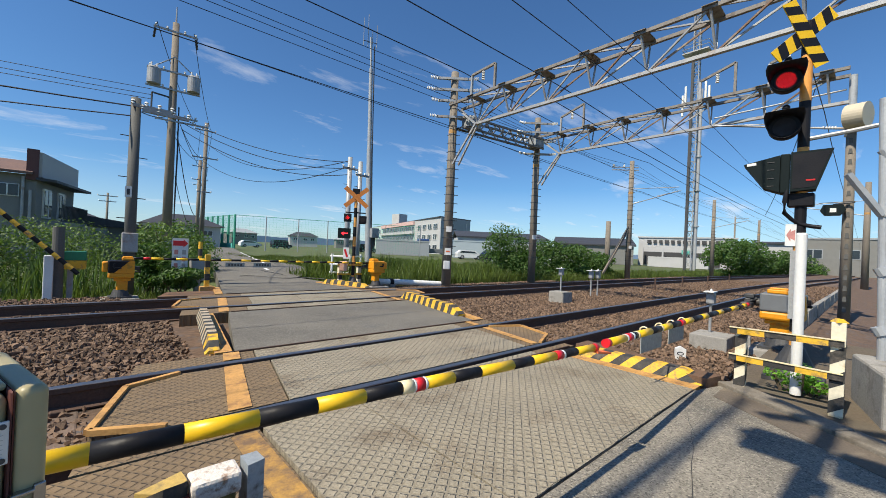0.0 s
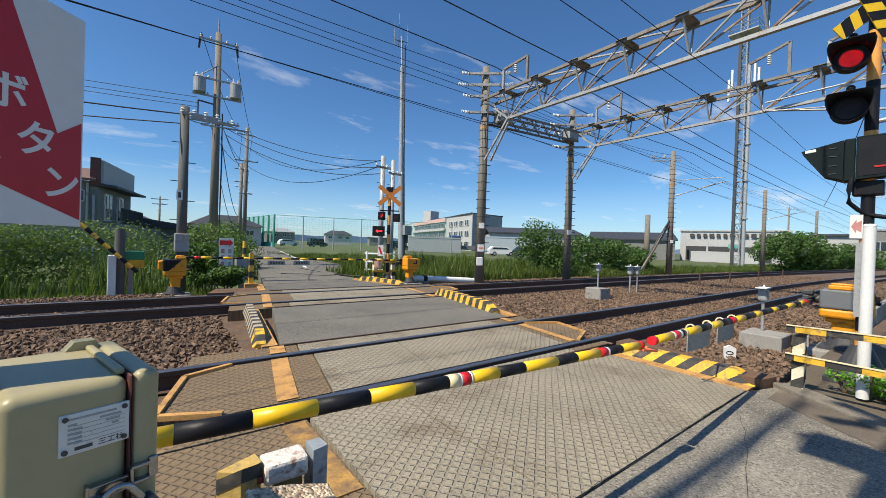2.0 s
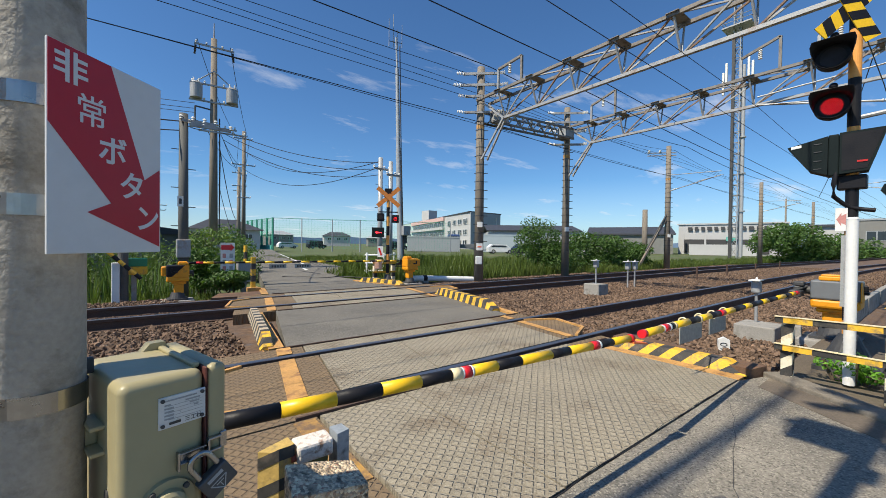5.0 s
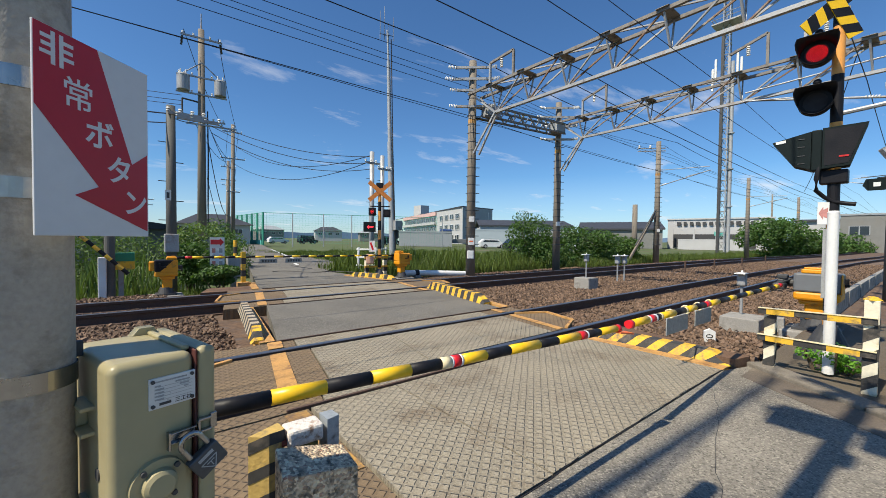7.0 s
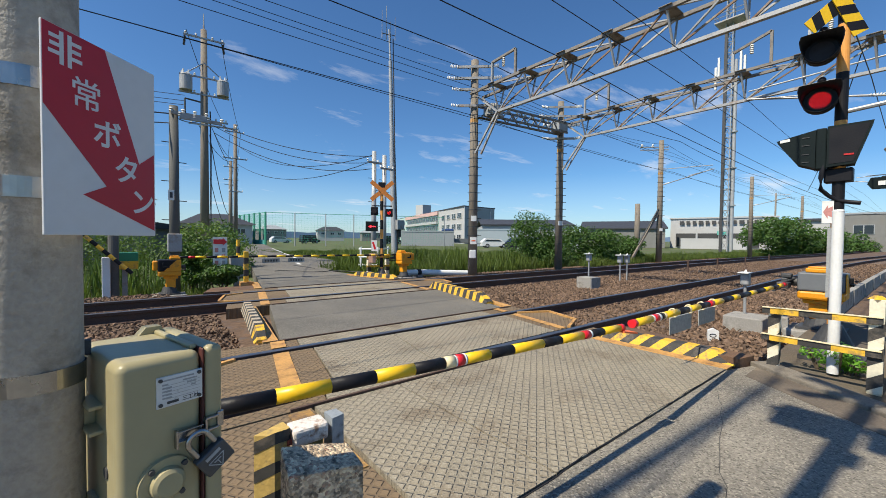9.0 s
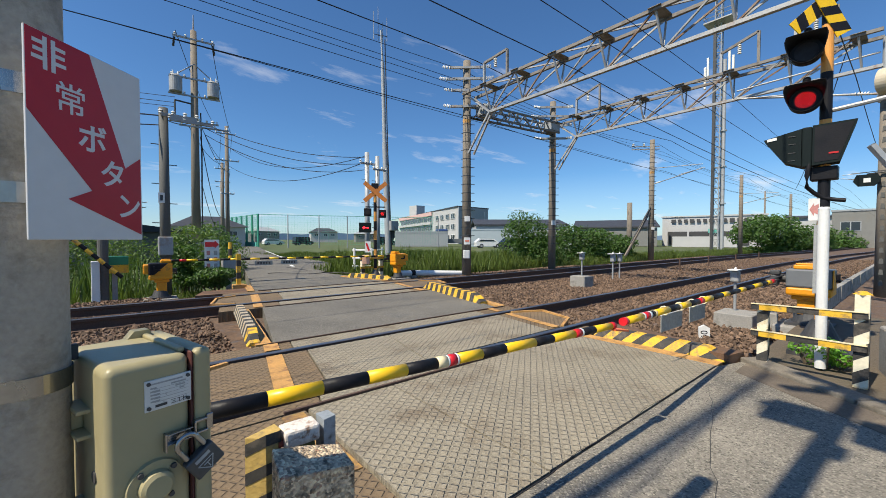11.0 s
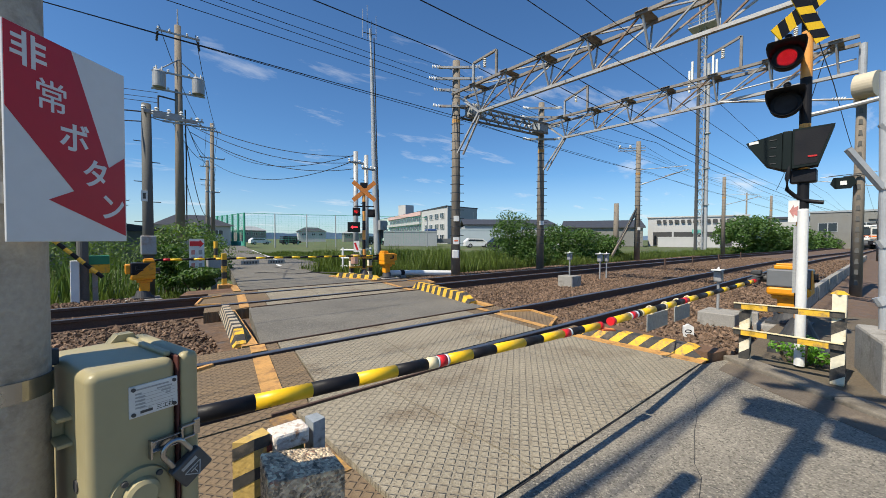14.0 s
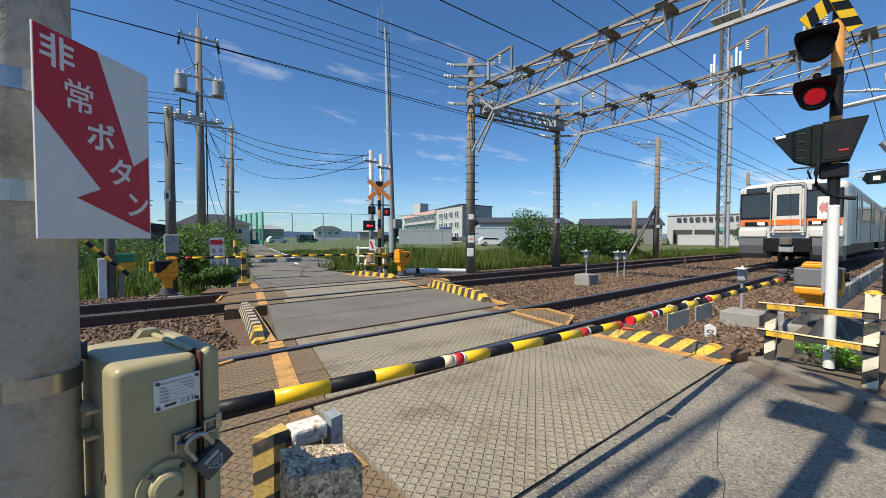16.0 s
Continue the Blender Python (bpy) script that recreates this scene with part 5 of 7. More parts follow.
def portal(x, y0, y1, zb, zt, half, label):
    """A lattice portal beam across the tracks: one lower and two upper chords with bracing."""
    t = thing("portal_beam", pose(x, 0, 0), label, "portal beam", "lattice portal beams over the tracks")
    part("lower_chord", beam(B(), (0, y0 - 0.9, zb), (0, y1, zb), 0.09, 0.07), M["galv"], t)
    for s in (-1, 1):
        part("upper_chord", beam(B(), (s * half, y0, zt), (s * half, y1, zt), 0.07, 0.07), M["truss_dark"], t)
    step = 1.175
    n = int((y0 - 0.97 - y1) / step)
    for i in range(n + 1):
        y = y0 - 0.97 - i * step
        for s in (-1, 1):
            part("upright", beam(B(), (0, y, zb), (s * half, y + 0.05, zt), 0.034, 0.038), M["galv"], t)
            if i < n:
                part("diagonal", beam(B(), (0, y, zb), (s * half, y - step + 0.05, zt), 0.034, 0.034), M["truss_rust"] if (i + (s > 0)) % 2 else M["galv"], t)
        part("gusset", box(B(), (0, y + 0.05, zt + 0.03), (2 * half + 0.16, 0.24, 0.012)), M["truss_dark"], t)
        if i < n:
            part("lacing", beam(B(), (-half, y + 0.05, zt + 0.01), (half, y - step + 0.05, zt + 0.01), 0.035, 0.03), M["galv"], t)
    for s in (-1, 1):
        part("end_strut", beam(B(), (s * 0.1, y0 - 0.15, zt - 0.1), (0, y0 - 0.9, zb), 0.05, 0.05), M["galv"], t)
        part("knee_brace", beam(B(), (s * 0.12, y0 - 0.1, zb - 1.1), (s * 0.05, y0 - 0.95, zb), 0.05, 0.05), M["galv"], t)
    return t


M["truss_dark"] = mat("truss_dark", (0.22, 0.2, 0.18), 0.7, 0.1, 0.25, 4, 40, 0.1, dirt=(0.1, 0.08, 0.07), dirt_amount=0.4, dirt_scale=4)
M["truss_rust"] = mat("truss_rust", (0.2, 0.12, 0.08), 0.8, 0, 0.3, 4, 40, 0.1, dirt=(0.35, 0.33, 0.3), dirt_amount=0.4, dirt_scale=4)
portal(10.16, 6.4, -3.2, 4.78, 5.5, 0.26, "long galvanised lattice portal beam with rusty bracing over both tracks")
portal(14.65, 6.34, -2.0, 4.8, 5.5, 0.26, "second galvanised lattice portal beam further along the line")


def hanger_frame(x, y0, y1, z0, z1, label):
    t = thing("hanger_frame", pose(x, 0, 0), label, "hanger frame", "hanger frames on the portals")
    part("post", beam(B(), (-0.25, y0, 5.45), (-0.25, y0, z0), 0.06, 0.06), M["galv"], t)
    part("post", beam(B(), (-0.25, y1, 5.45), (-0.25, y1, z1), 0.06, 0.06), M["truss_dark"], t)
    part("top_bar", beam(B(), (-0.25, y0, z0), (-0.25, y1, z1), 0.06, 0.06), M["truss_dark"], t)
    bm = B()
    insulator(bm, (-0.25, (y0 + y1) / 2, (z0 + z1) / 2 - 0.28), (0, 0, 1), 5, 0.05)
    part("insulator", bm, M["insulator"], t)


hanger_frame(10.16, 5.48, 4.6, 6.13, 6.2, "small steel hanger frame on top of the portal beam")
hanger_frame(14.65, 5.26, 4.38, 6.05, 6.33, "small steel hanger frame on top of the portal beam")
hanger_frame(14.65, 0.9, 0.1, 6.05, 6.33, "small steel hanger frame on top of the portal beam")
hanger_frame(14.65, -0.6, -1.3, 6.05, 6.33, "small steel hanger frame on top of the portal beam")


def line_beam():
    """Box lattice girder between the first two masts, along the far track."""
    t = thing("lattice_girder", pose(0, 0, 0), "dark lattice girder between two masts with equipment boxes", "lattice girder")
    for dy in (-0.3, 0.05):
        for za, zb in ((4.86, 5.05), (5.2, 5.4)):
            part("chord", beam(B(), (10.3, 6.4 + dy, za), (14.5, 6.35 + dy, zb), 0.06, 0.06), M["truss_dark"], t)
        for i in range(14):
            x = 10.4 + i * 0.3
            k = 0.0476 * (x - 10.3)
            s = 1 if i % 2 else 0
            part("lacing", beam(B(), (x, 6.4 + dy, 4.86 + k + s * 0.34), (x + 0.3, 6.4 + dy, 4.86 + k + (1 - s) * 0.34), 0.04, 0.03), M["galv"], t)
    for x in (10.75, 14.3):
        part("equipment_box", box(B(), (x, 6.25, 5.08 + 0.0476 * (x - 10.3)), (0.5, 0.4, 0.36), 0.02), M["grey_wall"], t)
    for i in range(7):
        x = 11.3 + i * 0.42
        bm = B()
        insulator(bm, (x, 6.1, 5.1 + 0.0476 * (x - 10.3)), (0, 0, 1), 3, 0.05)
        part("insulator", bm, M["insulator"], t)


line_beam()


def wire(pts, r, label, name="overhead_wire", group="overhead wires"):
    return solid(name, tube(B(), pts, r, 5), M["cable"], label, "wire", group)


def span_line(y, z, r, xs, drop, label):
    pts = []
    for a, b in zip(xs, xs[1:]):
        s = sag((a, y, z), (b, y, z), drop, 10)
        pts += s if not pts else s[1:]
    wire(pts, r, label)


MASTS_X = (-42.0, 10.16, 25.2, 44.0, 66.0, 100.0, 150.0)
span_line(6.1, 6.5, 0.013, MASTS_X, 0.28, "thick black feeder cable strung along the masts")
span_line(6.75, 6.45, 0.008, MASTS_X, 0.5, "thin black feeder wire along the masts")
span_line(6.2, 5.62, 0.007, MASTS_X, 0.12, "thin black wire along the masts")
span_line(6.5, 5.95, 0.007, MASTS_X, 0.2, "thin black wire along the masts")
span_line(6.4, 4.86, 0.01, MASTS_X, 0.15, "black cable along the masts at girder height")
for y in (0.53, D2 + 0.53):
    span_line(y, 4.0, 0.006, (-42, 10.16, 40, 100, 150), 0.0, "straight contact wire over the track")
    span_line(y + 0.02, 4.7, 0.006, (-40, 14.65, 44, 100, 150), 0.22, "messenger wire above the contact wire")
span_line(-1.6, 4.65, 0.009, (-42, 14.65, 36, 100), 0.3, "black feeder wire beside the near track")
span_line(2.6, 5.0, 0.01, (-42, 10.16, 44, 100), 0.25, "black return wire between the tracks")
wire(sag((14.65, -1.5, 5.6), (26, 1.0, 3.4), 0.3), 0.01, "slack pull-off wire with grey insulators")
wire(sag((10.16, 2.9, 4.8), (40, -0.5, 2.9), 0.4), 0.01, "slanting stay wire below the portal")


# ---- utility poles on the left ----
def utility_pole():
    t = thing("utility_pole", pose(3.72, 14.45, -0.3), "tall concrete utility pole with transformers and cross arms", "utility pole", "utility poles")
    part("shaft", rod(B(), (0, 0, 0), (0.0, 0, 9.0), 0.165, 0.1, 24), M["pole_concrete"], t, smooth=True)
    part("top_rod", rod(B(), (0, 0, 9.0), (0, 0, 9.6), 0.03, 0.015, 8), M["galv"], t)
    u = Vector((0.99, -0.08, 0)).normalized()
    for z, ln, off in ((8.62, 1.3, 0.0), (7.18, 1.55, 0.0), (6.55, 1.6, 0.0), (5.62, 1.3, 0.1), (5.45, 1.6, 0.3)):
        bm = beam(B(), u * (-ln / 2 + off) + Vector((0, -0.16, z)), u * (ln / 2 + off) + Vector((0, -0.16, z)), 0.05, 0.055)
        arm = part("cross_arm", bm, M["galv"], t)
        for s in (-0.45, -0.2, 0.2, 0.45):
            bm = B()
            insulator(bm, u * (s * ln + off) + Vector((0, -0.16, z + 0.04)), (0, 0, 1), 2, 0.04)
            part("insulator", bm, M["insulator"], arm)
    for s in (-1, 1):
        c = u * (s * 0.58) + Vector((0, -0.22, 0))
        bm = B()
        rod(bm, c + Vector((0, 0, 6.6)), c + Vector((0, 0, 7.12)), 0.2, None, 20)
        rod(bm, c + Vector((0, 0, 7.12)), c + Vector((0, 0, 7.18)), 0.21, 0.15, 20)
        tr = part("transformer", bm, M["galv"], t, "grey cylindrical transformer")
        for k in (-0.08, 0.08):
            part("bushing", rod(B(), c + Vector((k, 0, 7.18)), c + Vector((k, 0, 7.34)), 0.03, 0.02, 8), M["insulator"], tr)
        bm = B()
        insulator(bm, u * (s * 0.6) + Vector((0, -0.16, 8.55)), (s * 0.1, 0, -1), 7, 0.045)
        part("string_insulator", bm, M["steel_dark"], t)
        part("brace", rod(B(), (0, -0.1, 7.75), u * (s * 0.62) + Vector((0, -0.16, 7.2)), 0.02, None, 6), M["galv"], t)
    bm = B()
    for a, b in (((-0.6, 0, 5.8), (-0.6, 0, 6.35)), ((-0.6, 0, 6.35), (0, 0, 6.3)), ((-0.6, 0, 5.8), (0, 0, 5.75))):
        rod(bm, Vector(a), Vector(b), 0.03, None, 6)
    part("side_frame", bm, M["steel_dark"], t)
    part("cable_riser", tube(B(), [(0.18, -0.1, 6.0), (0.2, -0.1, 4.5), (0.18, -0.15, 2.5), (0.2, -0.12, 0.4)], 0.025, 6), M["cable"], t)
    part("meter_cabinet", box(B(), (-0.05, -0.25, 0.75), (0.5, 0.16, 0.95), 0.02), M["galv"], t, "grey sheet-metal cabinet")


utility_pole()


def slim_pole(x, y, z0, h, r, material, label, arms=(), dark=False):
    t = thing("utility_pole", pose(x, y, z0), label, "utility pole", "utility poles")
    part("shaft", rod(B(), (0, 0, 0), (0, 0, h), r, r * 0.8, 20), M[material], t, smooth=True)
    for z, a, b in arms:
        bm = beam(B(), (a, -r, z), (b, -r, z), 0.06, 0.07)
        arm = part("cross_arm", bm, M["galv"], t)
        for s in np.linspace(a, b, 4):
            bm = B()
            insulator(bm, (s, -r, z + 0.03), (0, 0, 1), 2, 0.045)
            part("insulator", bm, M["insulator"], arm)
    for i in range(5):
        s = 1 if i % 2 else -1
        z = h * 0.4 + i * 0.42
        if z < h - 0.3 and h < 6:
            part("step_bolt", rod(B(), (0, 0, z), (s * (r + 0.12), 0, z), 0.009, None, 6), M["steel_dark"], t)
    return t


p = slim_pole(2.44, 7.73, -0.3, 4.12, 0.105, "pole_dark", "dark round steel pole with a small white plate", ((3.95, -0.05, 0.6), (3.88, 0.1, 0.9)))
part("plate", box(B(), (-0.06, -0.1, 2.18), (0.11, 0.02, 0.22)), M["white"], p, "white plate with unreadable mark")
part("plate_mark", box(B(), (-0.06, -0.112, 2.18), (0.05, 0.004, 0.12)), M["steel_dark"], p)
part("lower_sleeve", box(B(), (0, 0, 1.15), (0.26, 0.26, 0.4), 0.02), M["galv"], p)
slim_pole(6.88, 27.13, -0.3, 9.0, 0.14, "pole_concrete", "concrete utility pole beside the far roadway", ((8.45, -0.65, 0.5), (6.65, -0.75, 0.7), (4.4, -0.4, 0.4)))
slim_pole(8.3, 38.0, -0.3, 8.4, 0.16, "pole_concrete", "concrete utility pole further down the road", ((7.8, -0.6, 0.6), (6.6, -0.6, 0.6)))
slim_pole(10.4, 52.0, -0.3, 8.4, 0.16, "pole_concrete", "distant concrete utility pole down the road", ((7.8, -0.6, 0.6),))
slim_pole(2.2, 45.0, -0.3, 5.2, 0.1, "pole_concrete", "distant thin utility pole behind the house", ((4.9, -0.7, 0.7), (4.4, -0.6, 0.6)))
slim_pole(8.45, 9.93, -0.3, 4.42, 0.1, "galv_pole", "slim grey steel pole beside the far signal", ((4.0, -0.3, 0.3),))
slim_pole(8.78, 9.77, -0.3, 4.3, 0.095, "galv_pole", "slim grey steel pole beside the far signal", ((3.8, -0.2, 0.3),))
slim_pole(29.15, 10.15, -0.3, 3.9, 0.2, "pole_concrete", "short stout concrete pole standing in the bushes")
slim_pole(120.0, 20.0, -0.3, 13.0, 0.2, "pole_concrete", "distant utility pole beyond the factory", ((12.5, -1.2, 1.2), (11.3, -1.2, 1.2)))


# stay strut against the third mast
st = thing("stay_strut", pose(25.2, 7.07, 0), "slanting pale stay strut against a mast", "strut")
part("strut", beam(B(), (-2.2, 0.6, -0.2), (-0.1, 0.0, 2.7), 0.1, 0.1), M["pole_concrete"], st)
part("guy", rod(B(), (-1.9, 0.3, 0.8), (-0.1, 0.0, 2.9), 0.04, None, 6), M["steel_dark"], st)


def antenna_mast():
    t = thing("antenna_mast", pose(12.2, 14.7, -0.3), "tall slender steel mast with whip antennas and a grey box", "antenna mast")
    part("lower_tube", rod(B(), (0, 0, 0), (-0.17, 0.1, 6.3), 0.17, 0.13, 20), M["galv_pole"], t)
    part("upper_tube", rod(B(), (-0.17, 0.1, 6.3), (-0.26, 0.15, 10.4), 0.11, 0.09, 16), M["galv_pole"], t)
    part("tip_tube", rod(B(), (-0.26, 0.15, 10.4), (-0.33, 0.18, 12.0), 0.05, 0.04, 10), M["galv_pole"], t)
    for dx, dy, z in ((-0.35, 0.1, 12.9), (0.3, -0.1, 12.7), (-0.1, 0.1, 13.2), (0.15, 0.1, 12.5)):
        part("whip_antenna", rod(B(), (-0.33 + dx, 0.18 + dy, 11.5), (-0.33 + dx, 0.18 + dy, z), 0.018, 0.012, 6), M["galv"], t)
        part("antenna_arm", rod(B(), (-0.33, 0.18, 11.75), (-0.33 + dx, 0.18 + dy, 11.75), 0.02, None, 6), M["steel_dark"], t)
    part("control_box", box(B(), (0.15, -0.2, 2.0), (0.42, 0.3, 0.5), 0.02), M["galv"], t)
    part("box_bracket", prism(B(), [(-0.12, -0.1), (0.3, -0.1), (0.16, 0.16), (-0.05, 0.16)], 1.35, 1.75), M["steel_dark"], t)
    part("feeder_pipe", tube(B(), [(0.1, -0.16, 0.0), (-0.1, -0.08, 6.0), (-0.2, 0.0, 11.5)], 0.03, 6), M["cable"], t)


antenna_mast()


def lattice_tower():
    t = thing("lattice_tower", pose(59.7, 13.4, -0.3), "tall galvanised lattice radio tower with panel antennas", "radio tower")
    h, n = 34.0, 26
    w = 0.75
    cs = [(-w / 2, -w / 2), (w / 2, -w / 2), (w / 2, w / 2), (-w / 2, w / 2)]
    for x, y in cs:
        part("leg", rod(B(), (x, y, 0), (x * 0.9, y * 0.9, h), 0.07, 0.06, 8), M["galv_pole"], t)
    for i in range(n):
        z0, z1 = i * h / n, (i + 1) * h / n
        for k in range(4):
            (xa, ya), (xb, yb) = cs[k], cs[(k + 1) % 4]
            part("brace", rod(B(), (xa, ya, z0), (xb, yb, z1), 0.035, None, 5), M["galv"], t)
            part("strut", rod(B(), (xa, ya, z1), (xb, yb, z1), 0.055, None, 5), M["galv"], t)
    part("pipe_mast", rod(B(), (0.3, -0.6, 0), (0.3, -0.6, 24.0), 0.22, 0.2, 16), M["galv_pole"], t)
    for z in (5.8, 10.5, 15.0):
        part("flange", rod(B(), (0.3, -0.6, z), (0.3, -0.6, z + 0.15), 0.36, None, 16), M["galv_pole"], t)
    for dx, dy, z in ((-0.8, 0.9, 23.0), (0.2, -1.5, 22.8), (0.6, -1.0, 23.6), (-0.5, 1.3, 22.0)):
        part("panel_antenna", box(B(), (dx, dy, z), (0.25, 0.25, 2.8), 0.05), M["white"], t)
    bm = prism(B(), [(-1.2, -1.6), (1.2, -1.6), (1.2, 1.4), (-1.2, 1.4)], 28.6, 28.75)
    part("platform", bm, M["galv"], t)
    bm = B()
    for z in (29.2, 29.7):
        for a, b in (((-1.2, -1.6), (1.2, -1.6)), ((1.2, -1.6), (1.2, 1.4)), ((1.2, 1.4), (-1.2, 1.4)), ((-1.2, 1.4), (-1.2, -1.6))):
            rod(bm, (*a, z), (*b, z), 0.04, None, 5)
    part("guard_rail", bm, M["galv"], t)
    part("cable_ladder", box(B(), (-0.5, 0.3, 14.0), (0.1, 0.3, 28.0)), M["steel_dark"], t)


lattice_tower()

# utility wires between the poles on the left and to the twin poles across the road
up_, tp, fp = (3.72, 14.45), (6.88, 27.13), (8.45, 9.93)
for k, z in enumerate((5.3, 5.15, 4.9)):
    wire(sag((up_[0] + 0.3, up_[1] - 0.2, z), (fp[0], fp[1], 3.95 - k * 0.22), 0.35 + 0.1 * k), 0.012, "black service cable sagging across the road")
for z0, z1 in ((5.9, 3.5), (4.6, 3.3)):
    wire(sag((tp[0], tp[1], z0 + 1.5), (fp[0], fp[1], z1 + 0.5), 0.9), 0.014, "black service cable sagging along the road")
for dx, z0, z1 in ((-0.55, 8.55, 8.1), (0.55, 8.55, 8.1), (0.1, 5.5, 6.3), (-0.2, 5.2, 6.2), (0.3, 5.0, 5.7)):
    wire(sag((up_[0] + dx, up_[1], z0), (tp[0] + dx * 0.6, tp[1], z1), 0.5), 0.012, "black power line between utility poles")
    wire(sag((tp[0] + dx * 0.6, tp[1], z1), (8.3 + dx * 0.6, 38.0, z1 - 0.6), 0.5), 0.012, "black power line between utility poles")
for dx, z in ((-0.6, 6.15), (-0.6, 5.95), (-0.6, 5.8)):
    wire(sag((up_[0] + dx, up_[1], z), (-22.0, 17.5, z + 0.6), 0.5), 0.01, "black power line running off past the house")
wire(sag((2.44, 7.73, 3.65), (-12.0, 6.5, 3.3), 0.35), 0.014, "black cable running off beside the track")
wire(sag((2.44, 7.73, 3.45), (-12.0, 8.5, 2.9), 0.3), 0.012, "black cable running off beside the track")
wire(sag((2.44, 7.73, 3.6), (up_[0], up_[1] - 0.2, 5.4), 0.15), 0.012, "black cable from the steel pole to the utility pole")
wire(sag((up_[0] + 0.15, up_[1] - 0.2, 4.8), (tp[0] - 0.2, tp[1], 2.6), 1.1), 0.016, "slack black cable hanging between utility poles")
wire(sag((up_[0] + 0.15, up_[1] - 0.2, 3.2), (tp[0] - 0.2, tp[1], 1.7), 0.9), 0.012, "slack black cable hanging between utility poles")


# near-side loudspeaker and floodlights by the masts
def loudspeaker():
    t = thing("round_loudspeaker", pose(14.5, -2.1, 1.38), "beige round loudspeaker drum on a grey pipe", "loudspeaker")
    part("pipe", rod(B(), (0.15, 0.14, 2.75), (0, 0.06, 2.9), 0.05, None, 12), M["galv"], t)
    part("bracket_pipe", rod(B(), (0.15, 0.14, 2.62), (0.02, 0.02, 2.95), 0.035, None, 10), M["cream_metal"], t)
    bm = rod(B(), (-0.03, 0.12, 3.02), (-0.14, -0.2, 3.0), 0.27, None, 28)
    part("drum", bm, M["cream_metal"], t)


M["cream_metal"] = mat("cream_metal", (0.55, 0.48, 0.36), 0.5, 0, 0.08, 4, 40, 0.05)
loudspeaker()


def floodlight():
    t = thing("floodlight", pose(14.5, -2.1, 2.3) @ Matrix.Diagonal((0.58, 0.58, 0.58, 1)), "black hooded floodlight fixed to the mast", "floodlight")
    part("hood", prism(B(), [(-0.28, 0.22), (0.28, 0.22), (0.36, 0.0), (0.22, -0.2), (-0.22, -0.2), (-0.36, 0.0)], -0.1, 0.16, facing(0, 0.5, 0.0, (-1, -0.1, 0))), M["indicator"], t)
    part("lamp_face", box(B(), (0, 0, 0.17), (0.18, 0.16, 0.02), 0.0, None), M["white"], t).matrix_basis = facing(0, 0.5, 0.0, (-1, -0.1, 0))
    part("arm", rod(B(), (0, 0.5, 0.24), (0, -0.1, 0.3), 0.03, None, 8), M["steel_dark"], t)
    part("top_bar", beam(B(), (-0.1, 0.9, 0.3), (0, -0.1, 0.34), 0.04, 0.02), M["steel_dark"], t)


floodlight()


def steel_fence():
    """Grey tube frame with a mesh panel standing on a concrete block by the road."""
    t = thing("mesh_fence", pose(6.44, -2.47, 0), "pale galvanised tube fence with wire mesh", "fence")
    part("upright", rod(B(), (0, 0, 0.3), (0, 0.04, 2.3), 0.03, None, 14), M["galv_pole"], t)
    part("upright", rod(B(), (0.1, -0.6, 0.3), (0.1, -0.6, 2.3), 0.03, None, 14), M["galv_pole"], t)
    for z in (0.5, 0.95, 1.4, 1.85):
        part("coupler", rod(B(), (0, 0.0, z), (0, 0.03, z + 0.06), 0.045, None, 10), M["galv_pole"], t)
    part("rail_tube", rod(B(), (0, 0.02, 1.6), (0.1, -0.6, 1.6), 0.025, None, 10), M["galv_pole"], t)
    bm = B()
    for i in range(12):
        rod(bm, (0.01, -0.05 - i * 0.05, 0.45), (0.01, -0.05 - i * 0.05, 1.75), 0.004, None, 4)
    for i in range(22):
        rod(bm, (0.01, -0.04, 0.5 + i * 0.055), (0.01, -0.6, 0.5 + i * 0.055), 0.004, None, 4)
    part("mesh_panel", bm, M["galv"], t)
    b = solid("concrete_block", box(B(), (0, 0, 0), (0.75, 0.8, 0.62), 0.02), M["concrete"], "stained grey concrete block beside the kerb", "concrete block", m=pose(6.3, -2.78, 0.0, 0, 0, 12))
    wire([(6.300, -2.254, 1.719), (6.420, -2.438, 1.403)], 0.028, "pale tube brace leaning on the frame", "tube_brace", "braces").data.materials[0] = M["galv_pole"]


steel_fence()

# ---- far side of the crossing ----
M["buck_back"] = mat("buck_back", (0.5, 0.17, 0.03), 0.6, 0, 0.15, 5, 40, 0.05)


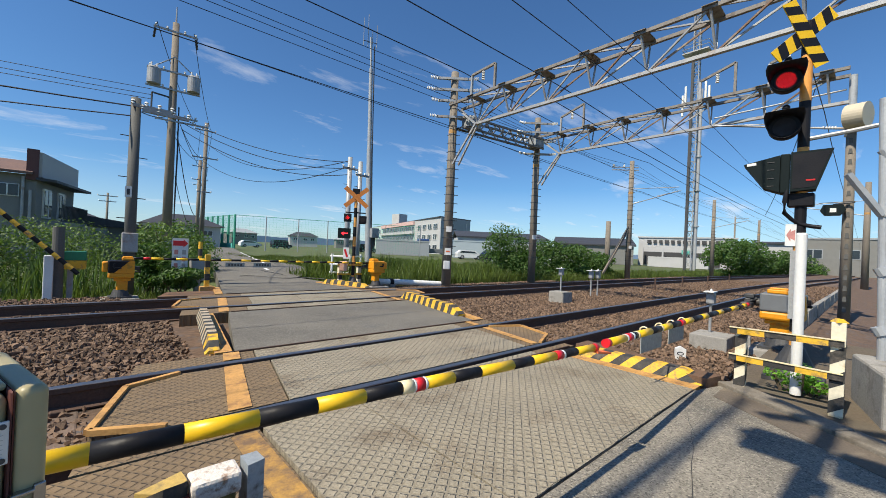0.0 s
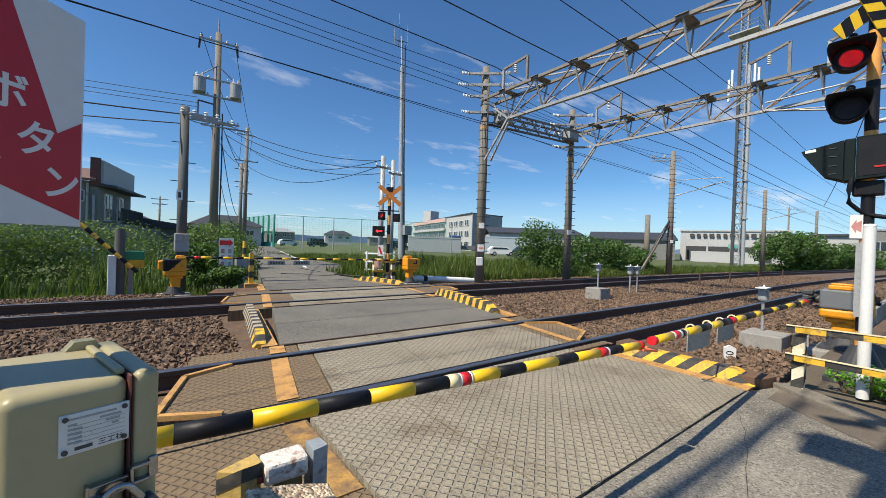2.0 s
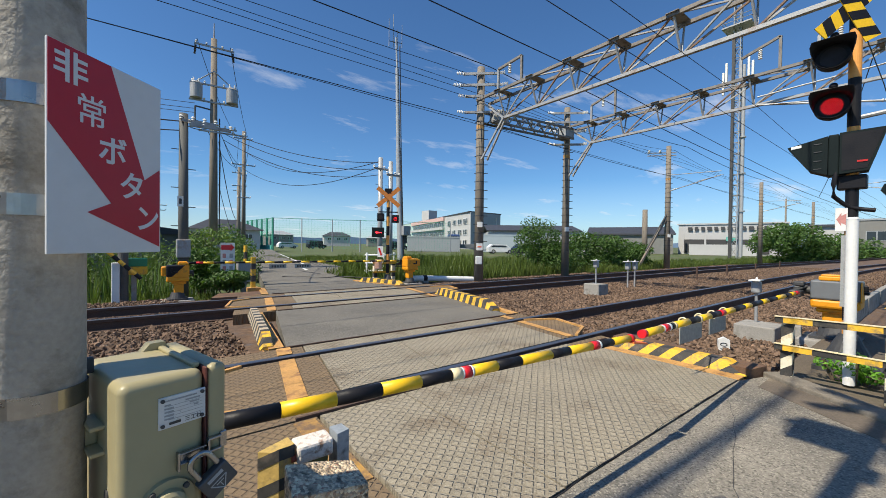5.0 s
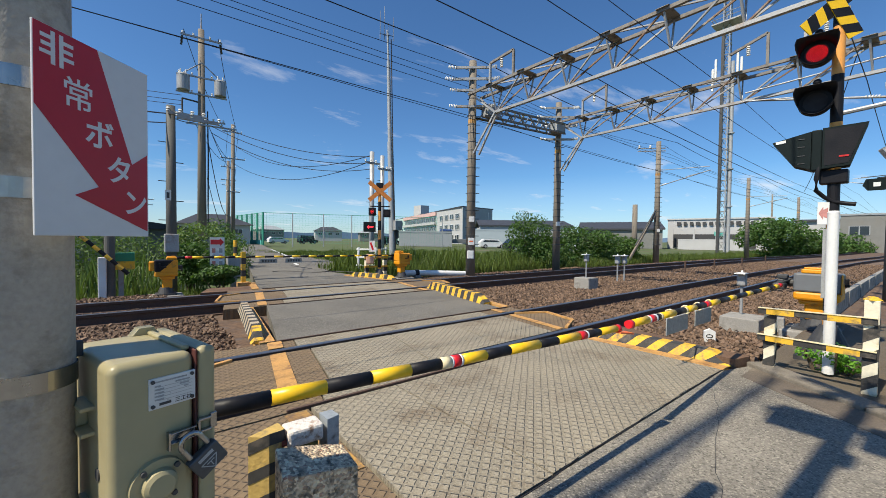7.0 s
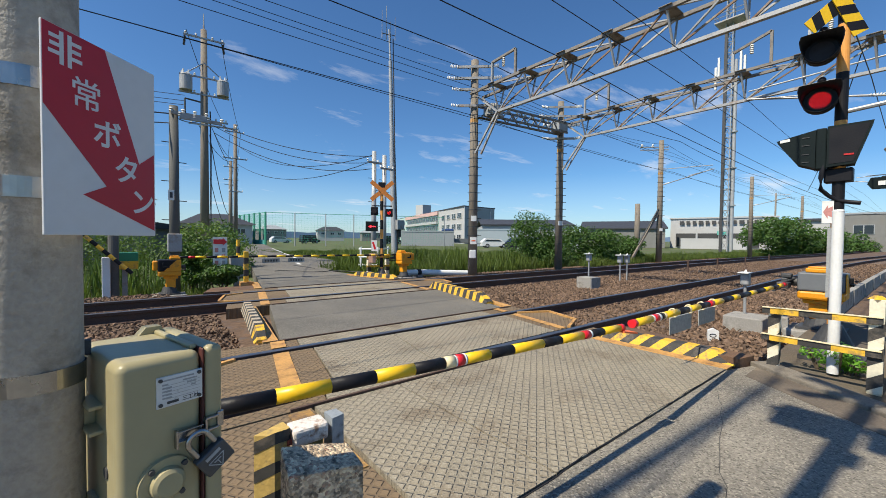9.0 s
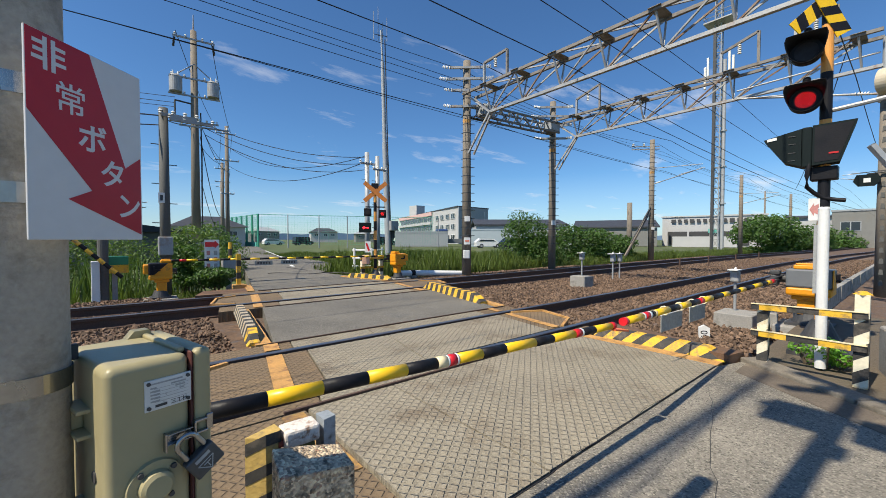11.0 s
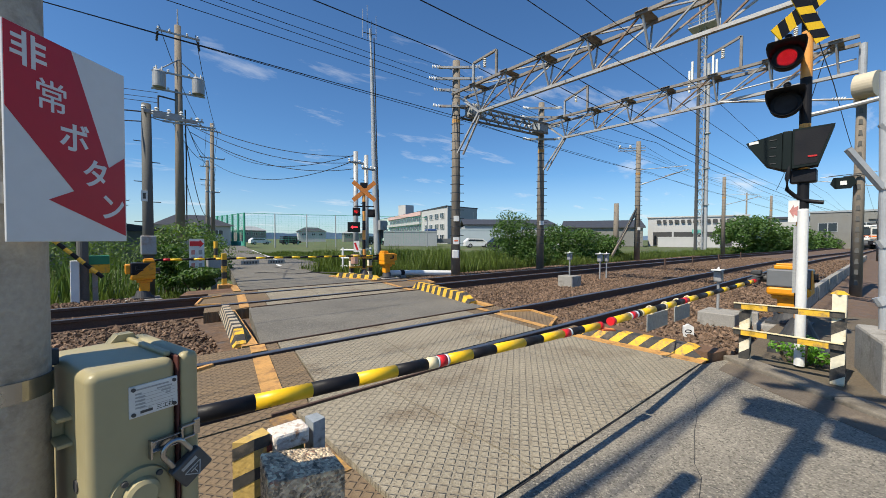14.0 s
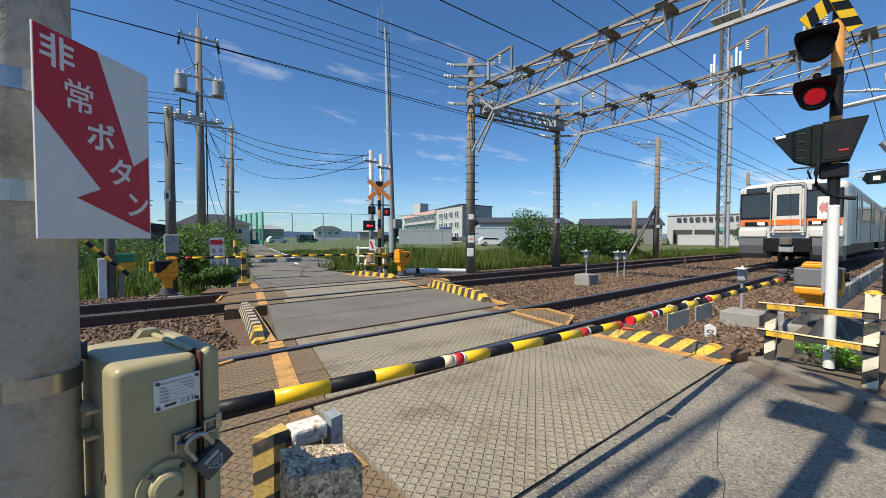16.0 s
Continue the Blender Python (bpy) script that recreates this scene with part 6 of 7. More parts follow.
def far_signal():
    t = thing("crossing_signal", pose(7.1, 6.9, -0.06), "orange and black banded far signal post with crossbuck and red lamps", "crossing signal", "crossing signals")
    banded_post(t, 2.45, 0.045, 0.26, ("post_orange", "black"))
    part("post_foot", rod(B(), (0, 0, 0), (0, 0, 0.22), 0.16, 0.06, 16), M["steel_dark"], t)
    f = Vector((-0.5, -0.86, 0))
    u = Vector((0.86, -0.5, 0))
    crossbuck(t, facing(-0.02, -0.05, 2.36, f), 0.78, 0.115, ("buck_back",))
    bm = box(B(), (0, 0, 0), (0.2, 0.16, 0.12), 0.02)
    part("speaker", bm, M["black"], t, where=facing(0, 0, 2.52, f))
    part("lamp_bar", beam(B(), -u * 0.26 + Vector((0, 0, 1.95)), u * 0.28 + Vector((0, 0, 1.95)), 0.03, 0.03), M["black"], t)
    for s, z, ph in ((-0.2, 1.8, 0), (0.2, 1.76, 1)):
        c = u * s + f * 0.06
        part("lamp_panel", box(B(), (0, 0, -0.02), (0.2, 0.22, 0.05), 0.01), M["black"], t, where=facing(c.x, c.y, z, f))
        lamp_head(t, facing(c.x + f.x * 0.03, c.y + f.y * 0.03, z, f), 0.085, ph, hood=False)
    c = -u * 0.27 + f * 0.05
    ind = part("indicator_box", box(B(), (0, 0, 0), (0.33, 0.27, 0.12), 0.01), M["indicator"], t, "black direction indicator with a lit red arrow", where=facing(c.x, c.y, 1.38, f))
    bm = prism(B(), [(-0.02, 0.01), (0.1, 0.01), (0.1, -0.02), (-0.02, -0.02), (-0.02, -0.05), (-0.08, -0.005), (-0.02, 0.04)], 0.061, 0.066)
    part("lit_arrow", bm, M["arrow_red"], ind, "lit red arrow")
    part("notice", box(B(), (0, 0, 0), (0.15, 0.3, 0.01)), M["white"], t, "white plate with red arrow", where=facing(-u.x * 0.25, -u.y * 0.25 - 0.1, 0.85, f))
    part("notice_arrow", beam(B(), (-0.04, 0.1, 0.008), (0.03, -0.1, 0.008), 0.05, 0.004), M["red"], t, where=facing(-u.x * 0.25, -u.y * 0.25 - 0.1, 0.85, f))
    part("button_box", box(B(), (0, 0, 0), (0.2, 0.26, 0.12), 0.02), M["button_box"], t, "salmon emergency button box", where=facing(-u.x * 0.3, -u.y * 0.3 - 0.1, 0.5, f))


M["button_box"] = mat("button_box", (0.6, 0.35, 0.25), 0.5, 0, 0.1, 5, 40, 0.05)
far_signal()
gate_machine(pose(7.72, 6.72, -0.06) @ Matrix.Diagonal((-1, 1, 1, 1)), "orange and black barrier machine beside the far kerb", body_mat="machine_orange")
gate_machine(pose(2.3, 6.75, -0.12, 0, 0, 0), "orange and black barrier machine on a concrete footing by the bushes", body_mat="black")
far_bands, x = [], 0.0
while x < 4.85:
    far_bands += [(x, "yellow"), (x + 0.2, "black")]
    x += 0.4
far_bands = [(-0.3, "black"), (-0.12, "red")] + [(s, c) for s, c in far_bands] + [(4.8, "red"), (4.95, "red")]
far_bands = [b for i, b in enumerate(far_bands) if i == 0 or b[0] > far_bands[i - 1][0]]
barrier_arm((2.75, 7.0, 0.56), (7.6, 6.85, 0.53), 0.024, 0.02, far_bands, "thin yellow and black barrier arm across the far side")
smooth_bands()
for x0 in (4.05, 4.62):
    t = thing("hanging_board", pose(x0, 6.95, 0.5), "small grey lettered board hanging under the far arm", "board", "boards hung from the arm")
    part("panel", box(B(), (0.18, 0, -0.05), (0.38, 0.01, 0.1)), M["hanging_board"], t)
    for i in range(5):
        part("writing_bar", box(B(), (0.06 + i * 0.06, -0.007, -0.05), (0.035, 0.004, 0.05)), M["steel_dark"], t)
    for k in (0.04, 0.32):
        part("tie", rod(B(), (k, 0, 0), (k, 0, 0.06), 0.008, None, 6), M["cream_tape"], t)

# raised old arm leaning at the left, with posts and a box
t = thing("leaning_pole", pose(0, 0, 0), "yellow and black banded bar leaning over the bushes", "bar")
a, b = Vector((0.419, 7.000, 1.684)), Vector((1.730, 6.850, 0.279))
for i in range(16):
    part("arm_band", rod(B(), a.lerp(b, i / 16), a.lerp(b, (i + 1) / 16), 0.035, None, 12), M["black" if i % 2 else "yellow_worn"], t)
t = thing("guard_post", pose(1.45, 7.15, -0.3), "round dark green concrete post among the bushes", "post")
part("shaft", rod(B(), (0, 0, 0), (0, 0, 1.39), 0.085, 0.08, 16), M["pole_dark"], t)
t = thing("relay_post", pose(1.35, 7.05, -0.3), "narrow white relay cabinet on end beside the post", "cabinet")
part("body", box(B(), (0, 0, 0.444), (0.12, 0.12, 0.888), 0.01), M["white"], t)
t = thing("sand_box", pose(1.61, 7.30, 0.06), "green and yellow box fixed beside the post", "box")
part("upper", box(B(), (0, 0, 0.52), (0.42, 0.3, 0.16), 0.01), M["box_green"], t)
part("lower", box(B(), (0, 0, 0.36), (0.42, 0.3, 0.16), 0.01), M["yellow_worn"], t)
part("leg", box(B(), (0, 0, 0.0), (0.08, 0.08, 0.9)), M["galv"], t)

# sign board, cabinet and striped post by the far road edge
t = thing("notice_sign", facing(3.34, 7.98, -0.04, (-0.1, -1, 0)) @ Matrix.Diagonal((0.72, 0.95, 0.72, 1)), "white notice board with a red arrow panel beside the road", "sign")
part("board", box(B(), (0, 0.72, 0), (0.42, 0.72, 0.02)), M["white"], t)
part("red_panel", prism(B(), [(-0.19, 0.9), (0.08, 0.9), (0.08, 0.86), (0.2, 0.96), (0.08, 1.06), (0.08, 1.02), (-0.19, 1.02)], 0.011, 0.014), M["red"], t)
for i in range(6):
    part("writing_bar", box(B(), (-0.1 + 0.2 * (i // 3), 0.75 - (i % 3) * 0.16, 0.012), (0.1, 0.11, 0.004)), M["plate_grey"] if i % 2 else M["red_faded"], t)
part("leg", box(B(), (-0.08, 0.15, -0.03), (0.06, 0.6, 0.05)), M["galv"], t)
part("leg", box(B(), (0.1, 0.15, -0.03), (0.06, 0.6, 0.05)), M["galv"], t)
t = thing("grey_cabinet", pose(3.72, 8.2, -0.2), "small grey cabinet behind the notice board", "cabinet")
part("body", box(B(), (0, 0, 0.45), (0.3, 0.25, 0.5), 0.02), M["galv"], t)
part("leg", box(B(), (0, 0, 0.1), (0.12, 0.12, 0.4)), M["galv"], t)
t = thing("striped_bollard", pose(3.62, 6.5, -0.06), "black and white banded post on a yellow foot", "bollard")
for i in range(5):
    part("post_band", box(B(), (0, 0, 0.16 + i * 0.13), (0.085, 0.085, 0.13)), M["black_worn"] if i % 2 else M["yellow_worn"], t)
part("foot", prism(B(), [(-0.13, -0.12), (0.13, -0.12), (0.11, 0.12), (-0.11, 0.12)], 0.0, 0.1), M["orange_paint"], t)
t = thing("yellow_sleeve_pole", pose(3.81, 8.48, -0.1), "thin pole with yellow and black sleeve beside the road", "pole")
for i in range(6):
    part("band", rod(B(), (0, 0, i * 0.17), (0, 0, (i + 1) * 0.17), 0.045, None, 12), M["yellow_worn"] if i % 2 else M["black_worn"], t)

# white pipe fence and lying white pipe
t = thing("pipe_fence", pose(7.3, 8.6, -0.1), "white painted pipe fence at the corner of the road", "fence")
for x, y in ((0, 0), (0.42, -0.35), (1.1, 0.2)):
    part("post", rod(B(), (x, y, 0), (x, y, 0.82), 0.035, None, 12), M["white"], t)
for z in (0.25, 0.5, 0.75):
    part("rail", rod(B(), (-0.05, 0.04, z), (0.45, -0.38, z), 0.03, None, 10), M["white"], t)
    part("rail", rod(B(), (0.42, -0.35, z), (1.15, 0.22, z), 0.026, None, 10), M["white"], t)
t = thing("guard_fence", pose(7.2, 7.3, -0.1), "low black and yellow guard fence beside the far signal", "guard fence")
for x in (-0.28, 0.3):
    for i in range(4):
        part("post_band", box(B(), (x, 0, 0.08 + i * 0.16), (0.1, 0.1, 0.16)), M["black_worn"] if i % 2 else M["fence_white"], t)
for z in (0.3, 0.55):
    part("rail", box(B(), (0, -0.06, z), (0.75, 0.02, 0.05)), M["yellow_worn"], t)
t = thing("white_conduit", pose(0, 0, 0), "thick white pipe lying along the grass", "pipe")
part("pipe", tube(B(), [(7.9, 6.95, 0.0), (8.6, 6.9, -0.02), (9.4, 6.75, -0.06), (10.2, 6.6, -0.1)], 0.085, 12), M["white"], t, smooth=True)
part("pipe_joint", rod(B(), (8.3, 6.92, -0.01), (8.42, 6.915, -0.012), 0.1, None, 14), M["black"], t)
part("support", box(B(), (8.35, 6.92, -0.2), (0.2, 0.25, 0.25), 0.01), M["concrete"], t)
# small signs on the first mast
t = thing("mast_sign", facing(10.02, 6.32, 0.95, (-0.6, -0.8, 0)), "small white sign with red arrow on the mast", "sign")
part("plate", box(B(), (0, 0, 0), (0.2, 0.22, 0.01)), M["white"], t)
part("arrow", beam(B(), (-0.06, 0, 0.008), (0.06, 0, 0.008), 0.04, 0.004), M["orange_tape"], t)
part("button_box", box(B(), (-0.02, -0.42, 0.02), (0.2, 0.26, 0.1), 0.02), M["white"], t)
# concrete trough wall along the near track
for i in range(14):
    x = 9.6 + i * 2.0
    solid("trough_wall", box(B(), (0, 0, 0), (1.97, 0.1, 0.36), 0.01), M["concrete"], "low weathered concrete retaining slab beside the near track", "retaining slab", "slabs along the near track", m=pose(x, -1.55 - 0.012 * i, -0.08))
for x, y in ((17.5, 2.9), (21, 3.0), (25, 3.0), (30, 3.1)):
    solid("marker_stake", rod(B(), (0, 0, 0), (0, 0, 0.55), 0.03, None, 8), M["rail_rust"], "thin rusty stake between the tracks", "stake", "rusty stakes between the tracks", m=pose(x, y, -0.25))

# ---- plants ----


def leaves(name, spots, count, size, material, seed, label, category="bush", kind=""):
    """A crown of many small leaves: spots are (x, y, z, rx, ry, rz) lobes."""
    rng = np.random.default_rng(seed)
    w = np.array([s[3] * s[4] * s[5] for s in spots]) ** 0.67
    which = rng.choice(len(spots), count, p=w / w.sum())
    s = np.array(spots)[which]
    d = rng.normal(size=(count, 3))
    d /= np.linalg.norm(d, axis=1, keepdims=True)
    rad = rng.uniform(0.45, 1.08, (count, 1)) ** 0.6
    c = s[:, :3] + d * rad * s[:, 3:]
    c[:, 2] = np.maximum(c[:, 2], -0.28)
    nrm = d * 0.6 + rng.normal(size=(count, 3)) * 0.6 + np.array([0, 0, 0.5])
    nrm /= np.linalg.norm(nrm, axis=1, keepdims=True)
    a = np.cross(nrm, rng.normal(size=(count, 3)))
    a /= np.linalg.norm(a, axis=1, keepdims=True)
    b = np.cross(nrm, a)
    k = rng.uniform(0.6, 1.4, (count, 1)) * size
    v = np.stack([c - a * k, c + b * k * 0.45 + nrm * k * 0.12, c + a * k, c - b * k * 0.45 + nrm * k * 0.12], 1)
    me = bpy.data.meshes.new(name)
    me.from_pydata(v.reshape(-1, 3).tolist(), [], np.arange(count * 4).reshape(-1, 4).tolist())
    me.materials.append(material)
    return me


def bush(spots, count, size, material, seed, label, group=""):
    x, y = spots[0][0], spots[0][1]
    t = thing("bush", pose(x, y, -0.3), label, "bush", group)
    local = [(s[0] - x, s[1] - y, s[2] + 0.3, *s[3:]) for s in spots]
    ob = new("crown", leaves("crown", local, count, size, M[material], seed, label))
    ob.parent = t
    bm = B()
    rng = random.Random(seed)
    for s in local[:6]:
        tube(bm, [(rng.uniform(-0.1, 0.1), rng.uniform(-0.1, 0.1), 0), (s[0] * 0.6, s[1] * 0.6, s[2] * 0.6), (s[0], s[1], s[2] + s[5] * 0.4)], 0.014, 5)
    part("woody_stem", bm, M["bark"], t)
    return t


def lobes(cx, cy, h, rx, ry, n, seed):
    rng = random.Random(seed)
    out = [(cx, cy, h * 0.5, rx * 0.7, ry * 0.7, h * 0.5)]
    for i in range(n):
        a, r = rng.uniform(0, 6.28), rng.uniform(0.2, 0.9)
        k = rng.uniform(0.3, 0.5)
        z = rng.uniform(-0.12, 0.95 - 0.35 * r) * h
        out.append((cx + rx * r * math.cos(a), cy + ry * r * math.sin(a), z, rx * k, ry * k, h * k * 0.6))
    return out


bush(lobes(15.9, 8.5, 2.2, 1.65, 1.2, 22, 1), 11000, 0.06, "leaf", 11, "large dense green bush behind the portal mast", "bushes along the line")
bush(lobes(20.5, 8.7, 1.75, 2.4, 1.2, 22, 2), 10000, 0.065, "leaf", 12, "rounded dark green bush by the far track", "bushes along the line")
bush(lobes(24.8, 8.8, 1.35, 1.5, 1.0, 12, 3), 4600, 0.07, "leaf", 13, "low dark green bush beside a mast", "bushes along the line")
bush(lobes(50.0, 6.2, 3.5, 4.4, 2.6, 18, 5), 9000, 0.15, "leaf", 15, "broad green bush further along the line", "bushes along the line")
bush(lobes(64.0, 5.0, 2.8, 4.5, 2.2, 14, 6), 3600, 0.18, "leaf", 16, "distant green hedge along the line", "bushes along the line")
bush(lobes(82.0, 3.5, 2.6, 6.5, 2.2, 14, 61), 3000, 0.2, "leaf", 17, "distant green hedge along the line", "bushes along the line")
bush(lobes(1.2, 9.9, 1.35, 1.9, 1.1, 20, 7), 11000, 0.036, "leaf_pale", 21, "feathery pale green bush beside the steel pole", "bushes by the left track")
bush(lobes(-1.2, 9.3, 1.2, 1.7, 1.0, 18, 8), 10000, 0.036, "leaf_pale", 22, "feathery pale green shrub behind the track", "bushes by the left track")
bush(lobes(-3.9, 9.2, 1.3, 1.8, 1.1, 18, 9), 8000, 0.045, "leaf", 23, "dark leafy shrub behind the track", "bushes by the left track")
bush(lobes(-6.5, 9.8, 1.35, 2.2, 1.3, 14, 10), 5000, 0.07, "leaf", 24, "dark leafy shrub behind the track", "bushes by the left track")
bush(lobes(2.85, 8.55, 0.85, 0.6, 0.55, 12, 31), 4200, 0.045, "leaf", 25, "broad-leaved green shrub by the far barrier machine", "bushes by the left track")
bush(lobes(3.3, 7.5, 0.36, 0.5, 0.45, 10, 32), 2200, 0.045, "leaf", 26, "low leafy weeds beside the road edge", "bushes by the left track")
bush(lobes(3.6, 12.0, 1.5, 1.2, 1.2, 12, 33), 3600, 0.06, "leaf_pale", 27, "pale green bush at the foot of the utility pole", "bushes by the left track")
bush(lobes(5.2, 22.0, 2.0, 1.3, 2.5, 10, 34), 3000, 0.09, "leaf", 28, "green roadside bush by the far pole", "bushes by the left track")
bush(lobes(6.32, -2.02, 0.2, 0.2, 0.18, 8, 35), 520, 0.022, "leaf_bright", 29, "bright green weeds growing behind the kerb")


def grass(name, regions, per_m2, seed, material, label):
    rng = np.random.default_rng(seed)
    vs = []
    for poly, h0, h1 in regions:
        x0, x1, y0, y1 = poly
        n = int((x1 - x0) * (y1 - y0) * per_m2)
        p = np.stack([rng.uniform(x0, x1, n), rng.uniform(y0, y1, n), np.full(n, -0.34)], 1)
        patch = 0.65 + 0.35 * np.sin(p[:, 0] * 2.1 + 1.3 * np.sin(p[:, 1] * 1.7)) * np.cos(p[:, 1] * 1.9)
        h = (rng.uniform(h0, h1, n) * patch)[:, None]
        a = rng.uniform(0, 6.28, n)
        d = np.stack([np.cos(a), np.sin(a), np.zeros(n)], 1)
        lean = np.stack([np.cos(a + 1.5), np.sin(a + 1.5), np.zeros(n)], 1) * rng.uniform(0.05, 0.5, (n, 1)) * h
        w = rng.uniform(0.005, 0.013, (n, 1)) * (1 + 0.0 * h)
        up = np.array([0, 0, 1.0])
        mid = p + lean * 0.35 + up * h * 0.6
        tip = p + lean + up * h
        vs.append(np.stack([p - d * w, p + d * w, mid + d * w * 0.7, tip, mid - d * w * 0.7], 1))
    v = np.concatenate(vs)
    n = len(v)
    me = bpy.data.meshes.new(name)
    me.from_pydata(v.reshape(-1, 3).tolist(), [], np.arange(n * 5).reshape(-1, 5).tolist())
    me.materials.append(material)
    tagged(new(name, me), label, "grass", kind="stuff")


grass("tall_grass", [((7.6, 11.0, 7.3, 11.5), 0.75, 1.25), ((11.0, 16.0, 7.4, 12.0), 0.65, 1.15), ((16.0, 34.0, 7.3, 9.0), 0.3, 0.8), ((34, 60, 7.3, 8.5), 0.3, 0.7)], 480, 5, M["blade"], "tall wild green grass behind the far track")
grass("verge_grass", [((8.6, 22.0, 12.0, 20.0), 0.45, 0.8), ((16.0, 30.0, 9.0, 14.0), 0.45, 0.85), ((-8.0, 3.0, 7.25, 8.3), 0.14, 0.42), ((6.6, 8.2, 7.7, 10.5), 0.4, 0.9), ((8.5, 24, 20, 30), 0.25, 0.5)], 230, 6, M["blade"], "wild green grass along the verges")
grass("reeds", [((-8.0, 2.2, 7.9, 9.0), 0.7, 1.45), ((2.4, 3.2, 8.3, 9.0), 0.4, 1.0)], 130, 8, M["leaf_pale"], "wispy pale green reeds in front of the shrubs")
stones("ballast_stones", [(-6, 2.72, 1.2, 3.95, -0.155), (-4, 2.0, -1.25, 1.0, -0.163), (6.3, 15.0, -1.5, 3.95, -0.157), (-6, 2.3, 5.2, 6.9, -0.16), (7.6, 17, 5.2, 7.0, -0.16), (-6, 2.3, 4.1, 5.1, -0.16)], 620, 9, "angular brown crushed ballast stones")
stones("ballast_stones_far", [(15.0, 34.0, -1.5, 6.6, -0.157)], 140, 10, "angular brown crushed ballast stones")

# ---- buildings ----


def window(parent, m, w, h, frame_mat="white", glass_mat="glass"):
    o = part("window", box(B(), (0, 0, 0), (w, h, 0.06)), M[frame_mat], parent, where=m)
    part("pane", box(B(), (0, 0, 0.02), (w * 0.9, h * 0.88, 0.06)), M[glass_mat], o)
    part("mullion", box(B(), (0, 0, 0.055), (w * 0.06, h * 0.9, 0.02)), M[frame_mat], o)
    return o


def house():
    t = thing("house", pose(0, 19.5, -0.3), "old grey rendered two-storey house with rusty roof and balcony", "house")
    part("wall", prism(B(), [(-10, 0), (0, 0), (0.87, 4.4), (0.6, 7.5), (-10, 7.5)], 0, 3.5), M["house_wall"], t)
    bm = B()
    v = [bm.verts.new(p) for p in ((-10, -0.3, 3.48), (-0.1, -0.3, 3.48), (-0.1, 3.5, 4.35), (-10, 3.5, 4.35), (-10, -0.3, 3.58), (-0.1, -0.3, 3.58), (-0.1, 3.5, 4.45), (-10, 3.5, 4.45))]
    for f in ((0, 3, 2, 1), (4, 5, 6, 7), (0, 1, 5, 4), (1, 2, 6, 5), (2, 3, 7, 6), (3, 0, 4, 7)):
        bm.faces.new([v[i] for i in f])
    part("roof", bm, M["roof_rust"], t, "rusty brown corrugated roof")
    part("parapet", prism(B(), [(0.04, 0.0), (0.14, 0.0), (1.0, 4.4), (0.9, 4.4)], 3.45, 4.42), M["white_wall"], t, "white parapet panel")
    part("corner_fascia", prism(B(), [(-0.28, -0.1), (0.05, -0.1), (0.05, 0.12), (-0.28, 0.12)], 3.3, 4.5), M["fascia"], t, "dark red corner fascia")
    part("canopy", prism(B(), [(0.0, -0.2), (0.55, 0.1), (1.5, 4.4), (0.8, 4.4)], 3.3, 3.4), M["roof_dark"], t)
    bal = part("balcony", prism(B(), [(0.02, 0.4), (0.75, 0.5), (1.4, 4.3), (0.8, 4.3)], 1.55, 1.75), M["house_wall"], t)
    bm = B()
    for i in range(22):
        k = i / 21
        rod(bm, (0.72 + 0.66 * k, 0.5 + 3.8 * k, 1.75), (0.72 + 0.66 * k, 0.5 + 3.8 * k, 2.45), 0.02, None, 5)
    rod(bm, (0.72, 0.5, 2.45), (1.38, 4.3, 2.45), 0.03, None, 6)
    part("railing", bm, M["steel_dark"], bal)
    for y in (1.0, 2.6):
        x = 0.03 + 0.2 * y
        window(t, facing(x, y, 2.45, (1, -0.2, 0)), 0.8, 1.2)
    window(t, facing(-0.75, -0.02, 2.85, (0, -1, 0)), 0.62, 0.48)
    window(t, facing(-1.6, -0.02, 2.85, (0, -1, 0)), 0.9, 0.5, "white", "teal")
    part("lower_wall", prism(B(), [(0.05, -0.02), (1.6, 0.4), (2.2, 4.5), (0.9, 4.5)], 0, 1.6), M["house_wall"], t)
    part("drain_pipe", rod(B(), (-0.35, -0.08, 0), (-0.35, -0.08, 3.4), 0.05, None, 8), M["galv"], t)
    part("drain_pipe", rod(B(), (-0.15, -0.08, 0), (-0.15, -0.08, 2.9), 0.05, None, 8), M["galv"], t)
    a = thing("annex_shed", pose(2.5, 27.0, -0.3), "low grey annex with dark pitched roof behind the house", "shed")
    part("wall", box(B(), (0, 0, 0.85), (3.4, 4, 1.7)), M["house_wall"], a)
    bm = B()
    prism(bm, [(-2.2, 1.7), (1.9, 1.7), (1.9, 1.8), (-2.2, 2.4)], -2.3, 2.3, pose(0, 0, 0, 90, 0, 0))
    part("roof", bm, M["roof_dark"], a)


M["fascia"] = mat("fascia", (0.12, 0.05, 0.045), 0.7, 0, 0.2, 2, 20, 0.1)
house()


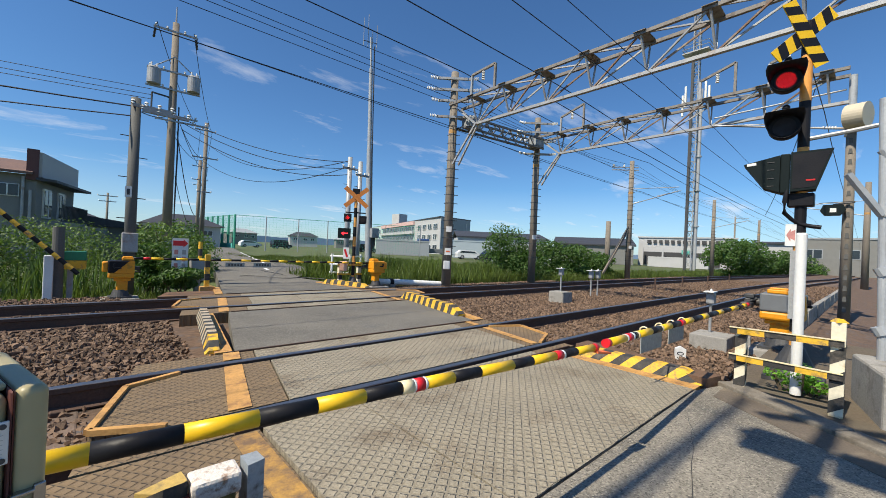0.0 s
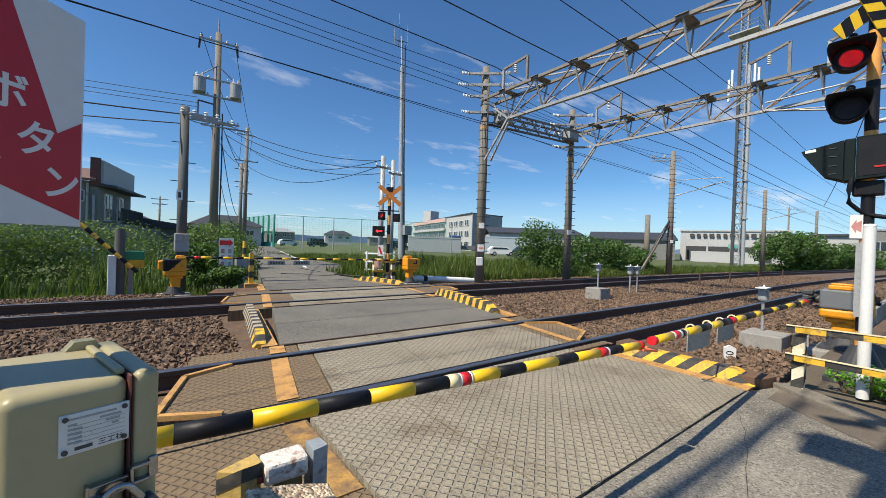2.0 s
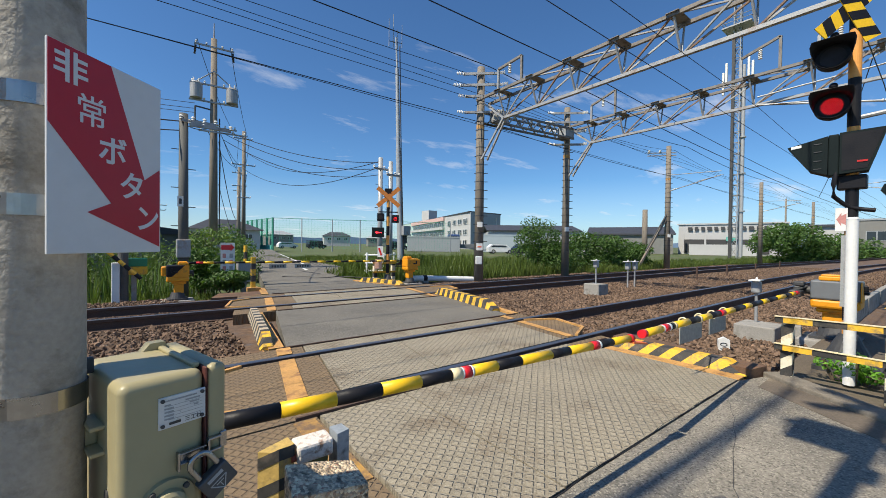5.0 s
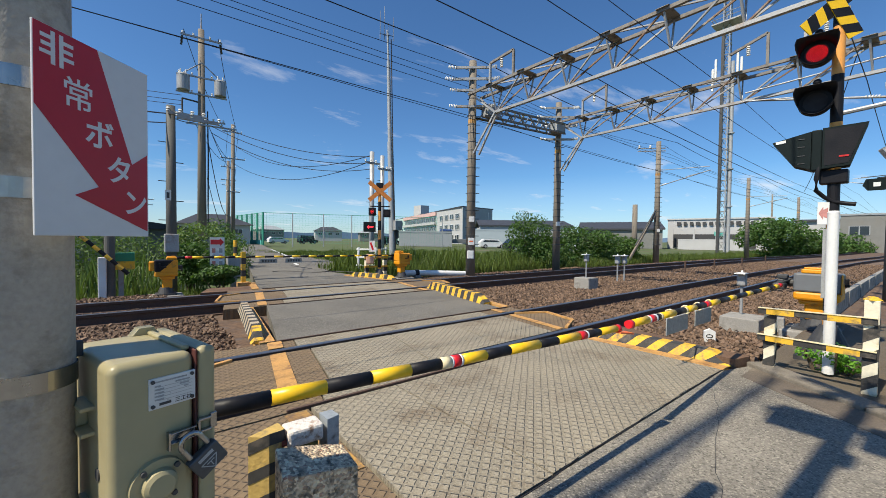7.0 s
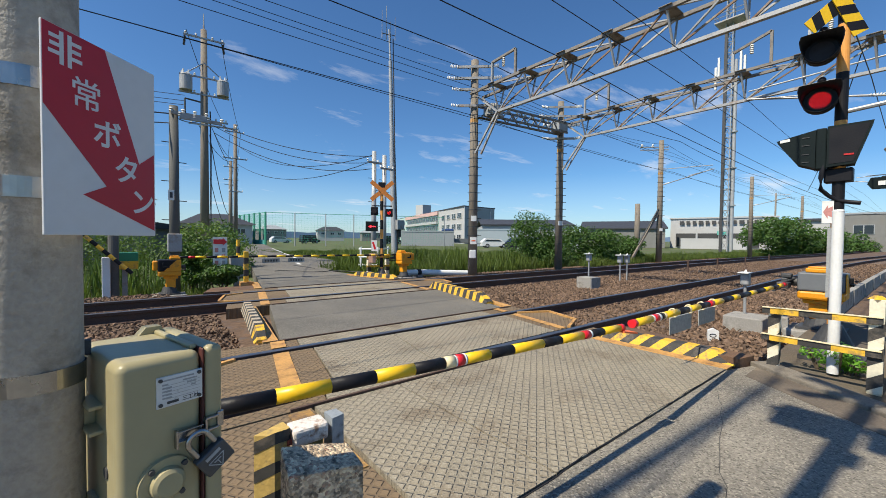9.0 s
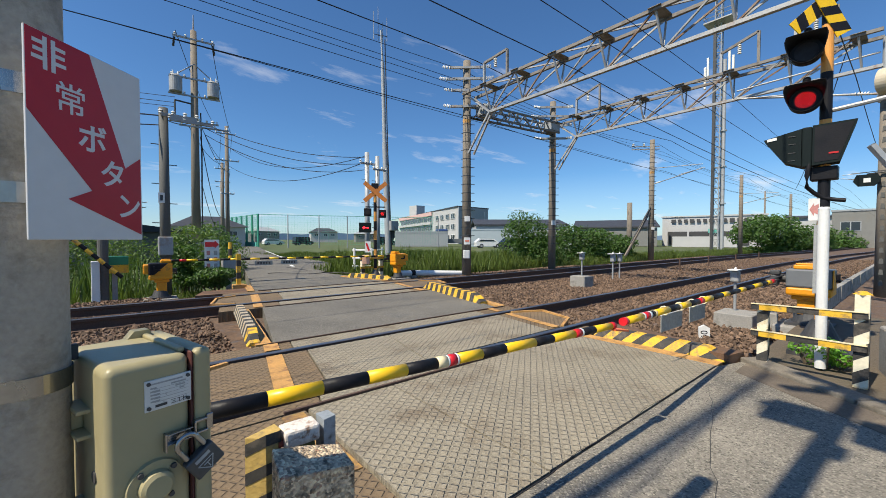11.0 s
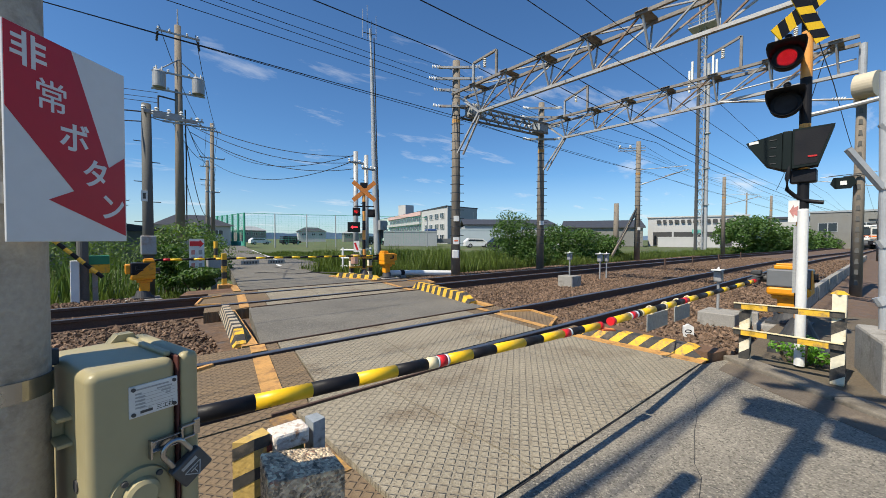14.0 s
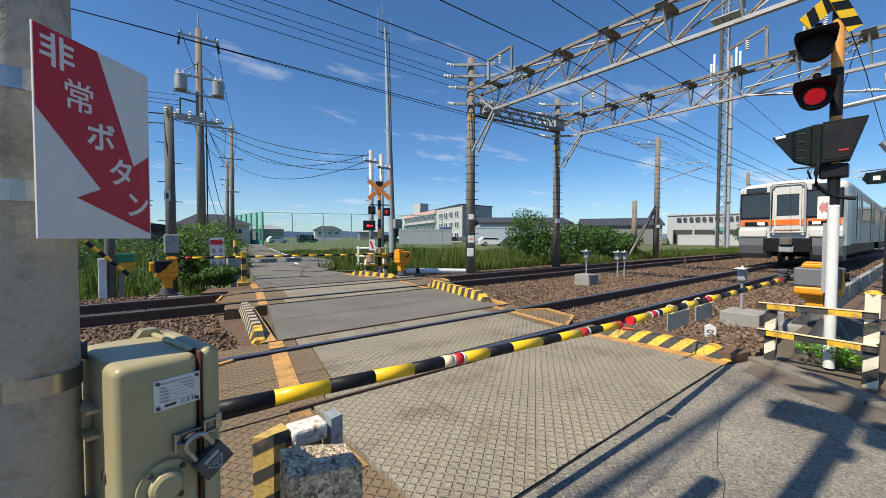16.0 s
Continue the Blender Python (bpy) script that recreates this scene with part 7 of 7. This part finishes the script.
def white_house(x, y, w, d, h, label, roof="roof_dark", wall="white_wall", rot=0):
    t = thing("house", pose(x, y, -0.3, 0, 0, rot), label, "house", "distant houses")
    part("wall", box(B(), (0, 0, h / 2), (w, d, h)), M[wall], t)
    bm = B()
    o = 0.5
    base = [bm.verts.new(p) for p in ((-w / 2 - o, -d / 2 - o, h), (w / 2 + o, -d / 2 - o, h), (w / 2 + o, d / 2 + o, h), (-w / 2 - o, d / 2 + o, h))]
    r = [bm.verts.new(p) for p in ((-w / 2 + d * 0.35, 0, h + d * 0.22), (w / 2 - d * 0.35, 0, h + d * 0.22))]
    for f in ((base[0], base[1], r[1], r[0]), (base[2], base[3], r[0], r[1]), (base[1], base[2], r[1]), (base[3], base[0], r[0]), (base[3], base[2], base[1], base[0])):
        bm.faces.new(f)
    part("roof", bm, M[roof], t)
    for k in (-0.3, 0.05, 0.32):
        window(t, facing(k * w, -d / 2 - 0.01, h * 0.7, (0, -1, 0)), w * 0.14, h * 0.22)
    return t


white_house(9.8, 60.5, 8.4, 7, 3.0, "white house with a dark hipped roof beyond the bushes")
white_house(44.0, 170, 10, 8, 4.6, "beige distant house with a grey roof", "grey_wall", "house_wall", 10)
white_house(66.0, 160, 11, 8, 4.4, "pale distant house behind the sports net", "roof_dark", "white_wall", -15)
white_house(85.0, 157, 10, 8, 3.8, "low distant house with a grey roof", "grey_wall", "house_wall", -20)
white_house(-2.0, 62.0, 6, 6, 3.2, "distant house behind the shrubs", "roof_dark", "house_wall", 5)


def school():
    t = thing("school_building", pose(74.5, 80.2, -0.3), "long three-storey white school with pink parapet and end wall greyed for shade", "school")
    u = Vector((101.2 - 74.5, 161.9 - 80.2, 0))
    ln = u.length
    u = u.normalized()
    n = Vector((-u.y, u.x, 0))  # out of the facade
    e = Vector((13.0, 0.9, 0))
    H = 10.7
    pts = [(0, 0), (e.x, e.y), (e.x + u.x * ln, e.y + u.y * ln), (u.x * ln, u.y * ln)]
    part("wall", prism(B(), pts, 0, H), M["white_wall"], t)
    # grey sheet paints the shade on the end wall facing away from the sun
    part("end_wall", prism(B(), [(0.0, -0.25), (e.x, e.y - 0.25), (e.x, e.y), (0, 0)], 0, H), M["grey_wall"], t, "end wall greyed for shade")
    part("roof", prism(B(), [(p[0] * 1.0 + (0.6 if p[0] > 5 else -0.3), p[1]) for p in pts], H, H + 0.35), M["roof_dark"], t)
    fac = [("white_wall", 0.0, 22.0), ("mint_wall", 22.0, 56.0), ("mint_wall", 56.0, ln)]
    for name, a, b in fac:
        c0, c1 = u * a + n * 0.1, u * b + n * 0.1
        if name != "white_wall":
            part("facade_panel", beam(B(), c0 + Vector((0, 0, H / 2)), c1 + Vector((0, 0, H / 2)), 0.2, H), M[name], t)
    part("pink_parapet", beam(B(), u * 22 + n * 0.4 + Vector((0, 0, H - 0.6)), u * 66 + n * 0.4 + Vector((0, 0, H - 0.6)), 0.5, 1.3), M["pink_wall"], t, "pink parapet band")
    for k in range(3):
        z = 1.9 + k * 3.2
        for i in range(4):
            s = 3.5 + i * 4.6
            window(t, facing(*(u * s + n * 0.15 + Vector((0, 0, z)))[:3], n), 3.0, 1.7)
        for i in range(9):
            s = 24.5 + i * 4.6
            window(t, facing(*(u * s + n * 0.35 + Vector((0, 0, z)))[:3], n), 4.0, 1.5, "grey_wall")
        for i in range(4):
            s = 69 + i * 4.6
            window(t, facing(*(u * s + n * 0.3 + Vector((0, 0, z)))[:3], n), 2.6, 1.6)
        part("balcony_band", beam(B(), u * 22 + n * 0.7 + Vector((0, 0, z - 1.45)), u * 66 + n * 0.7 + Vector((0, 0, z - 1.45)), 0.6, 0.9), M["white_wall"], t)
        window(t, facing(e.x * 0.35, e.y * 0.35 - 0.28, z + 0.3, (0.07, -1, 0)), 1.6, 1.3)
    part("roof_tower", box(B(), u * 46 + Vector((2, 0, H + 2.0)), (4, 5, 4.2)), M["white_wall"], t)
    part("drain_pipe", rod(B(), (e.x * 0.86, e.y - 0.35, 0), (e.x * 0.86, e.y - 0.35, H - 1), 0.15, None, 6), M["white_wall"], t)


school()


def shed(x0, y0, x1, y1, depth, h, wall, roof, label, rise=0.0, over=0.4, name="warehouse", bays=0):
    a, b = Vector((x0, y0, 0)), Vector((x1, y1, 0))
    u = (b - a).normalized()
    n = Vector((-u.y, u.x, 0))
    if n.x * x0 + n.y * y0 < 0:
        n = -n
    m = Matrix.Translation((x0, y0, -0.3)) @ Matrix((u, n, Vector((0, 0, 1)))).transposed().to_4x4()
    t = thing(name, m, label, "building", "distant industrial buildings")
    ln = (b - a).length
    part("wall", prism(B(), [(0, 0), (ln, 0), (ln, depth), (0, depth)], 0, h), M[wall], t)
    bm = B()
    pr = [(-over, h), (depth / 2, h + rise), (depth + over, h), (depth + over, h + 0.25), (depth / 2, h + rise + 0.25), (-over, h + 0.25)]
    lo = [bm.verts.new((-over, y, z)) for y, z in pr]
    hi = [bm.verts.new((ln + over, y, z)) for y, z in pr]
    bm.faces.new(lo)
    bm.faces.new(hi[::-1])
    for i in range(6):
        j = (i + 1) % 6
        bm.faces.new((lo[i], hi[i], hi[j], lo[j]))
    part("roof", bm, M[roof], t)
    for i in range(bays):
        window(t, m.inverted() @ Matrix.Translation((0, 0, 0)) @ m @ (Matrix.Translation(((i + 0.5) * ln / bays, -0.03, h * 0.6)) @ pose(0, 0, 0, 90, 0, 0)), ln / bays * 0.55, h * 0.25, "grey_wall")
    return t, ln


shed(49.9, 48.5, 58.0, 40.5, 5, 3.0, "wall_blue", "wall_blue", "long pale grey-blue container wall along the yard", 0.05, 0.05, bays=0)
shed(38.5, 56.5, 46.0, 50.5, 3, 2.5, "grey_wall", "grey_wall", "low grey yard wall before the school", 0.02, 0.05)
shed(57.5, 55.0, 72.0, 43.0, 14, 4.2, "white_wall", "roof_dark", "low white hall with a dark roof", 1.4)
shed(72.0, 41.0, 79.0, 28.0, 14, 3.6, "house_wall", "roof_dark", "factory shed with dark solar roof", 1.6)
t, ln = shed(86.5, 30.0, 90.5, 14.0, 20, 5.8, "white_wall", "white_wall", "white logistics warehouse with a lettered fascia", 0.1, 0.2)
for i in range(12):
    part("sign_bar", box(B(), (2.0 + i * 1.05, -0.25, 5.0), (0.6 if i % 3 else 0.75, 0.06, 0.7)), M["steel_dark"], t)
# solid dark slab stands in for the shade inside the dock opening
part("dock_opening", box(B(), (ln * 0.45, -0.1, 1.6), (ln * 0.8, 0.15, 2.6)), M["steel_dark"], t)
part("green_stripe", box(B(), (ln * 0.52, -0.35, 3.0), (1.6, 0.3, 0.8)), M["teal"], t)
for i in range(5):
    part("dock_post", box(B(), (1.0 + i * 3.6, -1.5, 1.9), (0.3, 0.3, 3.8)), M["white_wall"], t)
shed(81.6, 5.0, 82.2, -14.0, 10, 5.4, "house_wall", "grey_wall", "plain beige works building beside the line", 0.1, 0.1, bays=5)
shed(95.0, 12.0, 96.0, 2.0, 10, 5.2, "white_wall", "roof_dark", "distant white works building", 0.4)
shed(78.0, 25.0, 80.5, 16.0, 3, 1.6, "white_wall", "white_wall", "low white yard fence panels", 0.02, 0.02)


def net_fence():
    t = thing("sports_net", pose(0, 0, -0.3), "tall green sports net on steel posts", "net fence")
    pts = [(13.6, 75.0), (15.5, 56.0), (19.3, 55.0), (23.4, 53.6), (27.2, 52.0), (33.0, 50.0), (41.0, 47.0)]
    for x, y in pts[1:]:
        part("post", rod(B(), (x, y, 0), (x, y, 4.9), 0.09, 0.07, 8), M["grey_wall"], t)
    for i in range(9):
        k = i / 8
        x, y = pts[0][0] + (pts[1][0] - pts[0][0]) * k, pts[0][1] + (pts[1][1] - pts[0][1]) * k
        part("green_post", rod(B(), (x, y, 0), (x, y, 4.9), 0.16, 0.14, 8), M["green_net"], t)
    for (xa, ya), (xb, yb) in zip(pts, pts[1:]):
        bm = B()
        dense = (xa, ya) == pts[0]
        ln = math.hypot(xb - xa, yb - ya)
        for i in range(int(ln / (0.25 if dense else 0.45)) + 1):
            k = i / (ln / (0.25 if dense else 0.45))
            x, y = xa + (xb - xa) * k, ya + (yb - ya) * k
            rod(bm, (x, y, 0.5), (x, y, 4.85), 0.014 if dense else 0.007, None, 3, False)
        for i in range(14):
            z = 0.5 + i * 0.33
            rod(bm, (xa, ya, z), (xb, yb, z), 0.014 if dense else 0.007, None, 3, False)
        rod(bm, (xa, ya, 4.85), (xb, yb, 4.85), 0.03, None, 4, False)
        part("net_panel", bm, M["green_net"], t)
    part("base_board", beam(B(), (13.3, 75, 0.45), (15.3, 56, 0.45), 0.1, 0.9), M["teal"], t, "turquoise base board")


net_fence()


def car(x, y, rot, material, label, van=False):
    t = thing("parked_car", pose(x, y, -0.3, 0, 0, rot), label, "car", "parked cars")
    h = 1.85 if van else 1.45
    prof = [(-2.1, 0.3), (2.1, 0.3), (2.15, 0.75), (1.3, 0.95), (0.75 if not van else 1.15, h - 0.05), (-1.5 if not van else -2.0, h), (-2.1, 0.95)]
    part("body", prism(B(), prof, -0.8, 0.8, pose(0, 0, 0, 90, 0, 0)), M[material], t)
    part("side_glass", prism(B(), [(0.55 if not van else 0.9, h - 0.2), (-1.4 if not van else -1.8, h - 0.18), (-1.75, 1.0), (1.0, 1.0)], -0.82, 0.82, pose(0, 0, 0, 90, 0, 0)), M["glass"], t)
    for wx in (-1.3, 1.3):
        for wy in (-0.72, 0.72):
            w = part("wheel", rod(B(), (wx, wy - 0.1, 0.32), (wx, wy + 0.1, 0.32), 0.32, None, 18), M["black"], t)
            part("rim", rod(B(), (wx, wy - 0.11, 0.32), (wx, wy + 0.11, 0.32), 0.19, None, 12), M["galv"], w)
    return t


M["car_dark"] = mat("car_dark", (0.015, 0.016, 0.02), 0.25, 0, 0.05, 2, 20, 0)
M["car_white"] = mat("car_white", (0.7, 0.7, 0.7), 0.3, 0, 0.05, 2, 20, 0)
M["car_blue"] = mat("car_blue", (0.03, 0.06, 0.16), 0.3, 0, 0.05, 2, 20, 0)
car(31.0, 83.0, 10, "car_dark", "black van parked by the road", True)
car(25.5, 86.0, 5, "car_white", "white car parked by the road")
car(46.0, 72.0, -10, "car_dark", "dark car parked on the grass", True)
car(44.8, 39.2, -30, "car_white", "pale car half hidden in the grass")
car(33.5, 23.6, -25, "car_dark", "dark blue car half hidden in the grass")
car(39.5, 23.8, -25, "car_white", "white van half hidden in the grass", True)
for x, y in ((46.5, 53.0), (53.8, 48.0)):
    t = thing("parked_truck", pose(x, y, -0.3, 0, 0, -35), "blue truck cab behind the yard wall", "truck", "parked trucks")
    part("cab", box(B(), (0, 0, 2.2), (2.2, 2.0, 2.0), 0.2), M["car_blue"], t)
    part("windscreen", box(B(), (0, -1.0, 2.5), (1.8, 0.1, 0.7), 0.02), M["glass"], t)
    part("bed", box(B(), (2.6, 0.4, 1.0), (4.0, 2.0, 0.8), 0.05), M["train_grey"], t)

# mountains far away
bm = B()
rng = random.Random(5)
prev = None
for i in range(90):
    a = radians(-100 + i * 2.2)
    r = 3800
    h = 55 + 75 * max(0, noise.noise((i * 0.13, 1.3, 0))) + 40 * noise.noise((i * 0.5, 7.0, 0))
    h *= 1.0 if a > radians(-45) else 0.7
    h = max(h, 14)
    p0, p1 = Vector((-math.sin(a) * r, math.cos(a) * r, -20)), Vector((-math.sin(a) * r, math.cos(a) * r, h))
    row = (bm.verts.new(p0), bm.verts.new(p1))
    if prev:
        bm.faces.new((prev[0], row[0], row[1], prev[1]))
    prev = row
solid("mountain_range", bm, M["mountain"], "hazy blue mountain range on the horizon", "mountains", kind="structure")


# ---- the train ----
def make_train():
    t = thing("train", pose(20, 0.533, 0), "white commuter train with an orange band and lit headlights", "train")
    W, H, Z = 1.475, 3.15, 0.95
    # local x runs back along the train, its nose at x = 0
    def section(x, w, top, z0):
        r = 0.42
        pts = [(-w, z0), (-w, top - r)]
        pts += [(-w + r - r * math.cos(a), top - r + (r * 0.62) * math.sin(a) + 0.0) for a in np.linspace(0, math.pi / 2, 5)[1:]]
        pts += [(0, top - r * 0.2)]
        pts += [(w - r + r * math.cos(a), top - r + (r * 0.62) * math.sin(a)) for a in np.linspace(math.pi / 2, 0, 5)[:-1]]
        pts += [(w, top - r), (w, z0)]
        return [(x, y, z) for y, z in pts]
    bm = B()
    rows = [section(0.0, W * 0.93, H - 0.12, 0.75), section(0.18, W * 0.985, H, 0.75), section(0.6, W, H + 0.05, 0.75), section(1.0, W, H + 0.05, 0.75)]
    vs = [[bm.verts.new(p) for p in r] for r in rows]
    for p, q in zip(vs, vs[1:]):
        for i in range(len(p) - 1):
            bm.faces.new((p[i], q[i], q[i + 1], p[i + 1]))
        bm.faces.new((p[-1], q[-1], q[0], p[0]))
    bm.faces.new(vs[0])
    part("cab_shell", bm, M["train_white"], t, "white cab end", smooth=False)
    for k in range(2):
        bm = B()
        x0 = 1.0 + k * 19.6
        x1 = x0 + (18.6 if k == 0 else 19.2)
        rows = [section(x0, W, H + 0.05, 0.8), section(x1, W, H + 0.05, 0.8)]
        vs = [[bm.verts.new(p) for p in r] for r in rows]
        for p, q in zip(vs, vs[1:]):
            for i in range(len(p) - 1):
                bm.faces.new((p[i], q[i], q[i + 1], p[i + 1]))
            bm.faces.new((p[-1], q[-1], q[0], p[0]))
        bm.faces.new(vs[0])
        bm.faces.new(vs[1][::-1])
        car_ = part("car_body", bm, M["train_steel"], t, "brushed stainless steel car body")
        part("side_band", box(B(), ((x0 + x1) / 2, -W - 0.003, 2.62), (x1 - x0 - 0.1, 0.006, 0.12)), M["train_orange"], car_)
        for i in range(3):
            dx = x0 + 2.3 + i * 6.3
            part("side_door", box(B(), (dx, -W - 0.002, 1.75), (1.3, 0.012, 1.85), 0.004), M["train_steel"], car_)
            for s in (-0.66, 0.66):
                part("door_gap", box(B(), (dx + s, -W - 0.006, 1.75), (0.05, 0.012, 1.86)), M["black"], car_)
            for s in (-0.32, 0.32):
                part("door_window", box(B(), (dx + s, -W - 0.009, 2.05), (0.42, 0.01, 0.75), 0.0), M["glass"], car_)
            part("side_window", box(B(), (dx + 3.15, -W - 0.004, 2.08), (3.6, 0.014, 0.85), 0.0), M["glass"], car_)
        part("underframe", box(B(), ((x0 + x1) / 2, 0, 0.55), (x1 - x0 - 3, 2.3, 0.5), 0.05), M["black"], car_)
        part("roof_unit", box(B(), ((x0 + x1) / 2, 0, H + 0.2), (4.5, 1.9, 0.4), 0.1), M["train_grey"], car_)
        for bx in (x0 + 2.2, x1 - 2.4):
            bg = part("bogie", box(B(), (bx, 0, 0.42), (2.6, 1.9, 0.3), 0.05), M["black"], car_)
            for wx in (-0.95, 0.95):
                for wy in (-0.53, 0.53):
                    part("wheel", rod(B(), (bx + wx, wy - 0.06, 0.43), (bx + wx, wy + 0.06, 0.43), 0.43, None, 20), M["train_grey"], bg)
    # face
    f = -0.004
    part("orange_band", box(B(), (f - 0.012, 0, 1.56), (0.03, 2.7, 0.2)), M["train_orange"], t, "orange band across the front")
    for s in (-1, 1):
        part("windscreen", box(B(), (f - 0.016, s * 0.9, 2.17), (0.03, 0.86, 0.84), 0.01), M["glass"], t)
        part("screen_surround", box(B(), (f - 0.006, s * 0.9, 2.18), (0.03, 0.95, 0.98), 0.01), M["black"], t)
        part("display_panel", box(B(), (f - 0.01, s * 0.9, 2.77), (0.03, 0.6, 0.17), 0.01), M["glass"], t)
        lamp = part("lamp_bezel", box(B(), (f - 0.028, s * 0.88, 1.52), (0.02, 0.68, 0.14), 0.01), M["black"], t)
        part("headlight", box(B(), (f - 0.042, s * 0.74, 1.52), (0.012, 0.2, 0.085), 0.004), M["headlight"], lamp, "lit white headlight")
        part("destination", box(B(), (f - 0.03, s * 0.13, 2.83), (0.02, 0.2, 0.09)), M["display"], t, "lit yellow-green display")
        part("bumper_bulge", box(B(), (-0.05, s * 0.98, 1.18), (0.12, 0.84, 0.3), 0.05), M["train_white"], t)
        part("skirt", prism(B(), [(-0.06, 0.08), (0.9, 0.08), (0.9, -0.68), (0.3, -0.68), (0.08, -0.5), (-0.04, -0.2)], -0.4, 0.4, Matrix.Translation((0, s * 0.98, 0.92)) @ pose(0, 0, 0, 90, 0, 0)), M["train_grey"], t)
    part("gangway_door", box(B(), (f - 0.03, 0, 2.02), (0.05, 0.72, 1.72), 0.01), M["train_white"], t)
    part("door_window", box(B(), (f - 0.06, 0, 2.18), (0.02, 0.6, 0.76), 0.01), M["glass"], t)
    part("door_orange", box(B(), (f - 0.06, 0, 1.56), (0.02, 0.64, 0.2)), M["train_orange"], t)
    bm = B()
    for s in (-1, 1):
        tube(bm, [(f - 0.1, s * 0.46, 1.2), (f - 0.1, s * 0.46, 2.85), (f - 0.1, s * 0.4, 2.93), (f - 0.1, 0, 2.94)], 0.035, 8)
    tube(bm, [(f - 0.1, -0.46, 1.2), (f - 0.1, 0.46, 1.2)], 0.035, 8)
    part("gangway_frame", bm, M["galv_pole"], t)
    part("step_plate", box(B(), (f - 0.09, 0, 1.24), (0.05, 0.7, 0.12), 0.02), M["step_brown"], t)
    part("coupler_pocket", box(B(), (0.25, 0, 0.75), (0.7, 1.3, 0.5), 0.02), M["black"], t)
    bm = box(B(), (-0.12, 0, 0.88), (0.3, 0.34, 0.26), 0.03)
    part("coupler", bm, M["coupler"], t, "rusty coupler head")
    part("electric_coupler", box(B(), (-0.1, 0, 0.6), (0.2, 0.4, 0.22), 0.03), M["galv"], t)
    # folded and raised pantograph
    pan = part("pantograph_base", box(B(), (4.2, 0, H + 0.2), (1.4, 1.2, 0.12), 0.02), M["steel_dark"], t)
    bm = B()
    rod(bm, (4.6, 0, H + 0.25), (3.4, 0, H + 0.62), 0.04, None, 8)
    rod(bm, (3.4, 0, H + 0.62), (4.3, 0, H + 0.86), 0.03, None, 8)
    part("pantograph_arm", bm, M["steel_dark"], pan)
    part("pantograph_head", beam(B(), (4.3, -0.75, H + 0.86), (4.3, 0.75, H + 0.86), 0.3, 0.03), M["steel_dark"], pan)
    return t


M["step_brown"] = mat("step_brown", (0.2, 0.11, 0.06), 0.7, 0, 0.15, 8, 50, 0.1)
M["coupler"] = mat("coupler", (0.14, 0.11, 0.09), 0.7, 0.2, 0.25, 10, 60, 0.2)
TRAIN = make_train()


def motions():
    # the two lamps of a signal take turns
    period, first = 1.189, 0.7
    for leds, phase in LAMPS:
        rows, shown = [], None
        for i in range(481):
            t = i / 30
            lit = ((t - first) % period < period / 2) == (phase == 0)
            z = 0.005 if lit else -0.02
            if shown is None or z != shown:
                if shown is not None:
                    rows.append((t - 1 / 30, pose(0, 0, shown)))
                rows.append((t, pose(0, 0, z)))
                shown = z
        rows.append((16.0, pose(0, 0, shown)))
        walk(leds, rows)

    # the train runs in on the near track at an even pace
    walk(TRAIN, [(t, pose(20.0 + 28.7 * (16.0 - t), 0.533 + bend(20.0 + 28.7 * (16.0 - t)), 0.0)) for t in (0.0, 4.0, 8.0, 12.0, 14.0, 14.5, 15.0, 15.25, 15.5, 15.75, 16.0)])


motions()
